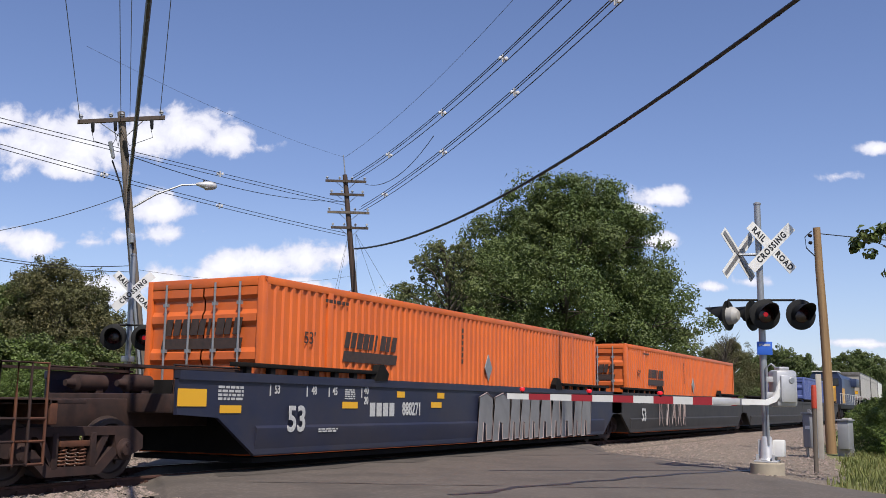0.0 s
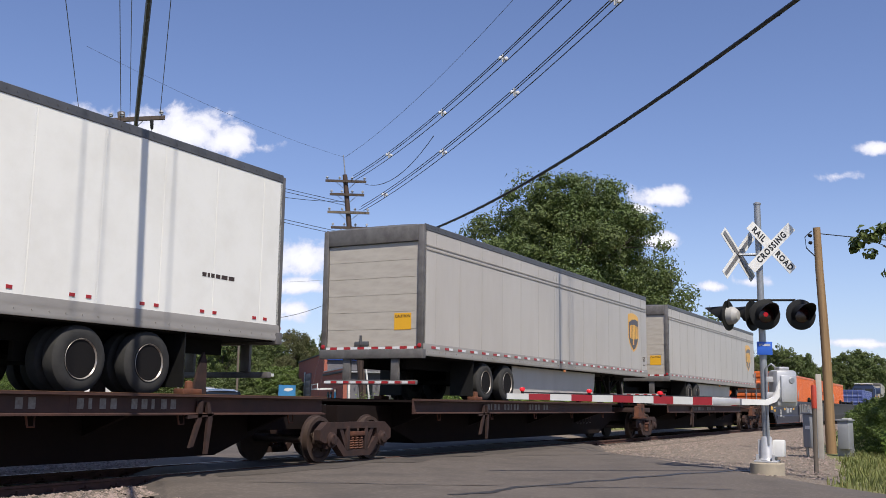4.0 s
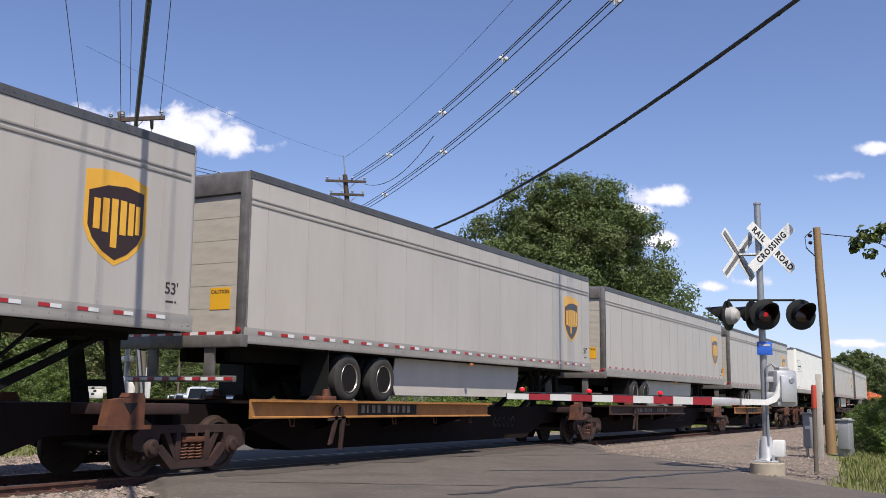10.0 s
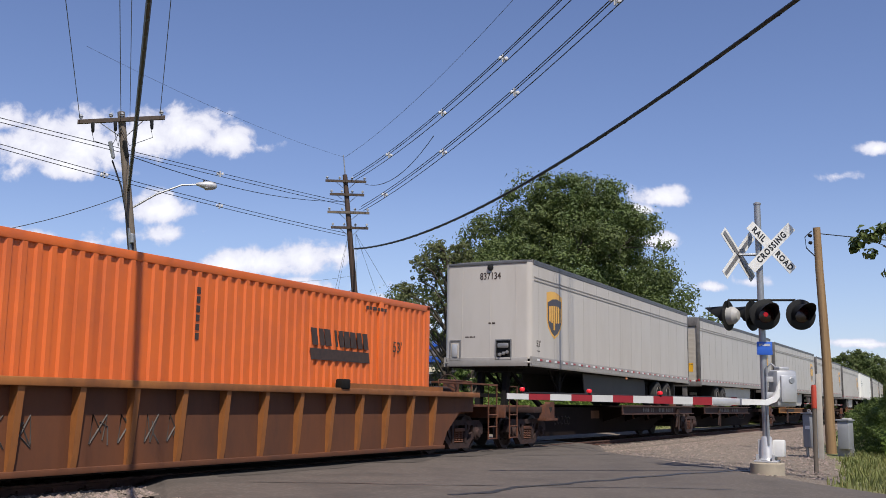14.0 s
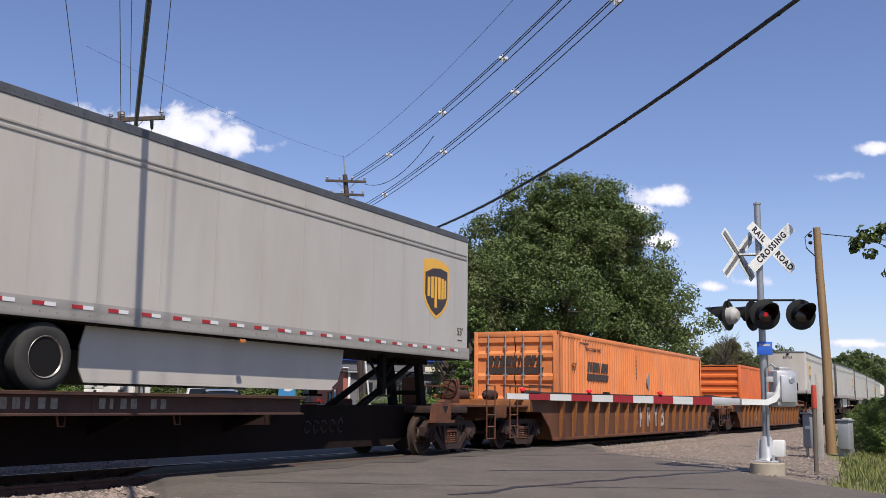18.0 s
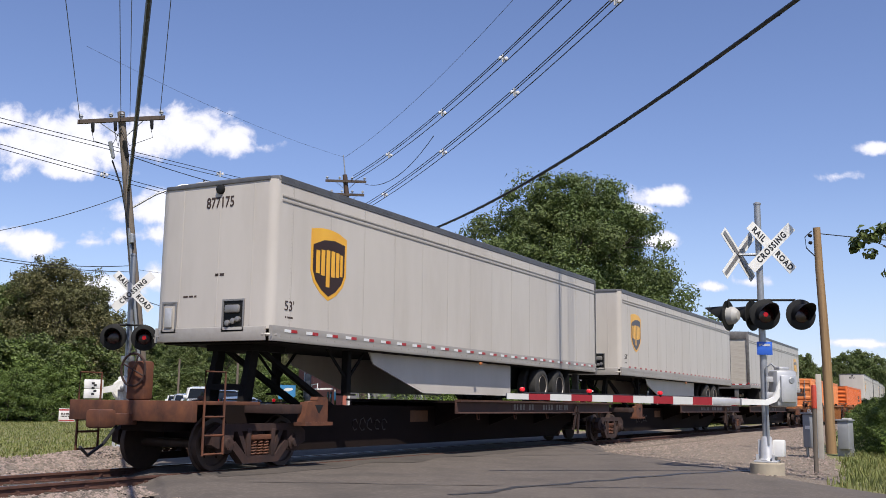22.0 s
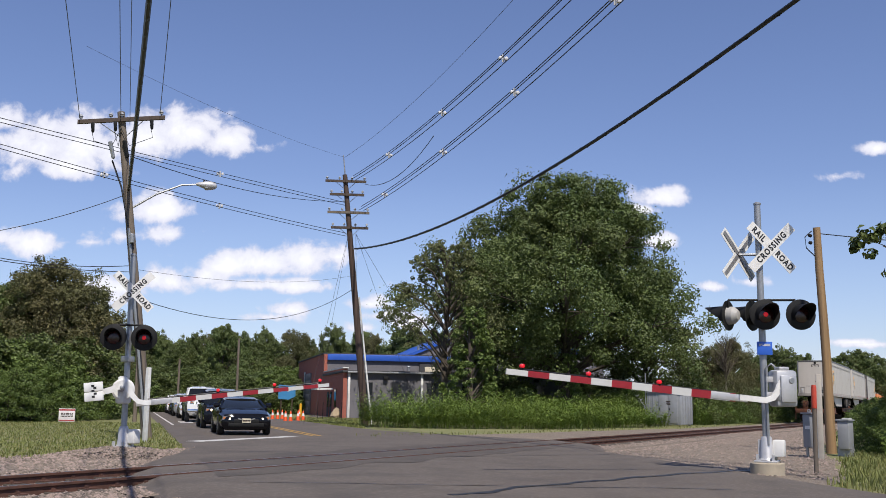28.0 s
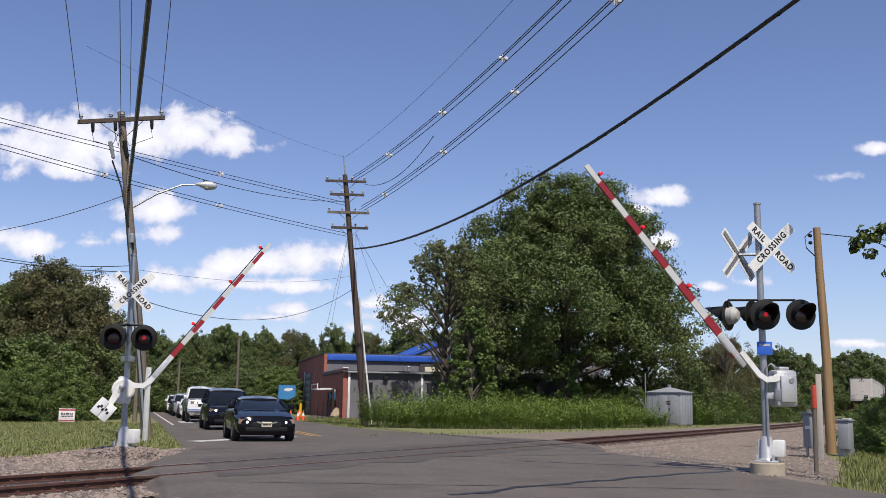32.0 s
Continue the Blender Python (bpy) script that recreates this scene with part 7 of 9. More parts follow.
def crossarm(parent, c, along, length, mat="crossarm", h=0.12, pins=3):
    """A wooden crossarm centred at c (in the pole's space) with insulators; along: its horizontal direction."""
    a = Vector((along[0], along[1], along[2] if len(along) > 2 else 0)).normalized()
    c = Vector(c)
    bm = BM()
    side = a.cross(Vector((0, 0, 1))).normalized() * 0.055
    up = Vector((0, 0, h / 2))
    vs = [bm.verts.new(c + a * s * length / 2 + side * t + up * w) for s in (-1, 1) for t in (-1, 1) for w in (-1, 1)]
    for f in ((0, 1, 3, 2), (4, 6, 7, 5), (0, 4, 5, 1), (2, 3, 7, 6), (0, 2, 6, 4), (1, 5, 7, 3)):
        bm.faces.new([vs[i] for i in f])
    arm = part("crossarm", bm, mat, parent)
    for i in range(pins):
        f = -1 + 2 * i / max(1, pins - 1)
        q = c + a * f * (length / 2 - 0.1) + up
        bm = turned(BM(), q, (0, 0, 1), [(0, 0.02), (0.06, 0.02), (0.07, 0.07), (0.11, 0.05), (0.12, 0.08), (0.16, 0.05), (0.19, 0.03)], 10)
        part("insulator", bm, "porcelain", arm)
    return arm


def brace(parent, a, b, r=0.014):
    part("brace", cyl(BM(), a, b, r, n=6), "galv", parent)


PL_B, PL_T = Vector((24.2, 11.8, -0.12)), Vector((23.2, 12.8, 10.5))
poleL = pole("utility_pole", "weathered grey wooden utility pole with crossarm and street lamp", PL_B, PL_T, 0.17, 0.12, "pole_wood", "utility poles")


def on(base, top, z):
    f = (z - base.z) / (top.z - base.z)
    return (top - base) * f


armL = Vector((1.98, -1.89, 0.43))
topL = on(PL_B, PL_T, 10.2)
crossarm(poleL, topL + Vector((-0.1, -0.1, 0)), armL, 2.75, h=0.13, pins=0)
al = armL.normalized()
for s in (-1.28, -0.35, 0.0, 1.25):
    q = topL + al * s + Vector((-0.1, -0.1, 0.06))
    bm = turned(BM(), q, (0, 0, 1), [(0, 0.02), (0.06, 0.02), (0.07, 0.07), (0.11, 0.05), (0.12, 0.08), (0.16, 0.05), (0.19, 0.03)], 10)
    part("insulator", bm, "porcelain", poleL)
for s in (-0.9, -0.2, 0.95):
    q = topL + al * s + Vector((-0.16, -0.16, -0.06))
    part("cutout", turned(BM(), q, (0.1, 0, -1), [(0, 0.03), (0.05, 0.06), (0.3, 0.05), (0.34, 0.02)], 8), "flat_black", poleL, "dark fuse cutout")
    bm = BM()
    tube(bm, [q + Vector((0, 0, -0.34)), q + Vector((0.05, 0.1, -0.6)) + al * 0.1, topL + Vector((-0.12, -0.12, -0.9)) + al * s * 0.3, topL + Vector((-0.12, -0.12, -0.3))], 0.012, 5)
    part("jumper_wire", bm, "cable", poleL)
for s in (-1, 1):
    brace(poleL, topL + al * 0.7 * s + Vector((-0.1, -0.1, -0.05)), on(PL_B, PL_T, 9.6))
for s in (-0.42, 0.02):
    q = on(PL_B, PL_T, 9.5) + al * s + Vector((-0.14, -0.14, 0))
    part("arrester", turned(BM(), q, (0.25, -0.1, -1), [(0, 0.03), (0.03, 0.07), (0.55, 0.06), (0.6, 0.02)], 8), "flat_black" if s > -0.2 else "galv", poleL)
bm = BM()
tube(bm, [on(PL_B, PL_T, 8.9) + al * -0.4, on(PL_B, PL_T, 8.0) + al * -0.18, on(PL_B, PL_T, 6.0) - Vector((0.13, 0.13, 0)), on(PL_B, PL_T, 0.3) - Vector((0.16, 0.16, 0))], 0.03, 6)
part("riser_cable", bm, "cable", poleL)
part("riser_guard", cyl(BM(), on(PL_B, PL_T, 0.2) - Vector((0.2, 0.12, 0)), on(PL_B, PL_T, 6.6) - Vector((0.17, 0.1, 0)), 0.045, n=8), "galv", poleL)
part("transformer_can", turned(BM(), on(PL_B, PL_T, 6.1) - Vector((0.2, 0.2, 0)), (0, 0, 1), [(0, 0.06), (0.02, 0.08), (0.28, 0.08), (0.32, 0.04)], 12), "galv", poleL)
# street lamp arm
lamp = thing("street_lamp", "grey cobra-head street lamp on a curved arm", "street lamp", m=Matrix.Translation(PL_B))
root = on(PL_B, PL_T, 7.25)
tip = Vector((25.15, 10.85, 8.22)) - PL_B
bm = BM()
tube(bm, [root, root.lerp(tip, 0.35) + Vector((0, 0, 0.22)), root.lerp(tip, 0.7) + Vector((0, 0, 0.26)), tip + Vector((0, 0, 0.05))], [0.035, 0.033, 0.03, 0.028], 10)
part("arm", bm, "galv", lamp)
bm = BM()
dirl = Vector((tip.x - root.x, tip.y - root.y, 0)).normalized()
turned(bm, tip - dirl * 0.25 + Vector((0, 0, 0.04)), dirl + Vector((0, 0, -0.05)), [(0, 0.035), (0.1, 0.07), (0.3, 0.13), (0.5, 0.15), (0.65, 0.1), (0.7, 0.03)], 16)
head = part("lamp_head", bm, "alu", lamp)
part("lamp_lens", turned(BM(), tip + dirl * 0.12 + Vector((0, 0, -0.03)), (0, 0, -1), [(0, 0.12), (0.06, 0.11), (0.11, 0.05)], 14), "porcelain", head)
part("photocell", turned(BM(), tip + dirl * 0.02 + Vector((0, 0, 0.12)), (0, 0, 1), [(0, 0.035), (0.06, 0.035), (0.07, 0.02)], 10), "flat_black", head)
guard = thing("guy_guard", "white painted steel guard post by the pole", "guard post", m=pose(22.0, 9.75, -0.1, 0, 0, 0))
part("guard_tube", box(BM(), (-0.06, -0.06, 0), (0.06, 0.06, 2.15), 0.02), "white", guard)

P2_B, P2_T = Vector((46.2, 17.6, -0.15)), Vector((45.3, 18.75, 13.6))
pole2 = pole("utility_pole", "tall dark wooden utility pole with four crossarms", P2_B, P2_T, 0.21, 0.13, "pole_dark", "utility poles")
arm2 = Vector((1.2, -1.8, 0))
for z, w, mat in ((13.2, 2.25, "crossarm"), (12.45, 1.9, "crossarm"), (11.45, 2.3, "pole_wood"), (10.6, 2.05, "crossarm")):
    c = on(P2_B, P2_T, z)
    crossarm(pole2, c + Vector((-0.12, -0.1, 0)), arm2, w, mat, 0.13, 4)
    for s in (-1, 1):
        brace(pole2, c + arm2.normalized() * 0.6 * s + Vector((-0.12, -0.1, 0.0)), on(P2_B, P2_T, z - 0.5))
part("top_pin", cyl(BM(), on(P2_B, P2_T, 13.5), on(P2_B, P2_T, 14.7), 0.04, 0.03), "galv", pole2)
part("conduit", cyl(BM(), Vector((0.2, -0.28, 0.1)), on(P2_B, P2_T, 6.8) + Vector((0.16, -0.16, 0)), 0.05, n=8), "white", pole2, "white conduit up the pole")
poleR = pole("utility_pole", "short tan wooden pole with a service wire", (29.32, -8.06, -0.2), (29.26, -7.94, 6.11), 0.14, 0.1, "pole_tan", "utility poles")
bm = BM()
for z in (5.75, 5.55):
    turned(bm, (-0.27, 0.25, z + 0.3), (-1, 0.4, 0), [(0, 0.02), (0.04, 0.05), (0.1, 0.05), (0.12, 0.02)], 8)
tube(bm, [(-0.2, 0.25, 6.2), (-0.45, 0.4, 6.0), (-0.4, 0.38, 5.7), (-0.2, 0.2, 5.5)], 0.015, 6)
part("wire_bracket", bm, "flat_black", poleR)

WIRES = thing("overhead_wires", "overhead power and telephone wires between the poles", "overhead wires")


def span(a, b, sag, r, mat="wire", n=28, name="wire", spacers=0, twist=0.0, f1=1.0):
    a, b = Vector(a), Vector(b)
    bm = BM()
    pts = []
    for i in range(n + 1):
        f = f1 * i / n
        p = a.lerp(b, f) - Vector((0, 0, 4 * sag * f * (1 - f)))
        pts.append(p)
    tube(bm, pts, r, 6)
    ob = part(name, bm, mat, WIRES)
    if twist:
        bm = BM()
        q = []
        m = 260
        for i in range(m + 1):
            f = f1 * i / m
            p = a.lerp(b, f) - Vector((0, 0, 4 * sag * f * (1 - f)))
            ang = i * 1.3
            q.append(p + Vector((math.cos(ang), math.cos(ang) * 0.3, math.sin(ang))) * twist)
        tube(bm, q, r * 0.35, 4)
        part("lashing_wire", bm, mat, ob)
    return ob


def spacer(at, size=0.15):
    bm = BM()
    at = Vector(at)
    for s in (-1, 1):
        turned(bm, at + Vector((0.5 * s * size, -0.5 * s * size, 0)), (SQ, SQ, 0), [(-0.06, 0.03), (-0.05, 0.06), (0.05, 0.06), (0.06, 0.03)], 8)
    box(bm, (at.x - 0.03, at.y - 0.03, at.z - size * 0.9), (at.x + 0.03, at.y + 0.03, at.z + size * 0.9))
    part("spacer", bm, "spacer", WIRES, "white bundle spacer")


def bundle(a, b, sag, spread, marks, n=3):
    """Spaced cables with white spacers; marks: where along the span the spacers sit."""
    a, b = Vector(a), Vector(b)
    for k in range(n):
        ang = 2.09 * k + 1.57
        o = Vector((SQ * math.cos(ang), -SQ * math.cos(ang), math.sin(ang))) * spread
        span(a + o, b + o, sag, 0.016, "cable", 30)
    for f in marks:
        spacer(a.lerp(b, f) - Vector((0, 0, 4 * sag * f * (1 - f))))


bundle((45.55, 18.38, 13.4), (6.3, -22.0, 15.5), 1.68, 0.15, (0.14, 0.29, 0.41))
bundle((45.83, 17.97, 11.7), (6.8, -22.6, 15.35), 1.57, 0.15, (0.09, 0.26, 0.4, 0.53))
span((45.9, 17.8, 13.1), (37.0, 8.6, 12.6), 0.75, 0.016, "cable")
span((45.6, 18.2, 9.45), (6.0, -22.3, 11.4), 2.36, 0.045, "cable", 40, "telephone_cable", twist=0.05)
span((45.3, 18.8, 14.6), (6.0, -22.0, 17.8), 2.1, 0.008)
END = Vector((23.2, 12.8, 0)) - Vector((0.7009, 0.7076, 0)) * 42
for s, z0, z1, r, mat in ((-1.28, 10.15, 13.93, 0.011, "wire"), (0.0, 10.35, 14.13, 0.011, "wire"), (1.25, 10.55, 14.33, 0.011, "wire"), (0.3, 10.1, 13.9, 0.009, "wire")):
    a = Vector((23.2, 12.8, 0)) + al * s
    b = END + Vector((al.x, al.y, 0)) * s
    span((a.x, a.y, z0), (b.x, b.y, z1), 0.12, r, mat, 24)
span((23.45, 12.5, 7.9), (-5.2, -17.6, 8.6), 0.7, 0.05, "cable", 30, "telephone_cable", twist=0.055)
for dz in (0.0, -0.16):
    span((45.3, 18.7, 12.03 + dz), (2, 18.5, 10.4 + dz), 0.2, 0.014, "cable")
    span((45.4, 18.6, 10.31 + dz), (2, 18.5, 10.79 + dz), 0.52, 0.014, "cable")
for p in ((34.9, 18.65, 11.45), (34.9, 18.6, 9.95), (28.0, 18.6, 9.95)):
    spacer(p)
span((23.3, 12.7, 9.1), (45.3, 18.7, 12.1), 0.45, 0.014, "cable")
span((23.7, 12.3, 4.4), (45.7, 18.2, 7.3), 1.2, 0.012, "cable")
span((23.7, 12.3, 5.3), (45.7, 18.2, 8.0), 0.4, 0.006)
span((23.4, 12.6, 7.72), (5, 16, 5.9), 2.0, 0.012, "cable")
span((23.6, 12.4, 5.4), (5, 16, 10.7), 2.1, 0.012, "cable")
span((23.6, 12.4, 5.2), (5, 16, 8.9), 1.4, 0.012, "cable")
span((22.3, 13.6, 12.6), (45.3, 18.8, 14.6), 0.3, 0.005)
span((29.24, -7.9, 5.95), (46, -26, 7.0), 0.5, 0.014, "cable")
for dx, dy in ((10, 6), (8, -3), (13, 3)):
    span((45.7, 18.2, 10.3), (45.7 + dx, 18.2 + dy, 0.0), 0.02, 0.009)
for k in (0.0, 0.35):
    span((45.5, 18.5, 10.5), (44.2 - k, 19.6 + k, 0.0), 0.0, 0.008)


# ---- trees, weeds and grass ----
def leaf_cloud(bm_verts, bm_faces, c, r, n, size, rnd, squash=0.8):
    """A tuft of n leaves on the outside of an uneven ball round c; they face outwards and up."""
    if n < 1:
        return
    g = np.random.default_rng(rnd.randrange(1 << 30))

    def unit(v):
        return v / np.maximum(np.linalg.norm(v, axis=1, keepdims=True), 1e-6)
    d = g.normal(size=(n, 3))
    d[:, 2] = np.maximum(d[:, 2], -1.2 + 0.4 * g.random(n))
    d = unit(d)
    reach = np.where(g.random(n) < 0.86, g.uniform(0.55, 1.0, n), g.uniform(1.0, 1.5, n))[:, None]
    p = np.array(c)[None, :] + d * reach * r * np.array((1.0, 1.0, squash))
    s = (size * g.uniform(0.6, 1.3, n))[:, None]
    nrm = unit(d + np.column_stack((g.uniform(-1, 1, n), g.uniform(-1, 1, n), g.uniform(-0.3, 1.1, n))) * 0.55)
    u = unit(np.cross(nrm, g.uniform(-1, 1, (n, 3))))
    w = np.cross(nrm, u)
    bend = nrm * s * 0.22
    quad = np.stack((p - u * s * 0.9, p - w * s * 0.62 + bend, p + u * s * 0.95 - bend, p + w * s * 0.66 + bend * 0.6), axis=1)
    k = len(bm_verts)
    bm_verts += quad.reshape(-1, 3).tolist()
    bm_faces += [(k + 4 * i, k + 4 * i + 1, k + 4 * i + 2, k + 4 * i + 3) for i in range(n)]


def raw_mesh(name, verts, faces, mat):
    me = bpy.data.meshes.new(name)
    me.from_pydata(verts, [], faces)
    me.materials.append(M[mat])
    return me


def tree_meshes(seed, height, spread, lobes, leaves, size, leaf, trunk_r=0.3, crown_from=0.3, bushy=0.75, tuft=0.3):
    """Trunk with limbs, and a crown of leaf sprays gathered in uneven clumps at the limbs' ends. Returns two meshes."""
    rnd = random.Random(seed)
    bm = BM()
    top = Vector((rnd.uniform(-0.05, 0.05) * height, rnd.uniform(-0.05, 0.05) * height, height * 0.86))
    trunk = [Vector((0, 0, -0.2)), Vector((0.03 * height * rnd.uniform(-1, 1), 0.03 * height * rnd.uniform(-1, 1), height * 0.3)), top * 0.65, top]
    tube(bm, trunk, [trunk_r, trunk_r * 0.75, trunk_r * 0.4, trunk_r * 0.1], 8)
    vs, fs = [], []
    for i in range(lobes):
        f = crown_from + (1 - crown_from) * ((i + 0.5) / lobes) ** 0.9
        ang = i * 2.399 + rnd.uniform(-0.5, 0.5)
        # crown outline: widest at two fifths of its height
        g = (f - crown_from) / (1 - crown_from)
        wide = spread * (0.55 + 0.5 * math.sin(math.pi * min(1, g * 0.9 + 0.12))) * (1 - 0.55 * g ** 2.2) * rnd.uniform(0.45, 1.0)
        c = Vector((math.cos(ang) * wide, math.sin(ang) * wide, height * f * 0.93))
        r = spread * rnd.uniform(0.22, 0.36) * bushy * (1.15 - 0.45 * g)
        root = Vector((0, 0, max(0.15 * height, c.z - 0.5 * wide - 0.08 * height)))
        root = root + (top - root) * 0.02
        mid = root.lerp(c, 0.55) + Vector((0, 0, 0.04 * height))
        tube(bm, [root, mid, c], [trunk_r * 0.32, trunk_r * 0.2, trunk_r * 0.05], 5)
        tufts = 13
        n = int(leaves / lobes / tufts * rnd.uniform(0.8, 1.25))
        for k in range(tufts):
            d = Vector((rnd.gauss(0, 1), rnd.gauss(0, 1), rnd.gauss(0.15, 0.8))).normalized() * rnd.uniform(0.45, 1.0) ** 0.6
            q = c + Vector((d.x, d.y, d.z * 0.8)) * r * 1.05
            leaf_cloud(vs, fs, q, r * tuft * rnd.uniform(0.65, 1.35), n, size, rnd)
            if k % 4 == 0:
                tube(bm, [mid.lerp(c, 0.6), q], [trunk_r * 0.07, trunk_r * 0.025], 4)
    return mesh_of("trunk", bm, "bark"), raw_mesh("crown", vs, fs, leaf)


def tree(name, label, meshes, m, group=""):
    t = thing(name, label, "tree", group, m)
    part("trunk", meshes[0], "bark", t)
    part("crown", meshes[1], "leaf", t, "leafy crown")
    return t


def placed(x, y, s=1.0, rz=0.0, sz=None):
    return Matrix.Translation((x, y, land(x, y) - 0.05)) @ Matrix.Rotation(rz, 4, "Z") @ Matrix.Diagonal((s, s, sz or s, 1))


def spot(u, dist):
    """A place in the plan by its bearing (in 1/1794ths to the right of the view) and its distance from the camera's stand."""
    az = HEAD + math.atan((u - 784) / 1794)
    return EYE.x + dist * math.sin(az), EYE.y + dist * math.cos(az)


def high(v, dist):
    """The height at that distance over a level sight line."""
    return EYE.z + (714 - v) / 1794 * dist


# the large oak-like tree behind the weeds, with its neighbours
big = tree_meshes(11, 18.0, 9.6, 74, 180000, 0.108, "leaf", 0.5, 0.25, 1.04, 0.34)
tree("broadleaf_tree", "large dense green broadleaf tree beside the workshop", big, placed(*spot(1000, 72), 1.0, 0.0, 0.96))
open_mesh = tree_meshes(20, 14.0, 5.4, 46, 24000, 0.085, "leaf_olive", 0.32, 0.42, 0.66, 0.24)
mid = tree_meshes(12, 14.0, 5.6, 40, 46000, 0.09, "leaf_olive", 0.32, 0.16, 0.84)
tree("broadleaf_tree", "olive green open-crowned tree beside the larger one", open_mesh, placed(*spot(795, 66), 0.85, 0.4, 0.9))
tree("broadleaf_tree", "olive green open-crowned tree beside the larger one", mid, placed(*spot(1150, 78), 0.82, 2.4, 0.84))
tree("broadleaf_tree", "olive green open-crowned tree beside the larger one", mid, placed(*spot(880, 76), 0.8, 4.4, 1.0))
ivy = tree_meshes(13, 9.0, 2.2, 30, 14000, 0.13, "leaf_light", 0.3, 0.03, 1.0)
tree("ivy_covered_trunk", "dark trunk covered in bright green climbing leaves", ivy, placed(*spot(838, 62), 0.85))
tree("ivy_covered_trunk", "dark trunk covered in bright green climbing leaves", ivy, placed(*spot(1010, 68), 0.55, 1.0))
# trees behind the track further on
rust = tree_meshes(14, 9.0, 4.2, 36, 50000, 0.07, "leaf_rust", 0.2, 0.06, 1.08, 0.42)
dark = tree_meshes(15, 12.0, 5.0, 36, 30000, 0.15, "leaf_dark", 0.3, 0.08, 1.05, 0.4)
light = tree_meshes(16, 12.0, 5.0, 34, 30000, 0.15, "leaf", 0.25, 0.08, 1.05, 0.4)
bush = tree_meshes(17, 4.0, 2.6, 22, 17000, 0.066, "leaf_light", 0.1, 0.04, 1.1, 0.42)
shade = tree_meshes(18, 4.6, 3.0, 22, 17000, 0.08, "leaf_dark", 0.1, 0.02, 1.15, 0.42)
TREES = "trees behind the railway"
KINDS = {"rust": (rust, "small tree with rust-tinged autumn leaves", 8.6), "dark": (dark, "dark green tree in the wood edge", 11.6), "light": (light, "mid green tree in the wood edge", 11.6),
         "bush": (bush, "bright green bush beside the track", 4.0), "shade": (shade, "dark green shrub under the trees", 4.6)}
rnd = random.Random(77)


def grow(kind, u, dist, v, wide=1.0):
    """A tree by bearing and distance, as tall as to reach the sight line v."""
    me, label, h = KINDS[kind]
    x, y = spot(u, dist)
    s = (high(v, dist) + 0.15) / h * (0.98 if dist > 100 else 0.9 if dist > 60 else 0.94)
    tree("bush" if kind in ("bush", "shade") else "broadleaf_tree", label, me, placed(x, y, s * wide, rnd.uniform(0, 6.28), s), TREES)


# behind the track, to the right of the large tree
for kind, u, dist, v, w in (("rust", 1262, 82, 600, 0.9), ("rust", 1300, 88, 585, 0.8), ("light", 1335, 100, 622, 0.9), ("dark", 1390, 108, 612, 0.9), ("light", 1425, 118, 625, 0.9), ("rust", 1240, 86, 630, 1.0),
                            ("dark", 1360, 116, 620, 1.0), ("light", 1300, 104, 620, 1.0), ("dark", 1450, 150, 645, 1.0), ("light", 1475, 170, 660, 1.0),
                            ("dark", 1500, 190, 622, 1.0), ("light", 1530, 200, 618, 1.0), ("dark", 1560, 205, 625, 1.0), ("dark", 1590, 190, 640, 1.0), ("dark", 1480, 210, 640, 1.2),
                            ("shade", 1255, 76, 678, 1.2), ("bush", 1290, 80, 682, 1.2), ("shade", 1330, 84, 680, 1.2), ("bush", 1370, 92, 684, 1.2), ("shade", 1400, 98, 680, 1.2), ("bush", 1430, 112, 690, 1.2),
                            ("shade", 1230, 72, 660, 1.0), ("bush", 1120, 70, 672, 1.0), ("shade", 1060, 74, 655, 1.2), ("shade", 930, 74, 668, 1.0), ("bush", 960, 70, 690, 1.2), ("shade", 1190, 74, 660, 1.1)):
    grow(kind, u, dist, v, w)
# wood edge far behind the road and the workshop
for i in range(34):
    u = 225 + i * 17.5
    v = 604 + 12 * math.sin(i * 1.7) + rnd.uniform(-9, 9)
    if 630 < u < 760:
        v -= 6
    grow(rnd.choice(("dark", "light", "dark", "rust")), u, rnd.uniform(122, 150), v + rnd.uniform(-14, 14), rnd.uniform(0.55, 0.85))
for i in range(20):
    grow(rnd.choice(("shade", "shade", "bush")), 230 + i * 15, rnd.uniform(105, 118), rnd.uniform(650, 675), 1.5)
grow("light", 722, 118, 582, 1.0)
grow("light", 395, 118, 584, 0.8)
# wood edge on the far side of the road, to the left
for kind, u, dist, v, w in (("rust", 95, 52, 462, 1.0), ("dark", 60, 56, 492, 1.0), ("light", 10, 54, 505, 1.0), ("rust", 130, 55, 500, 0.9), ("dark", -50, 55, 500, 1.0), ("light", -100, 52, 520, 1.2),
                            ("dark", 45, 60, 520, 1.1), ("shade", 170, 58, 610, 1.0), ("shade", 130, 50, 600, 1.2), ("bush", 90, 48, 612, 1.2), ("shade", 40, 47, 598, 1.2), ("bush", 0, 46, 605, 1.3),
                            ("shade", -40, 46, 600, 1.3), ("bush", 150, 52, 640, 1.0), ("shade", 185, 66, 640, 1.0), ("light", 215, 84, 640, 0.9), ("shade", 245, 92, 640, 1.2), ("bush", 60, 44, 650, 1.3),
                            ("bush", 20, 43, 660, 1.2), ("bush", 120, 46, 665, 1.2), ("shade", 200, 76, 655, 1.2)):
    grow(kind, u, dist * 1.36, v, w)
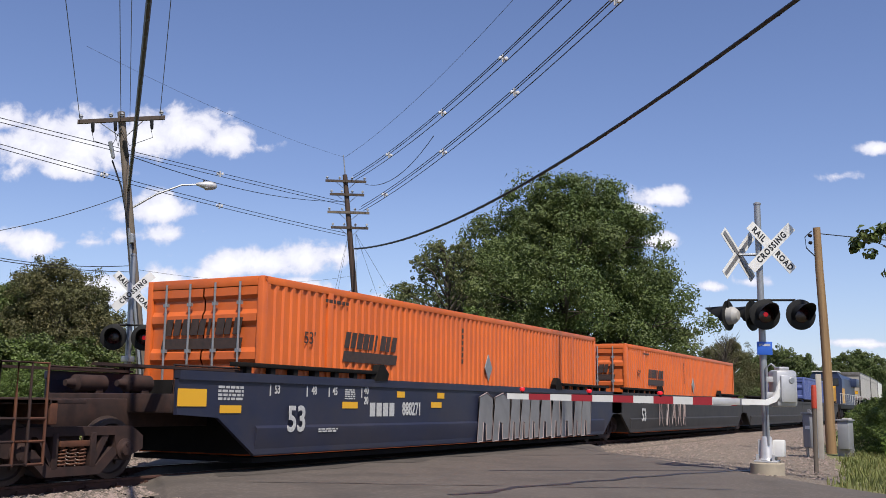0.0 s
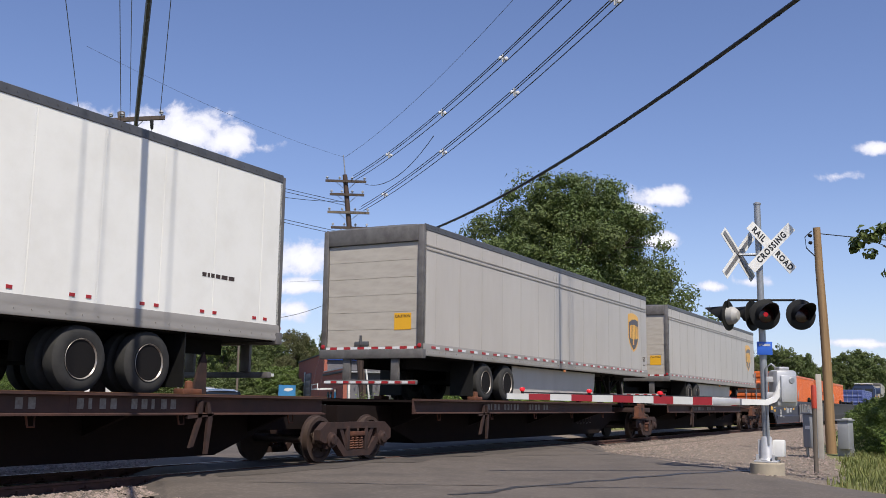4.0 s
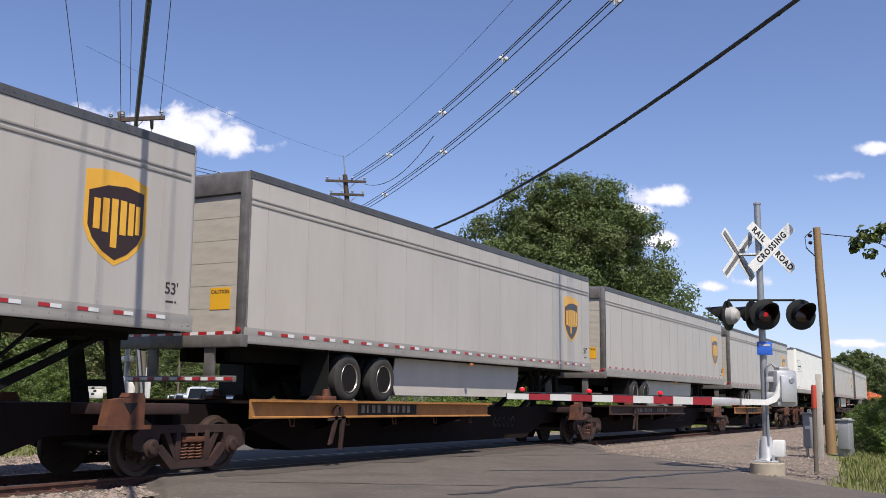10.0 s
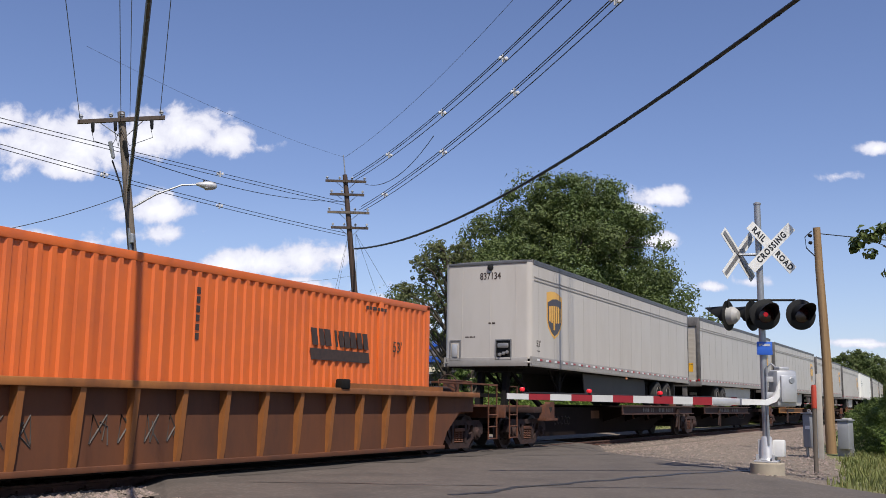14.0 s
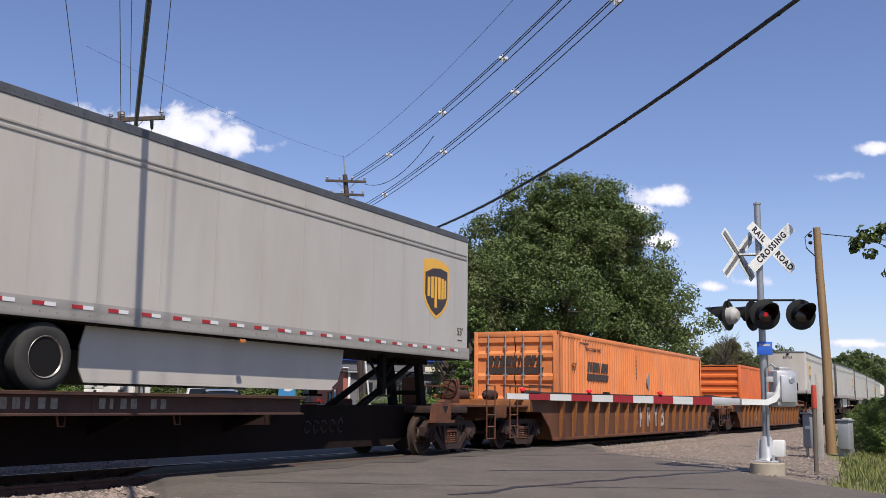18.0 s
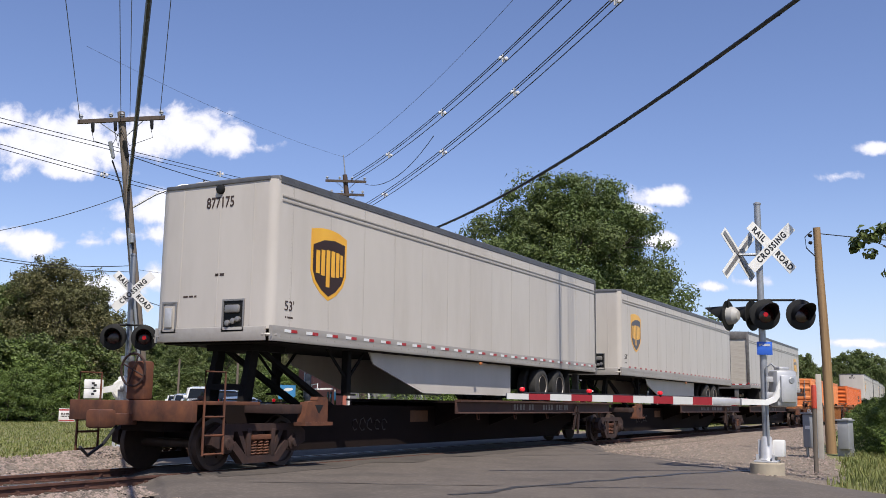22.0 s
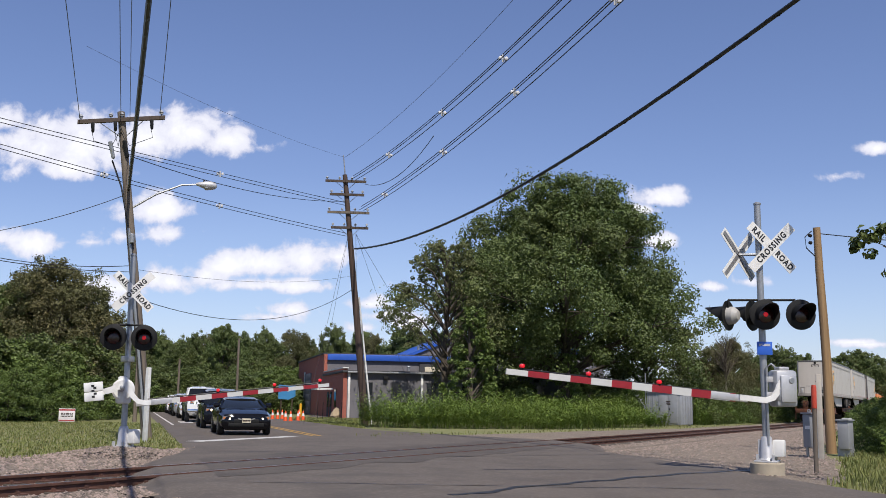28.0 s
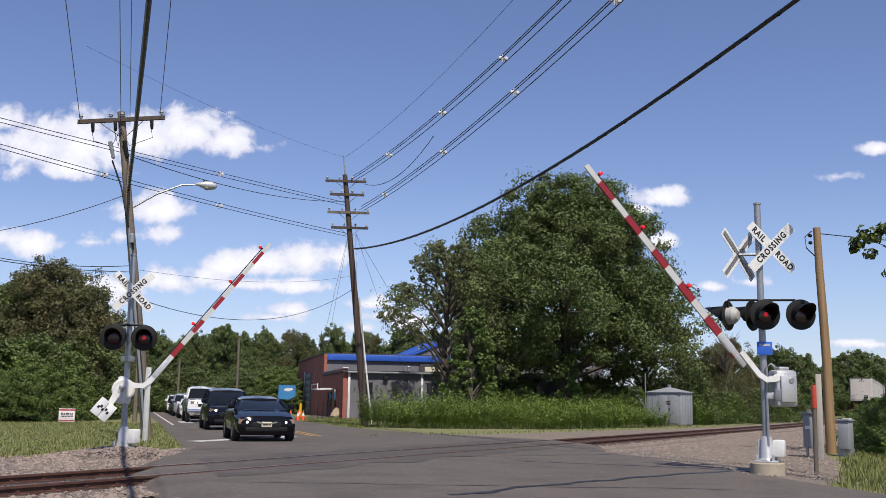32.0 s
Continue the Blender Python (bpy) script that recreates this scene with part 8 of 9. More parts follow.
# overhanging tree at the right edge
over = tree_meshes(19, 10.2, 4.0, 30, 9000, 0.12, "leaf_dark", 0.3, 0.38, 0.75)
tree("broadleaf_tree", "dark leafed tree overhanging the lane", over, placed(*spot(1845, 30), 0.95))
for u, d, v in ((1560, 33, 690), (1590, 30, 680), (1540, 38, 700), (1570, 44, 690), (1545, 52, 700), (1600, 40, 680), (1530, 60, 706)):
    grow("bush", u, d, v, 1.1)
# a bare dead treetop over the bushes
dead = thing("bare_tree", "leafless grey dead treetop over the bushes", "tree", m=placed(*spot(1290, 80)))
bm = BM()
r2 = random.Random(4)
tube(bm, [(0, 0, 0), (0.1, 0.1, 5.0)], [0.12, 0.06], 6)
for i in range(46):
    z = r2.uniform(3.0, 5.4)
    d = Vector((r2.uniform(-1, 1), r2.uniform(-1, 1), r2.uniform(0.9, 1.8))) * r2.uniform(0.8, 1.5)
    p = Vector((0.05, 0.05, z))
    tube(bm, [p, p + d * 0.6 + Vector((0, 0, 0.1)), p + d], [0.03, 0.018, 0.008], 4)
    for k in range(3):
        e = Vector((r2.uniform(-1, 1), r2.uniform(-1, 1), r2.uniform(0.4, 1.2))) * 0.5
        tube(bm, [p + d * 0.6, p + d * 0.6 + e], [0.012, 0.005], 3)
part("branch", bm, "bark", dead)


def blades(name, label, n, place, h0, h1, mat, seed, width=0.02, lean=0.5, kind="stuff", leaves=0):
    """A stand of grass or weeds as one stretch of blades; place gives a point of the plan, or None."""
    rnd = random.Random(seed)
    vs, fs = [], []
    while n > 0:
        q = place(rnd)
        if q is None:
            continue
        n -= 1
        x, y = q[0], q[1]
        z = land(x, y)
        h = rnd.uniform(h0, h1) * (q[2] if len(q) > 2 else 1.0)
        a = rnd.uniform(0, 6.28)
        d = Vector((math.cos(a), math.sin(a), 0))
        s = Vector((-d.y, d.x, 0)) * width * rnd.uniform(0.6, 1.4)
        b = Vector((x, y, z))
        l = d * h * lean * rnd.uniform(0.1, 1.0)
        k = len(vs)
        vs += [b - s, b + s, b + l * 0.35 + Vector((0, 0, h * 0.6)) + s * 0.8, b + l * 0.35 + Vector((0, 0, h * 0.6)) - s * 0.8, b + l + Vector((0, 0, h * 0.97))]
        fs += [(k, k + 1, k + 2, k + 3), (k + 3, k + 2, k + 4)]
        for _ in range(leaves):
            f = rnd.uniform(0.25, 1.0)
            p = b + l * f * f + Vector((0, 0, h * f))
            a2 = rnd.uniform(0, 6.28)
            o = Vector((math.cos(a2), math.sin(a2), rnd.uniform(-0.2, 0.7)))
            w = Vector((-o.y, o.x, 0)) * 0.35
            ln = rnd.uniform(0.1, 0.22)
            k = len(vs)
            vs += [p, p + (o * 0.5 + w * 0.5) * ln, p + o * ln, p + (o * 0.5 - w * 0.5) * ln]
            fs.append((k, k + 1, k + 2, k + 3))
    ob = new(name, raw_mesh(name, vs, fs, mat))
    return tagged(ob, label, "grass" if "grass" in name else "weeds", kind=kind)


def off_road(x, y, gap=0.0):
    s, n = (x - 19.9) * SQ + y * SQ, (x - 19.9) * SQ - y * SQ
    return n < -table(s, LEFT) - gap or n > table(s, RIGHT) + gap


def weeds_right(rnd):
    x = rnd.uniform(43, 112)
    yc = track_y(x)
    lo = yc + table(x, [(43, 12.5), (47, 7.2), (60, 4.6), (112, 4.4)])
    hi = yc + table(x, [(43, 17.0), (50, 19), (60, 17), (112, 9)])
    y = rnd.uniform(lo, hi) if rnd.random() < 0.5 else lo + (hi - lo) * rnd.random() ** 2.2
    if x < 46 and (x - 46.2) ** 2 + (y - 17.6) ** 2 < 1:
        return None
    if 59.5 < x < 67 and y < 8.4:
        return None
    fw, rt = (x - EYE.x) * math.sin(HEAD) + (y - EYE.y) * math.cos(HEAD), (x - EYE.x) * math.cos(HEAD) - (y - EYE.y) * math.sin(HEAD)
    if rt / fw < -0.08:
        return None
    edge = min(1.0, 0.62 + (y - lo) / 2.0)
    return (x, y, edge * (0.8 + 0.5 * noise.noise((x * 0.45, y * 0.45, 0))))


blades("weeds", "tall dense bright green weeds along the track", 13000, weeds_right, 0.9, 2.1, "weed", 21, 0.008, 0.6, leaves=21)


def weeds_lane(rnd):
    x = rnd.uniform(27.5, 70)
    y = rnd.uniform(-14.5, -8.7) if x < 40 else rnd.uniform(-14, -5.5)
    if y > table(x, [(27, -9.6), (30, -8.9), (45, -6.5), (70, -4.5)]):
        return None
    return (x, y, 0.7 + 0.5 * noise.noise((x * 0.4, y * 0.4, 3)))


blades("weeds", "tall green weeds beside the meter cabinet", 4200, weeds_lane, 0.45, 0.95, "weed", 22, 0.006, 0.5, leaves=16)


def grass_left(rnd):
    x, y = rnd.uniform(8, 40), 4.3 + 30 * rnd.random() ** 1.5
    if not off_road(x, y, 0.15) or (x - 19.9) - y > 0 or y < 5.0 + 0.6 * noise.noise((x, 0, 0)) or (x > 14.5 and y < 5.6):
        return None
    return (x, y)


blades("grass", "short green and straw-coloured verge grass", 42000, grass_left, 0.03, 0.09, "grass", 23, 0.012, 0.8)
blades("dry_grass", "thin straw-coloured grass stems", 4000, grass_left, 0.04, 0.13, "dry_grass", 24, 0.008, 0.7)


def grass_lane(rnd):
    x, y = rnd.uniform(15.5, 34), rnd.uniform(-13.5, -8.4)
    if y > table(x, [(19, -9.6), (22, -9.2), (26, -8.7), (34, -8.6)]) + 0.4 * noise.noise((x * 1.5, y, 0)) or not off_road(x, y, 0.2):
        return None
    return (x, y)


blades("grass", "sparse green and dry grass beside the signal", 13000, grass_lane, 0.05, 0.2, "grass", 25, 0.009, 0.8)
blades("dry_grass", "thin straw-coloured grass stems", 1200, grass_lane, 0.06, 0.2, "dry_grass", 26, 0.007, 0.7)


def grass_far(rnd):
    x, y = rnd.uniform(38, 75), rnd.uniform(7, 34)
    s, n = (x - 19.9) * SQ + y * SQ, (x - 19.9) * SQ - y * SQ
    fw, rt = (x - EYE.x) * math.sin(HEAD) + (y - EYE.y) * math.cos(HEAD), (x - EYE.x) * math.cos(HEAD) - (y - EYE.y) * math.sin(HEAD)
    if n < table(s, RIGHT) + 0.4 or n > table(s, RIGHT) + 11 or y < 8.5 or rt / fw > -0.074:
        return None
    return (x, y)


blades("grass", "mown green verge grass round the dark pole", 15000, grass_far, 0.03, 0.12, "grass", 27, 0.02, 0.7)


def grass_track(rnd):
    x = rnd.uniform(30, 90)
    y = track_y(x) + table(x, [(30, 7.0), (40, 5.6), (60, 3.4), (90, 3.2)]) + rnd.uniform(-0.5, 1.6)
    return (x, y)


blades("grass", "short green grass along the track", 900, grass_track, 0.05, 0.14, "grass", 28, 0.016, 0.7)


# loose stones
def stones(name, label, n, place, r0, r1, seed):
    rnd = random.Random(seed)
    vs, fs = [], []
    while n > 0:
        q = place(rnd)
        if q is None:
            continue
        n -= 1
        x, y, z = q
        r = rnd.uniform(r0, r1)
        k = len(vs)
        a = rnd.uniform(0, 6.28)
        ca, sa = math.cos(a), math.sin(a)
        for px_, py_, pz_ in ((1, 0, 0), (-0.2, 0.9, 0.1), (-0.9, -0.3, -0.1), (0.2, -0.9, 0.1), (0.1, 0.1, 0.8)):
            px_, py_, pz_ = px_ * rnd.uniform(0.6, 1.2), py_ * rnd.uniform(0.6, 1.2), pz_ * rnd.uniform(0.5, 1.1)
            vs.append((x + r * (px_ * ca - py_ * sa), y + r * (px_ * sa + py_ * ca), z + r * (pz_ * 0.8 + 0.12)))
        fs += [(k, k + 1, k + 4), (k + 1, k + 2, k + 4), (k + 2, k + 3, k + 4), (k + 3, k, k + 4)]
    ob = new(name, raw_mesh(name, vs, fs, "stone"))
    return tagged(ob, label, "gravel", kind="stuff")


def st_left(rnd):
    x, y = rnd.uniform(5, 20), rnd.choice((rnd.uniform(-3.8, -1.0), rnd.uniform(0.9, 5.6)))
    if not off_road(x, y, -0.1) or (x > 24):
        return None
    return x, y, (land(x, y) + 0.02 if abs(y) > 2.2 else -0.13)


def st_mid(rnd):
    x, y = rnd.uniform(5, 24), rnd.uniform(-0.65, 0.65)
    return None if not off_road(x, y, 0.0) else (x, y, -0.145)


def st_right(rnd):
    x = rnd.uniform(18.5, 60) if rnd.random() < 0.75 else rnd.uniform(60, 100)
    y = track_y(x) - rnd.uniform(0.95, table(x, [(18, 9.6), (24, 9.0), (30, 7.6), (60, 4.5)]))
    if not off_road(x, y, -0.25):
        return None
    return x, y, (land(x, y) + 0.02 if abs(y - track_y(x)) > 2.2 else -0.13)


def st_edge(rnd):
    s = rnd.uniform(-12, -5)
    x, y = road_at(s, -table(s, LEFT) + rnd.uniform(-3.5, 0.3) * rnd.random())
    return (x, y, land(x, y) + 0.03) if y < -1.0 else None


def st_mound(rnd):
    a, r = rnd.uniform(0, 6.28), 1.5 * rnd.random() ** 0.7
    x, y = 16.1 + r * math.cos(a), 4.6 + r * math.sin(a)
    return None if r < 0.25 else (x, y, land(x, y) + 0.02 + 0.2 * (1 - r / 1.5))


stones("ballast_stones", "small mound of stones round the signal foot", 2600, st_mound, 0.02, 0.055, 35)
stones("ballast_stones", "grey crushed ballast stones beside the rails", 16000, st_left, 0.022, 0.06, 31)
stones("ballast_stones", "grey crushed ballast stones between the rails", 3000, st_mid, 0.018, 0.045, 32)
stones("ballast_stones", "pale brown crushed stones along the track", 22000, st_right, 0.016, 0.05, 33)
stones("loose_gravel", "loose gravel at the road edge", 3500, st_edge, 0.01, 0.03, 34)


# ---- the workshop beyond the crossing ----
BD2, BD1 = Vector((0.743, 0.669, 0)), Vector((0.669, -0.743, 0))


def house_m(o):
    return Matrix(((BD1.x, BD2.x, 0, o[0]), (BD1.y, BD2.y, 0, o[1]), (0, 0, 1, -0.15), (0, 0, 0, 1)))


shop = thing("workshop_building", "brick and grey workshop with blue roof fascia", "building", m=house_m((73.86, 39.65)))
# local x along the long front, y away from the track, origin at the hall's front corner
LOW, HALL = 3.65, 5.5
bm = BM()
box(bm, (0.0, -12.0, 0), (0.3, 22.0, LOW))
box(bm, (0.0, 0.0, LOW), (0.3, 22.0, HALL))
wall = part("brick_end_wall", bm, "brick", shop, "dark red brick end wall")
part("front_wall", box(BM(), (0.3, -12.0, 0), (19, -11.7, LOW - 0.1)), "siding", shop, "grey painted front wall")
part("hall_wall", box(BM(), (0.3, 0.0, LOW - 0.3), (19, 0.3, HALL - 0.52)), "siding", shop)
part("hall_fascia", box(BM(), (0.28, -0.25, HALL - 0.52), (19, 0.3, HALL + 0.02), 0.03), "fascia", shop, "bright blue metal fascia")
part("wing_roof", box(BM(), (-0.1, -12.3, LOW - 0.1), (19, 0.2, LOW + 0.08), 0.03), "roofing", shop)
part("hall_roof", box(BM(), (-0.1, 0.0, HALL), (19, 22, HALL + 0.12)), "roofing", shop)
part("brick_parapet", box(BM(), (-0.03, -12.05, LOW + 0.0), (0.33, -0.3, LOW + 0.22), 0.02), "brick", shop)
part("parapet_cap", box(BM(), (-0.08, -12.15, LOW + 0.22), (0.4, -0.3, LOW + 0.3)), "white", shop)
for x in (0.45, 6.2, 12.2):
    part("downpipe", box(BM(), (x - 0.09, -12.12, 0), (x + 0.09, -11.98, LOW - 0.1), 0.02), "white", shop)
part("gutter", box(BM(), (0.3, -12.35, LOW - 0.12), (19, -12.2, LOW + 0.0), 0.02), "galv", shop)
for i, x in enumerate((1.95, 4.15, 6.95, 9.8, 12.8, 16.0)):
    win = part("window", box(BM(), (x - 0.36, -12.04, 1.85), (x + 0.36, -11.99, 2.85)), "roofing", shop)
    for k in (-0.17, 0.17):
        part("pane", box(BM(), (x + k - 0.15, -12.06, 1.9), (x + k + 0.15, -12.04, 2.8)), "pane", win)
    part("sill", box(BM(), (x - 0.4, -12.1, 1.78), (x + 0.4, -11.99, 1.85), 0.01), "siding", win)
for x in (3.3, 10.0, 15.6):
    part("wall_lamp", box(BM(), (x - 0.18, -12.3, 3.05), (x + 0.18, -11.98, 3.3), 0.03), "flat_black", shop)
gd = part("garage_door", box(BM(), (-0.06, 9.5, 0), (0.0, 15.0, 4.1)), "siding", shop, "tall grey overhead door")
for k in range(6):
    part("door_panel", box(BM(), (-0.09, 9.6, 0.06 + k * 0.67), (-0.06, 14.9, 0.69 + k * 0.67), 0.01), "siding", gd)
part("door_frame", box(BM(), (-0.1, 15.0, 0), (0.02, 15.5, 4.3)), "white", shop)
for y in (-3.4, -5.2):
    d = part("entrance_door", box(BM(), (-0.05, y - 0.5, 0), (0.0, y + 0.5, 2.15)), "roofing", shop)
    part("pane", box(BM(), (-0.07, y - 0.3, 0.9), (-0.05, y + 0.3, 1.95)), "pane", d)
part("window", box(BM(), (-0.05, -8.4, 0.9), (0.0, -7.5, 2.3)), "pane", shop)
bm = BM()
for y in (-2.4, -6.4):
    box(bm, (-1.3, y - 0.05, 2.3), (0, y + 0.05, 2.42))
box(bm, (-1.35, -6.45, 2.3), (-1.25, -2.35, 2.4))
box(bm, (-1.35, -6.45, 2.7), (-1.25, -2.35, 2.78))
for y in (-6.4, -2.4):
    box(bm, (-1.34, y - 0.05, 2.4), (-1.26, y + 0.05, 2.7))
part("canopy", bm, "white", shop, "white entrance canopy frame")
hatch = part("hatch", box(BM(), (8.6, -0.28, 3.8), (11.8, 0.0, 4.8)), "roofing", shop)
for k in range(2):
    part("boarded_pane", box(BM(), (9.1 + k * 1.0, -0.32, 3.85), (10.0 + k * 1.0, -0.28, 4.55), 0.01), "cream", hatch)
for x, h in ((6.6, 0.6), (12.0, 0.8)):
    part("roof_vent", turned(BM(), (x, -5.0, LOW + 0.05), (0, 0, 1), [(0, 0.1), (h, 0.1), (h + 0.05, 0.16), (h + 0.14, 0.1)], 12), "galv", shop)
# back hall with a low gable
gable = thing("gabled_hall", "grey gabled hall with blue roof edge behind the trees", "building", m=house_m((73.86, 39.65)))
bm = BM()
slab(bm, [(9.5, 0), (20, 0), (20, 6.6), (14.6, 7.9), (9.5, 5.8)], "y", 9.0, 34.0)
part("hall_walls", bm, "siding", gable)
bm = BM()
slab(bm, [(9.2, 5.7), (14.6, 7.9), (20.3, 6.5), (20.3, 6.8), (14.6, 8.2), (9.2, 6.0)], "y", 8.8, 34.2)
part("roof", bm, "fascia", gable)
part("white_post", box(BM(), (14.2, 8.6, 4.4), (14.45, 8.8, 7.4)), "white", gable)
part("vent_pipe", cyl(BM(), (10.6, 9.4, 5.8), (10.6, 9.4, 7.0), 0.12), "galv", gable)
# grey hall seen between the trunks
side = thing("grey_hall", "grey wall with blue roof edge seen between the tree trunks", "building", m=house_m(spot(872, 92)))
part("hall_walls", box(BM(), (0.0, 0, 0), (11, 14, 6.0)), "siding", side)
part("fascia", box(BM(), (-0.1, -0.2, 6.0), (11.1, 14.1, 6.6), 0.03), "fascia", side)
part("lower_wall", box(BM(), (0.4, -2.6, 0), (12, 0, 2.7)), "roofing", side)
part("ledge", box(BM(), (0.3, -2.8, 2.7), (12.1, 0.0, 2.85)), "white", side)
for x in (2.0, 4.4, 7.5):
    w_ = part("window", box(BM(), (x - 0.5, -2.66, 0.9), (x + 0.5, -2.6, 2.3)), "pane", side)
    part("window_frame", box(BM(), (x - 0.55, -2.7, 2.3), (x + 0.55, -2.6, 2.4)), "white", w_)

# ---- small things round the crossing ----
x, y = 34.6, 27.2
sign = thing("notice_board", "small white notice board with red and black bars", "notice", m=pose(x, y, land(x, y) + 0.04, 0, 0, 42))
part("board", box(BM(), (-0.02, -0.37, 0.1), (0.0, 0.37, 0.72), 0.005), "white", sign)
bm = BM()
for z, h in ((0.62, 0.07), (0.14, 0.04)):
    box(bm, (-0.026, -0.36, z), (-0.02, 0.36, z + h))
part("red_band", bm, "red", sign)
bm = BM()
bars(bm, 0.0, -0.021, 0.42, 0.55, 0.22, 3, -1, 91, "y")
part("print", bm, "ink", sign, kind="stuff")
part("stake", box(BM(), (0.0, -0.03, -0.1), (0.03, 0.03, 0.5)), "pole_wood", sign)


def cone(u, d):
    x, y = spot(u, d)
    c = thing("traffic_cone", "orange traffic cone with a white collar", "traffic cone", "traffic cones", placed(x, y))
    part("base", box(BM(), (-0.18, -0.18, 0), (0.18, 0.18, 0.04), 0.01), "orange_post", c)
    part("body", turned(BM(), (0, 0, 0.04), (0, 0, 1), [(0, 0.14), (0.66, 0.035), (0.68, 0.02)], 14), "orange_post", c)
    part("collar", turned(BM(), (0, 0, 0.04), (0, 0, 1), [(0.32, 0.094), (0.5, 0.066)], 14), "tape_white", c)
    return c


for u, d in ((487, 70), (496, 71), (504, 72), (510, 64), (519, 63), (532, 66), (541, 67), (534, 80)):
    cone(u, d)
for u, d in ((536, 88),):
    x, y = spot(u, d)
    b = thing("bollard", "yellow steel bollard before the door", "bollard", "bollards", placed(x, y))
    part("pipe", turned(BM(), (0, 0, 0), (0, 0, 1), [(0, 0.11), (1.1, 0.11), (1.16, 0.06)], 14), "yellow", b)
# rock heap
x, y = spot(606, 80)
heap = thing("rock_heap", "heap of pale sandstone rocks on the grass", "rocks", m=placed(x, y))
r3 = random.Random(8)
for i in range(9):
    bm = BM()
    bmesh.ops.create_icosphere(bm, subdivisions=2, radius=r3.uniform(0.3, 0.55))
    for v in bm.verts:
        v.co *= 1 + 0.35 * noise.noise(v.co * 2.2 + Vector((i * 3, 0, 0)))
    bm.transform(pose(r3.uniform(-0.6, 0.9), r3.uniform(-1.3, 0.8), r3.uniform(0.1, 0.45), r3.uniform(0, 90), r3.uniform(0, 90), 0))
    part("rock", bm, "sand", heap, smooth=False)
for u, d in ((566, 72), (575, 72), (608, 62)):
    x, y = spot(u, d)
    st = thing("fence_stake", "thin dark metal stake in the grass", "stake", "fence stakes", placed(x, y))
    part("rod", cyl(BM(), (0, 0, 0), (0.05, 0, 1.3), 0.025, n=6), "flat_black", st)
x, y = spot(511, 98)
board = thing("advertising_board", "light blue advertising board with a white panel on two posts", "sign board", m=Matrix.Translation((x, y, -0.1)) @ Matrix.Rotation(-HEAD, 4, "Z"))
part("panel", slab(BM(), [(-0.82, 1.5), (0.2, 1.42), (0.82, 1.75), (0.8, 2.78), (-0.8, 2.82)], "y", -0.05, 0.05), "van_blue", board)
part("white_panel", slab(BM(), [(-0.3, 2.3), (0.1, 2.2), (0.6, 2.35), (0.5, 2.55), (-0.2, 2.5)], "y", -0.058, -0.05), "white", board)
for px_ in (-0.55, 0.5):
    part("post", box(BM(), (px_ - 0.05, 0.05, 0.0), (px_ + 0.05, 0.15, 2.6), 0.008), "pole_dark", board)
# roadside poles far up the road
for u, d, v in ((422, 90, 602), (318, 100, 640), (244, 60, 640)):
    x, y = spot(u, d)
    p = thing("roadside_pole", "thin weathered roadside pole", "pole", "roadside poles", placed(x, y))
    part("shaft", cyl(BM(), (0, 0, 0), (0, 0, high(v, d)), 0.12, 0.09, n=8), "pole_wood", p)

# ---- cars waiting on the far side ----
def loft(bm, sections):
    rows = [[bm.verts.new(p) for p in s] for s in sections]
    n = len(rows[0])
    for a, b in zip(rows, rows[1:]):
        for i in range(n):
            bm.faces.new((a[i], a[(i + 1) % n], b[(i + 1) % n], b[i]))
    bm.faces.new(rows[0][::-1])
    bm.faces.new(rows[-1])


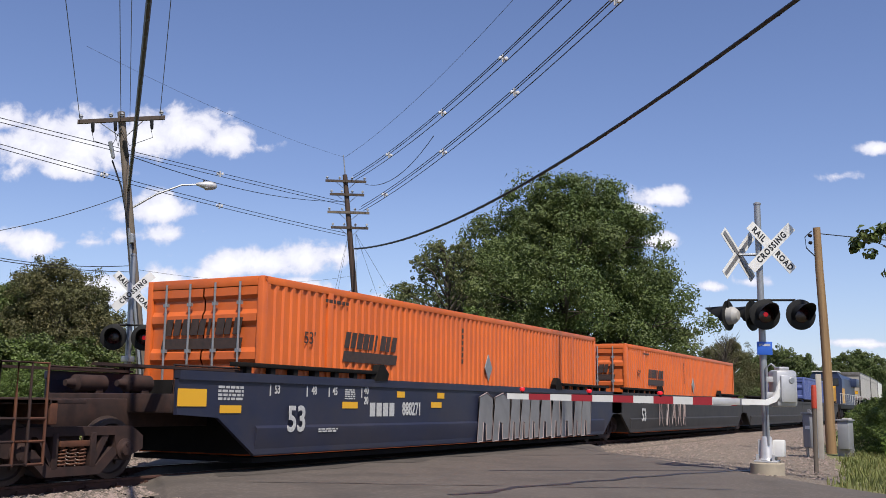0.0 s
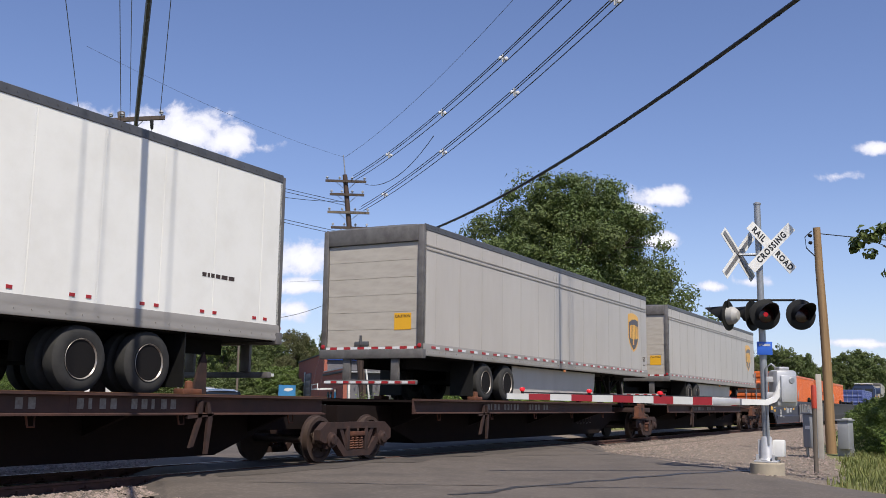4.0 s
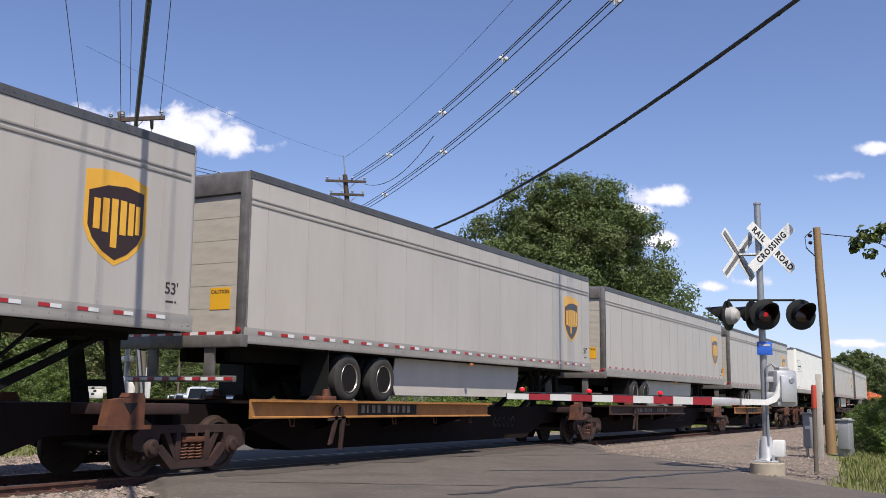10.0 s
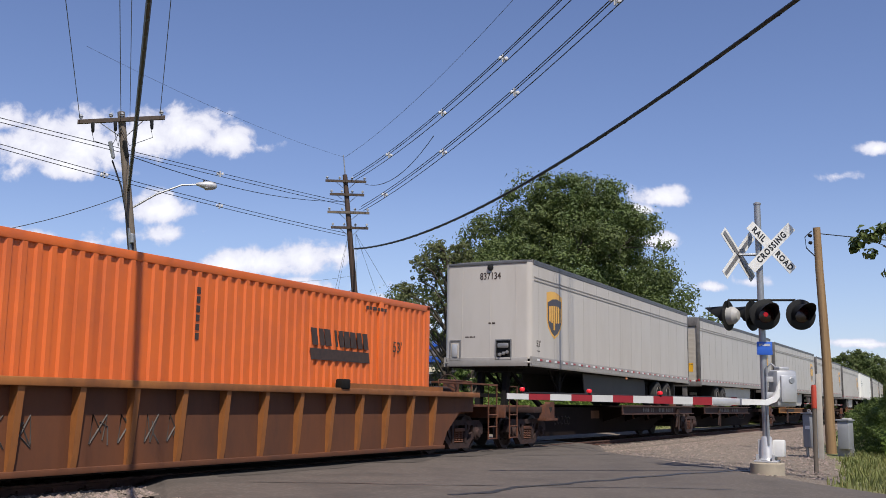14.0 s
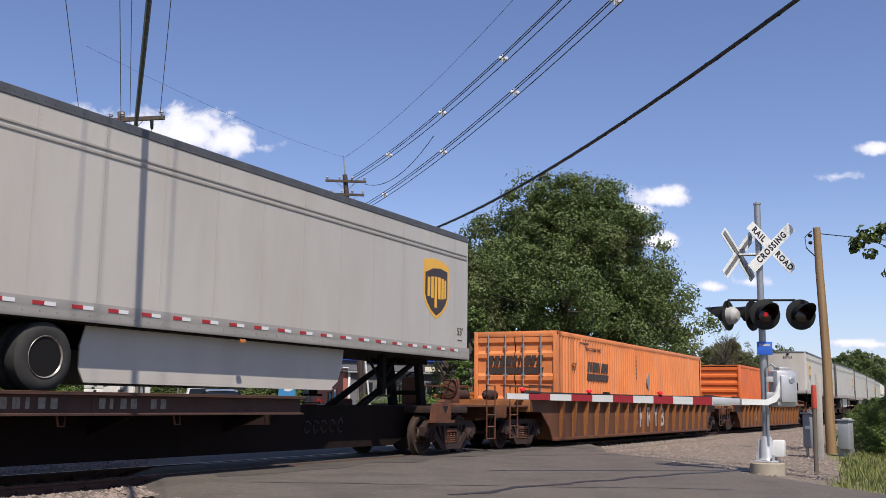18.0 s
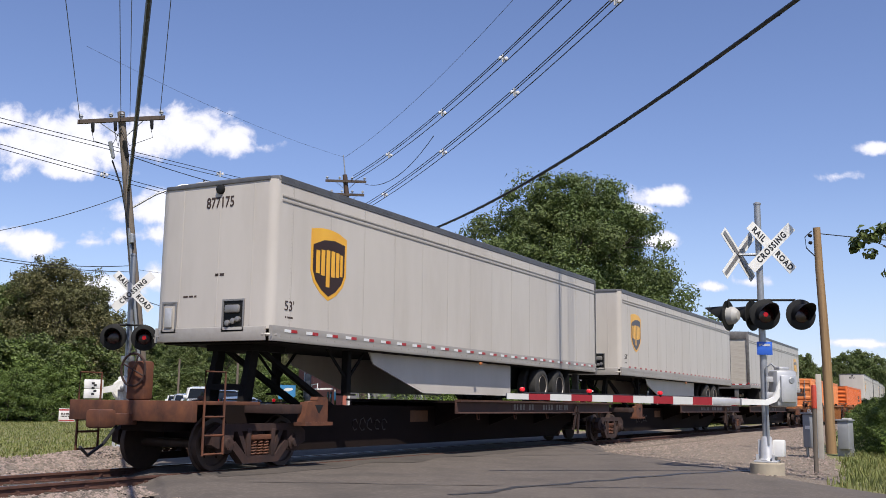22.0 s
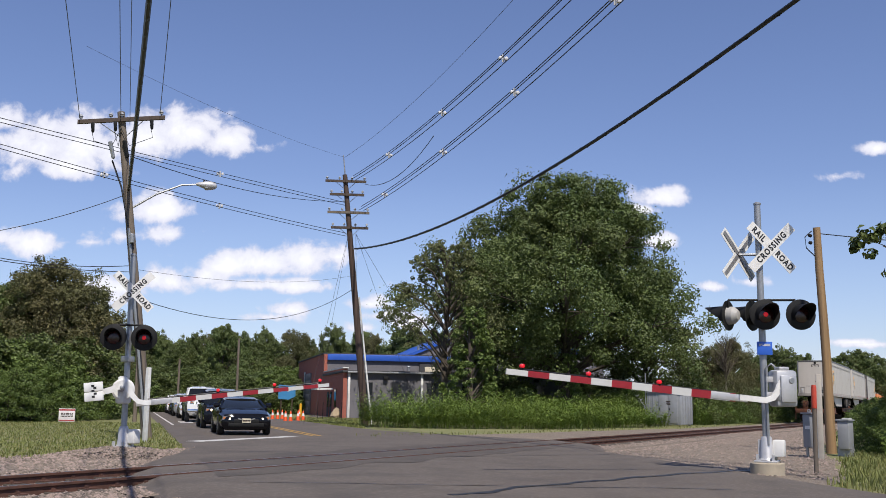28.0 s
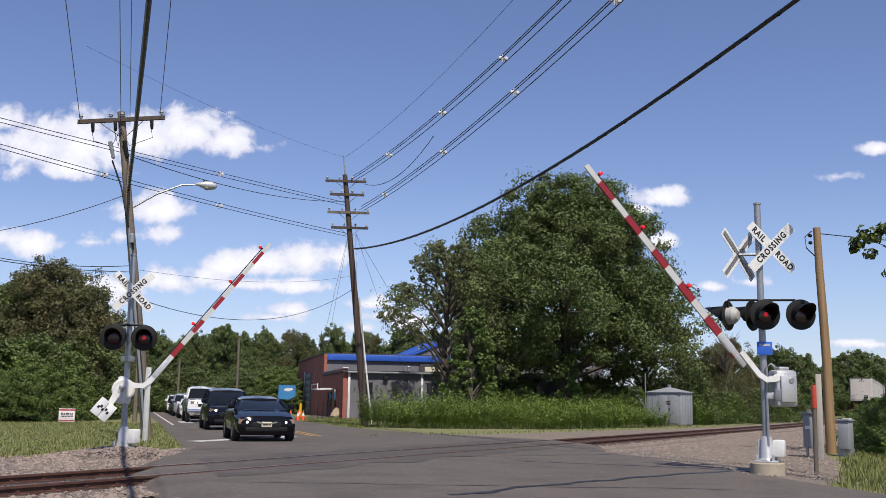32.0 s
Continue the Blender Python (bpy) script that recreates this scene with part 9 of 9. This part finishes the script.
def car(kind, label, paint):
    """A car that faces local +x, on its wheels at z = 0."""
    spec = {"sedan": dict(w=0.9, body=[(2.28, 0.3, 0.62, 0.72), (2.2, 0.2, 0.72, 0.84), (1.7, 0.2, 0.82, 0.9), (0.85, 0.2, 0.93, 0.9), (-1.0, 0.2, 0.96, 0.9), (-1.9, 0.22, 0.99, 0.88), (-2.25, 0.35, 0.92, 0.78)],
                          cab=[(1.05, 0.9, 0.91, 0.78), (0.25, 0.91, 1.22, 0.64), (-0.3, 0.92, 1.3, 0.61), (-0.9, 0.93, 1.27, 0.6), (-1.75, 0.96, 1.0, 0.7)], ax=(1.38, -1.3), r=0.33),
            "suv": dict(w=0.94, body=[(2.3, 0.35, 0.75, 0.76), (2.22, 0.25, 0.92, 0.88), (1.7, 0.25, 1.02, 0.94), (0.95, 0.25, 1.08, 0.94), (-1.2, 0.25, 1.12, 0.94), (-2.2, 0.3, 1.1, 0.9), (-2.32, 0.4, 0.95, 0.82)],
                        cab=[(1.05, 1.07, 1.08, 0.84), (0.35, 1.08, 1.58, 0.72), (-0.4, 1.1, 1.68, 0.7), (-1.6, 1.1, 1.62, 0.69), (-2.2, 1.1, 1.12, 0.78)], ax=(1.42, -1.38), r=0.37),
            "pickup": dict(w=1.0, body=[(2.9, 0.5, 1.05, 0.9), (2.85, 0.45, 1.2, 0.97), (2.2, 0.45, 1.26, 1.0), (1.2, 0.45, 1.3, 1.0), (-1.2, 0.45, 1.3, 1.0), (-2.8, 0.5, 1.3, 1.0), (-2.9, 0.55, 1.25, 0.96)],
                           cab=[(1.35, 1.28, 1.3, 0.9), (0.75, 1.3, 1.84, 0.78), (-0.2, 1.3, 1.94, 0.76), (-1.0, 1.3, 1.9, 0.76), (-1.25, 1.3, 1.34, 0.84)], ax=(1.9, -1.8), r=0.42)}[kind]
    c = thing("pickup_truck" if kind == "pickup" else "car", label, "pickup truck" if kind == "pickup" else "car", "waiting cars")
    bm = BM()
    secs = []
    for x, z0, z1, w in spec["body"]:
        half = [(w * 0.86, z0), (w * 0.98, z0 + 0.12), (w, z0 + (z1 - z0) * 0.5), (w * 0.97, z0 + (z1 - z0) * 0.82), (w * 0.86, z1 - 0.015), (w * 0.5, z1 + 0.015)]
        secs.append([(x, -a, b) for a, b in half] + [(x, a, b) for a, b in half[::-1]])
    loft(bm, secs)
    body = part("body", bm, paint, c)
    bm = BM()
    secs = []
    for x, z0, z1, w in spec["cab"]:
        z1 = max(z1, z0 + 0.01)
        half = [(w + 0.1 * (1 if z1 - z0 > 0.2 else 0), z0 - 0.02), (w, z1 - 0.06 * min(1, (z1 - z0) * 4)), (w * 0.82, z1)]
        secs.append([(x, -a, b) for a, b in half] + [(x, a, b) for a, b in half[::-1]])
    loft(bm, secs)
    part("glazing", bm, "glass", c, "dark tinted glazing")
    # roof skin and pillars over the glazing
    cab = spec["cab"]
    bm = BM()
    rows = []
    for x, z0, z1, w in cab[1:4]:
        rows.append([(x, -w * 0.99, z1 - 0.045), (x, -w * 0.8, z1 + 0.012), (x, 0, z1 + 0.03), (x, w * 0.8, z1 + 0.012), (x, w * 0.99, z1 - 0.045), (x, 0, z1 - 0.03)])
    loft(bm, rows)
    part("roof", bm, paint, c)
    for s in (-1, 1):
        bm = BM()
        a, b = cab[0], cab[1]
        tube(bm, [(a[0], s * (a[3] + 0.03), a[1]), (b[0], s * (b[3] + 0.01), b[2] - 0.03)], 0.045, 6)
        d, e = cab[3], cab[4]
        tube(bm, [(d[0], s * (d[3] + 0.01), d[2] - 0.04), (e[0], s * (e[3] + 0.03), e[1])], 0.06, 6)
        mx = cab[2]
        tube(bm, [(mx[0] - 0.1, s * (mx[3] + 0.02), mx[2] - 0.05), (mx[0] - 0.15, s * (mx[3] + 0.12), mx[1])], 0.04, 6)
        part("pillars", bm, paint, c)
        m_ = part("mirror", box(BM(), (cab[0][0] - 0.35, s * (spec["w"] + 0.02) - 0.1, cab[0][1] + 0.03), (cab[0][0] - 0.2, s * (spec["w"] + 0.02) + 0.1, cab[0][1] + 0.19), 0.04), paint, c)
        fx, fz = spec["body"][1][0], spec["body"][1][2]
        bm = BM()
        slab(bm, [(s * 0.42, fz - 0.12), (s * 0.8, fz - 0.06), (s * 0.82, fz - 0.2), (s * 0.46, fz - 0.23)], "x", fx - 0.08, fx + 0.06)
        h_ = part("headlight", bm, "lamp_glass", c)
        part("bulb", turned(BM(), (fx + 0.055, s * 0.56, fz - 0.16), (1, 0, 0), [(0, 0.06), (0.02, 0.05), (0.03, 0.02)], 12), "headlamp", h_)
        part("turn_lamp", box(BM(), (fx - 0.02, s * 0.74 - 0.04, fz - 0.17), (fx + 0.064, s * 0.74 + 0.04, fz - 0.1)), "amber", h_)
        part("fog_lamp", turned(BM(), (fx + 0.04, s * 0.62, 0.38), (1, 0, 0), [(0, 0.06), (0.03, 0.05)], 12), "chrome", c)
        for ax in spec["ax"]:
            wh = part("wheel", turned(BM(), (ax, s * (spec["w"] - 0.1), spec["r"]), (0, s, 0), [(-0.11, spec["r"] * 0.6), (-0.11, spec["r"] * 0.93), (-0.08, spec["r"]), (0.08, spec["r"]), (0.11, spec["r"] * 0.93), (0.11, spec["r"] * 0.65), (0.06, spec["r"] * 0.6)], 24), "tyre", c)
            part("rim", turned(BM(), (ax, s * (spec["w"] - 0.02), spec["r"]), (0, s, 0), [(0, spec["r"] * 0.62), (0.02, spec["r"] * 0.6), (0.0, spec["r"] * 0.3), (0.03, 0.05)], 20), "rim", wh)
    fx, fz = spec["body"][0][0], spec["body"][0][2]
    g = part("grille", box(BM(), (fx - 0.06, -0.42, fz - 0.22), (fx + 0.012, 0.42, fz - 0.06), 0.02), "flat_black", c)
    bm = BM()
    slab(bm, [(-0.3, fz - 0.07), (-0.1, fz - 0.13), (0.1, fz - 0.13), (0.3, fz - 0.07), (0.28, fz - 0.03), (0.1, fz - 0.09), (-0.1, fz - 0.09), (-0.28, fz - 0.03)], "x", fx, fx + 0.03)
    part("grille_bar", bm, "chrome", g)
    part("lower_intake", box(BM(), (fx - 0.05, -0.6, 0.3), (fx + 0.008, 0.6, 0.42), 0.01), "flat_black", c)
    pl = part("plate", box(BM(), (fx, -0.15, 0.42), (fx + 0.03, 0.15, 0.57), 0.005), "cream", c, "pale licence plate with plain bars")
    bm = BM()
    bars(bm, 0.0, fx + 0.03, 0.495, 0.24, 0.08, 1, 1, 15, "y")
    part("plate_bars", bm, "ink", pl, kind="stuff")
    if kind == "pickup":
        part("bed_well", box(BM(), (-2.75, -0.85, 1.0), (-1.35, 0.85, 1.335)), "flat_black", c)
        part("bumper", box(BM(), (2.82, -0.95, 0.5), (3.0, 0.95, 0.72), 0.04), "chrome", c)
    for s in (-1, 1):
        bm = BM()
        part("underbody", box(BM(), (-1.9, -0.7, 0.17), (1.9, 0.7, 0.3)), "under", c) if s < 0 else bm.free()
    return c


CARS = []
for kind, label, paint, s0 in (("sedan", "glossy black sedan with headlamps lit at the stop line", "car_black", 12.9), ("suv", "glossy black car waiting behind the sedan", "car_blue", 21.5),
                               ("pickup", "white pickup truck waiting in the queue", "car_white", 35.0), ("sedan", "white car waiting behind the pickup", "car_white", 46.0),
                               ("suv", "silver car far back in the queue", "car_grey", 56.0), ("sedan", "dark car at the end of the queue", "car_blue", 64.0), ("suv", "white car at the end of the queue", "car_white", 73.0)):
    CARS.append((car(kind, label, paint), s0))


# ---- what moves ----
def along(where, z, turned_round):
    y = track_y(where)
    return pose(where, y, z, 0, 0, track_turn(where) + (180 if turned_round else 0))


def motions():
    for ob, where, z, rot in TRAIN:
        tilt = pose(0, 0, 0, 0, -NOSE_UP.get(ob, 0.0), 0)
        walk(ob, [(2.0 * i, along(where + gone_by(2.0 * i), z, rot) @ tilt) for i in range(17)])
    # barrier arms: (seconds, degrees above level)
    up_r = [(0, 0.5), (14, 0.5), (27.0, 0.5), (27.5, 1.5), (28.0, 4.9), (28.5, 11.7), (29.0, 18.2), (29.5, 24.1), (30.0, 29.7), (30.5, 34.8), (31.0, 39.8), (31.5, 44.5), (32.0, 48.2)]
    walk(gateR, [(t, pose(R_AT[0] + 0.255, R_AT[1] - 0.255, 1.6, 0, 0, 135) @ pose(0, 0, 0, 0, -a, 0)) for t, a in up_r])
    up_l = [(0, 0.5), (14, 0.5), (27.0, 0.5), (27.5, 2.0), (28.0, 6.5), (28.5, 13.2), (29.0, 19.5), (29.5, 26.0), (30.0, 32.0), (30.5, 37.4), (31.0, 42.5), (31.5, 47.5), (32.0, 52.0)]
    walk(gateL, [(t, pose(15.776, 4.41, 1.34, 0, 0, -45) @ pose(0, 0, 0, 0, -a, 0)) for t, a in up_l])

    # the first cars roll off as the barriers rise: metres gone by each time
    gone = [[(0, 0), (29.0, 0), (29.5, 0.3), (30.0, 0.85), (30.5, 1.7), (31.0, 2.85), (31.5, 4.2), (32.0, 5.6)], [(0, 0), (30.3, 0), (30.7, 0.2), (31.1, 0.6), (31.5, 1.2), (32.0, 2.2)], [(0, 0), (31.4, 0), (31.7, 0.1), (32.0, 0.5)]]
    for i, (ob, s0) in enumerate(CARS):
        rows = []
        for t, d in gone[i] if i < 3 else [(0, 0), (32.0, 0)]:
            x, y = road_at(s0 - d + 2.3, -2.05)
            rows.append((t, pose(x, y, road_z(y) + 0.005, 0, 0, 225)))
        walk(ob, rows)
    # the wheels roll while they pass the crossing: 0.42 m radius, a turn of 53 degrees from row to row
    for ws, host, at in WHEELS:
        where = [w for ob, w, z, r in TRAIN if ob is host][0] + at
        near = [0.1 * k for k in range(321) if 4.0 < where + gone_by(0.1 * k) < 60.0]
        if not near:
            continue
        t0, t1 = near[0], near[-1]
        if t1 <= t0:
            continue
        loc = ws.location.copy()

        def turn(t):
            return Matrix.Translation(loc) @ Matrix.Rotation((gone_by(min(max(t, t0), t1)) - gone_by(t0)) / 0.42, 4, "Y")
        f0, f1 = math.ceil(t0 * FPS), math.floor(t1 * FPS)
        times = sorted({0.0, 32.0} | {f / FPS for f in range(f0, f1 + 1)})
        walk(ws, [(t, turn(t)) for t in times])


motions()
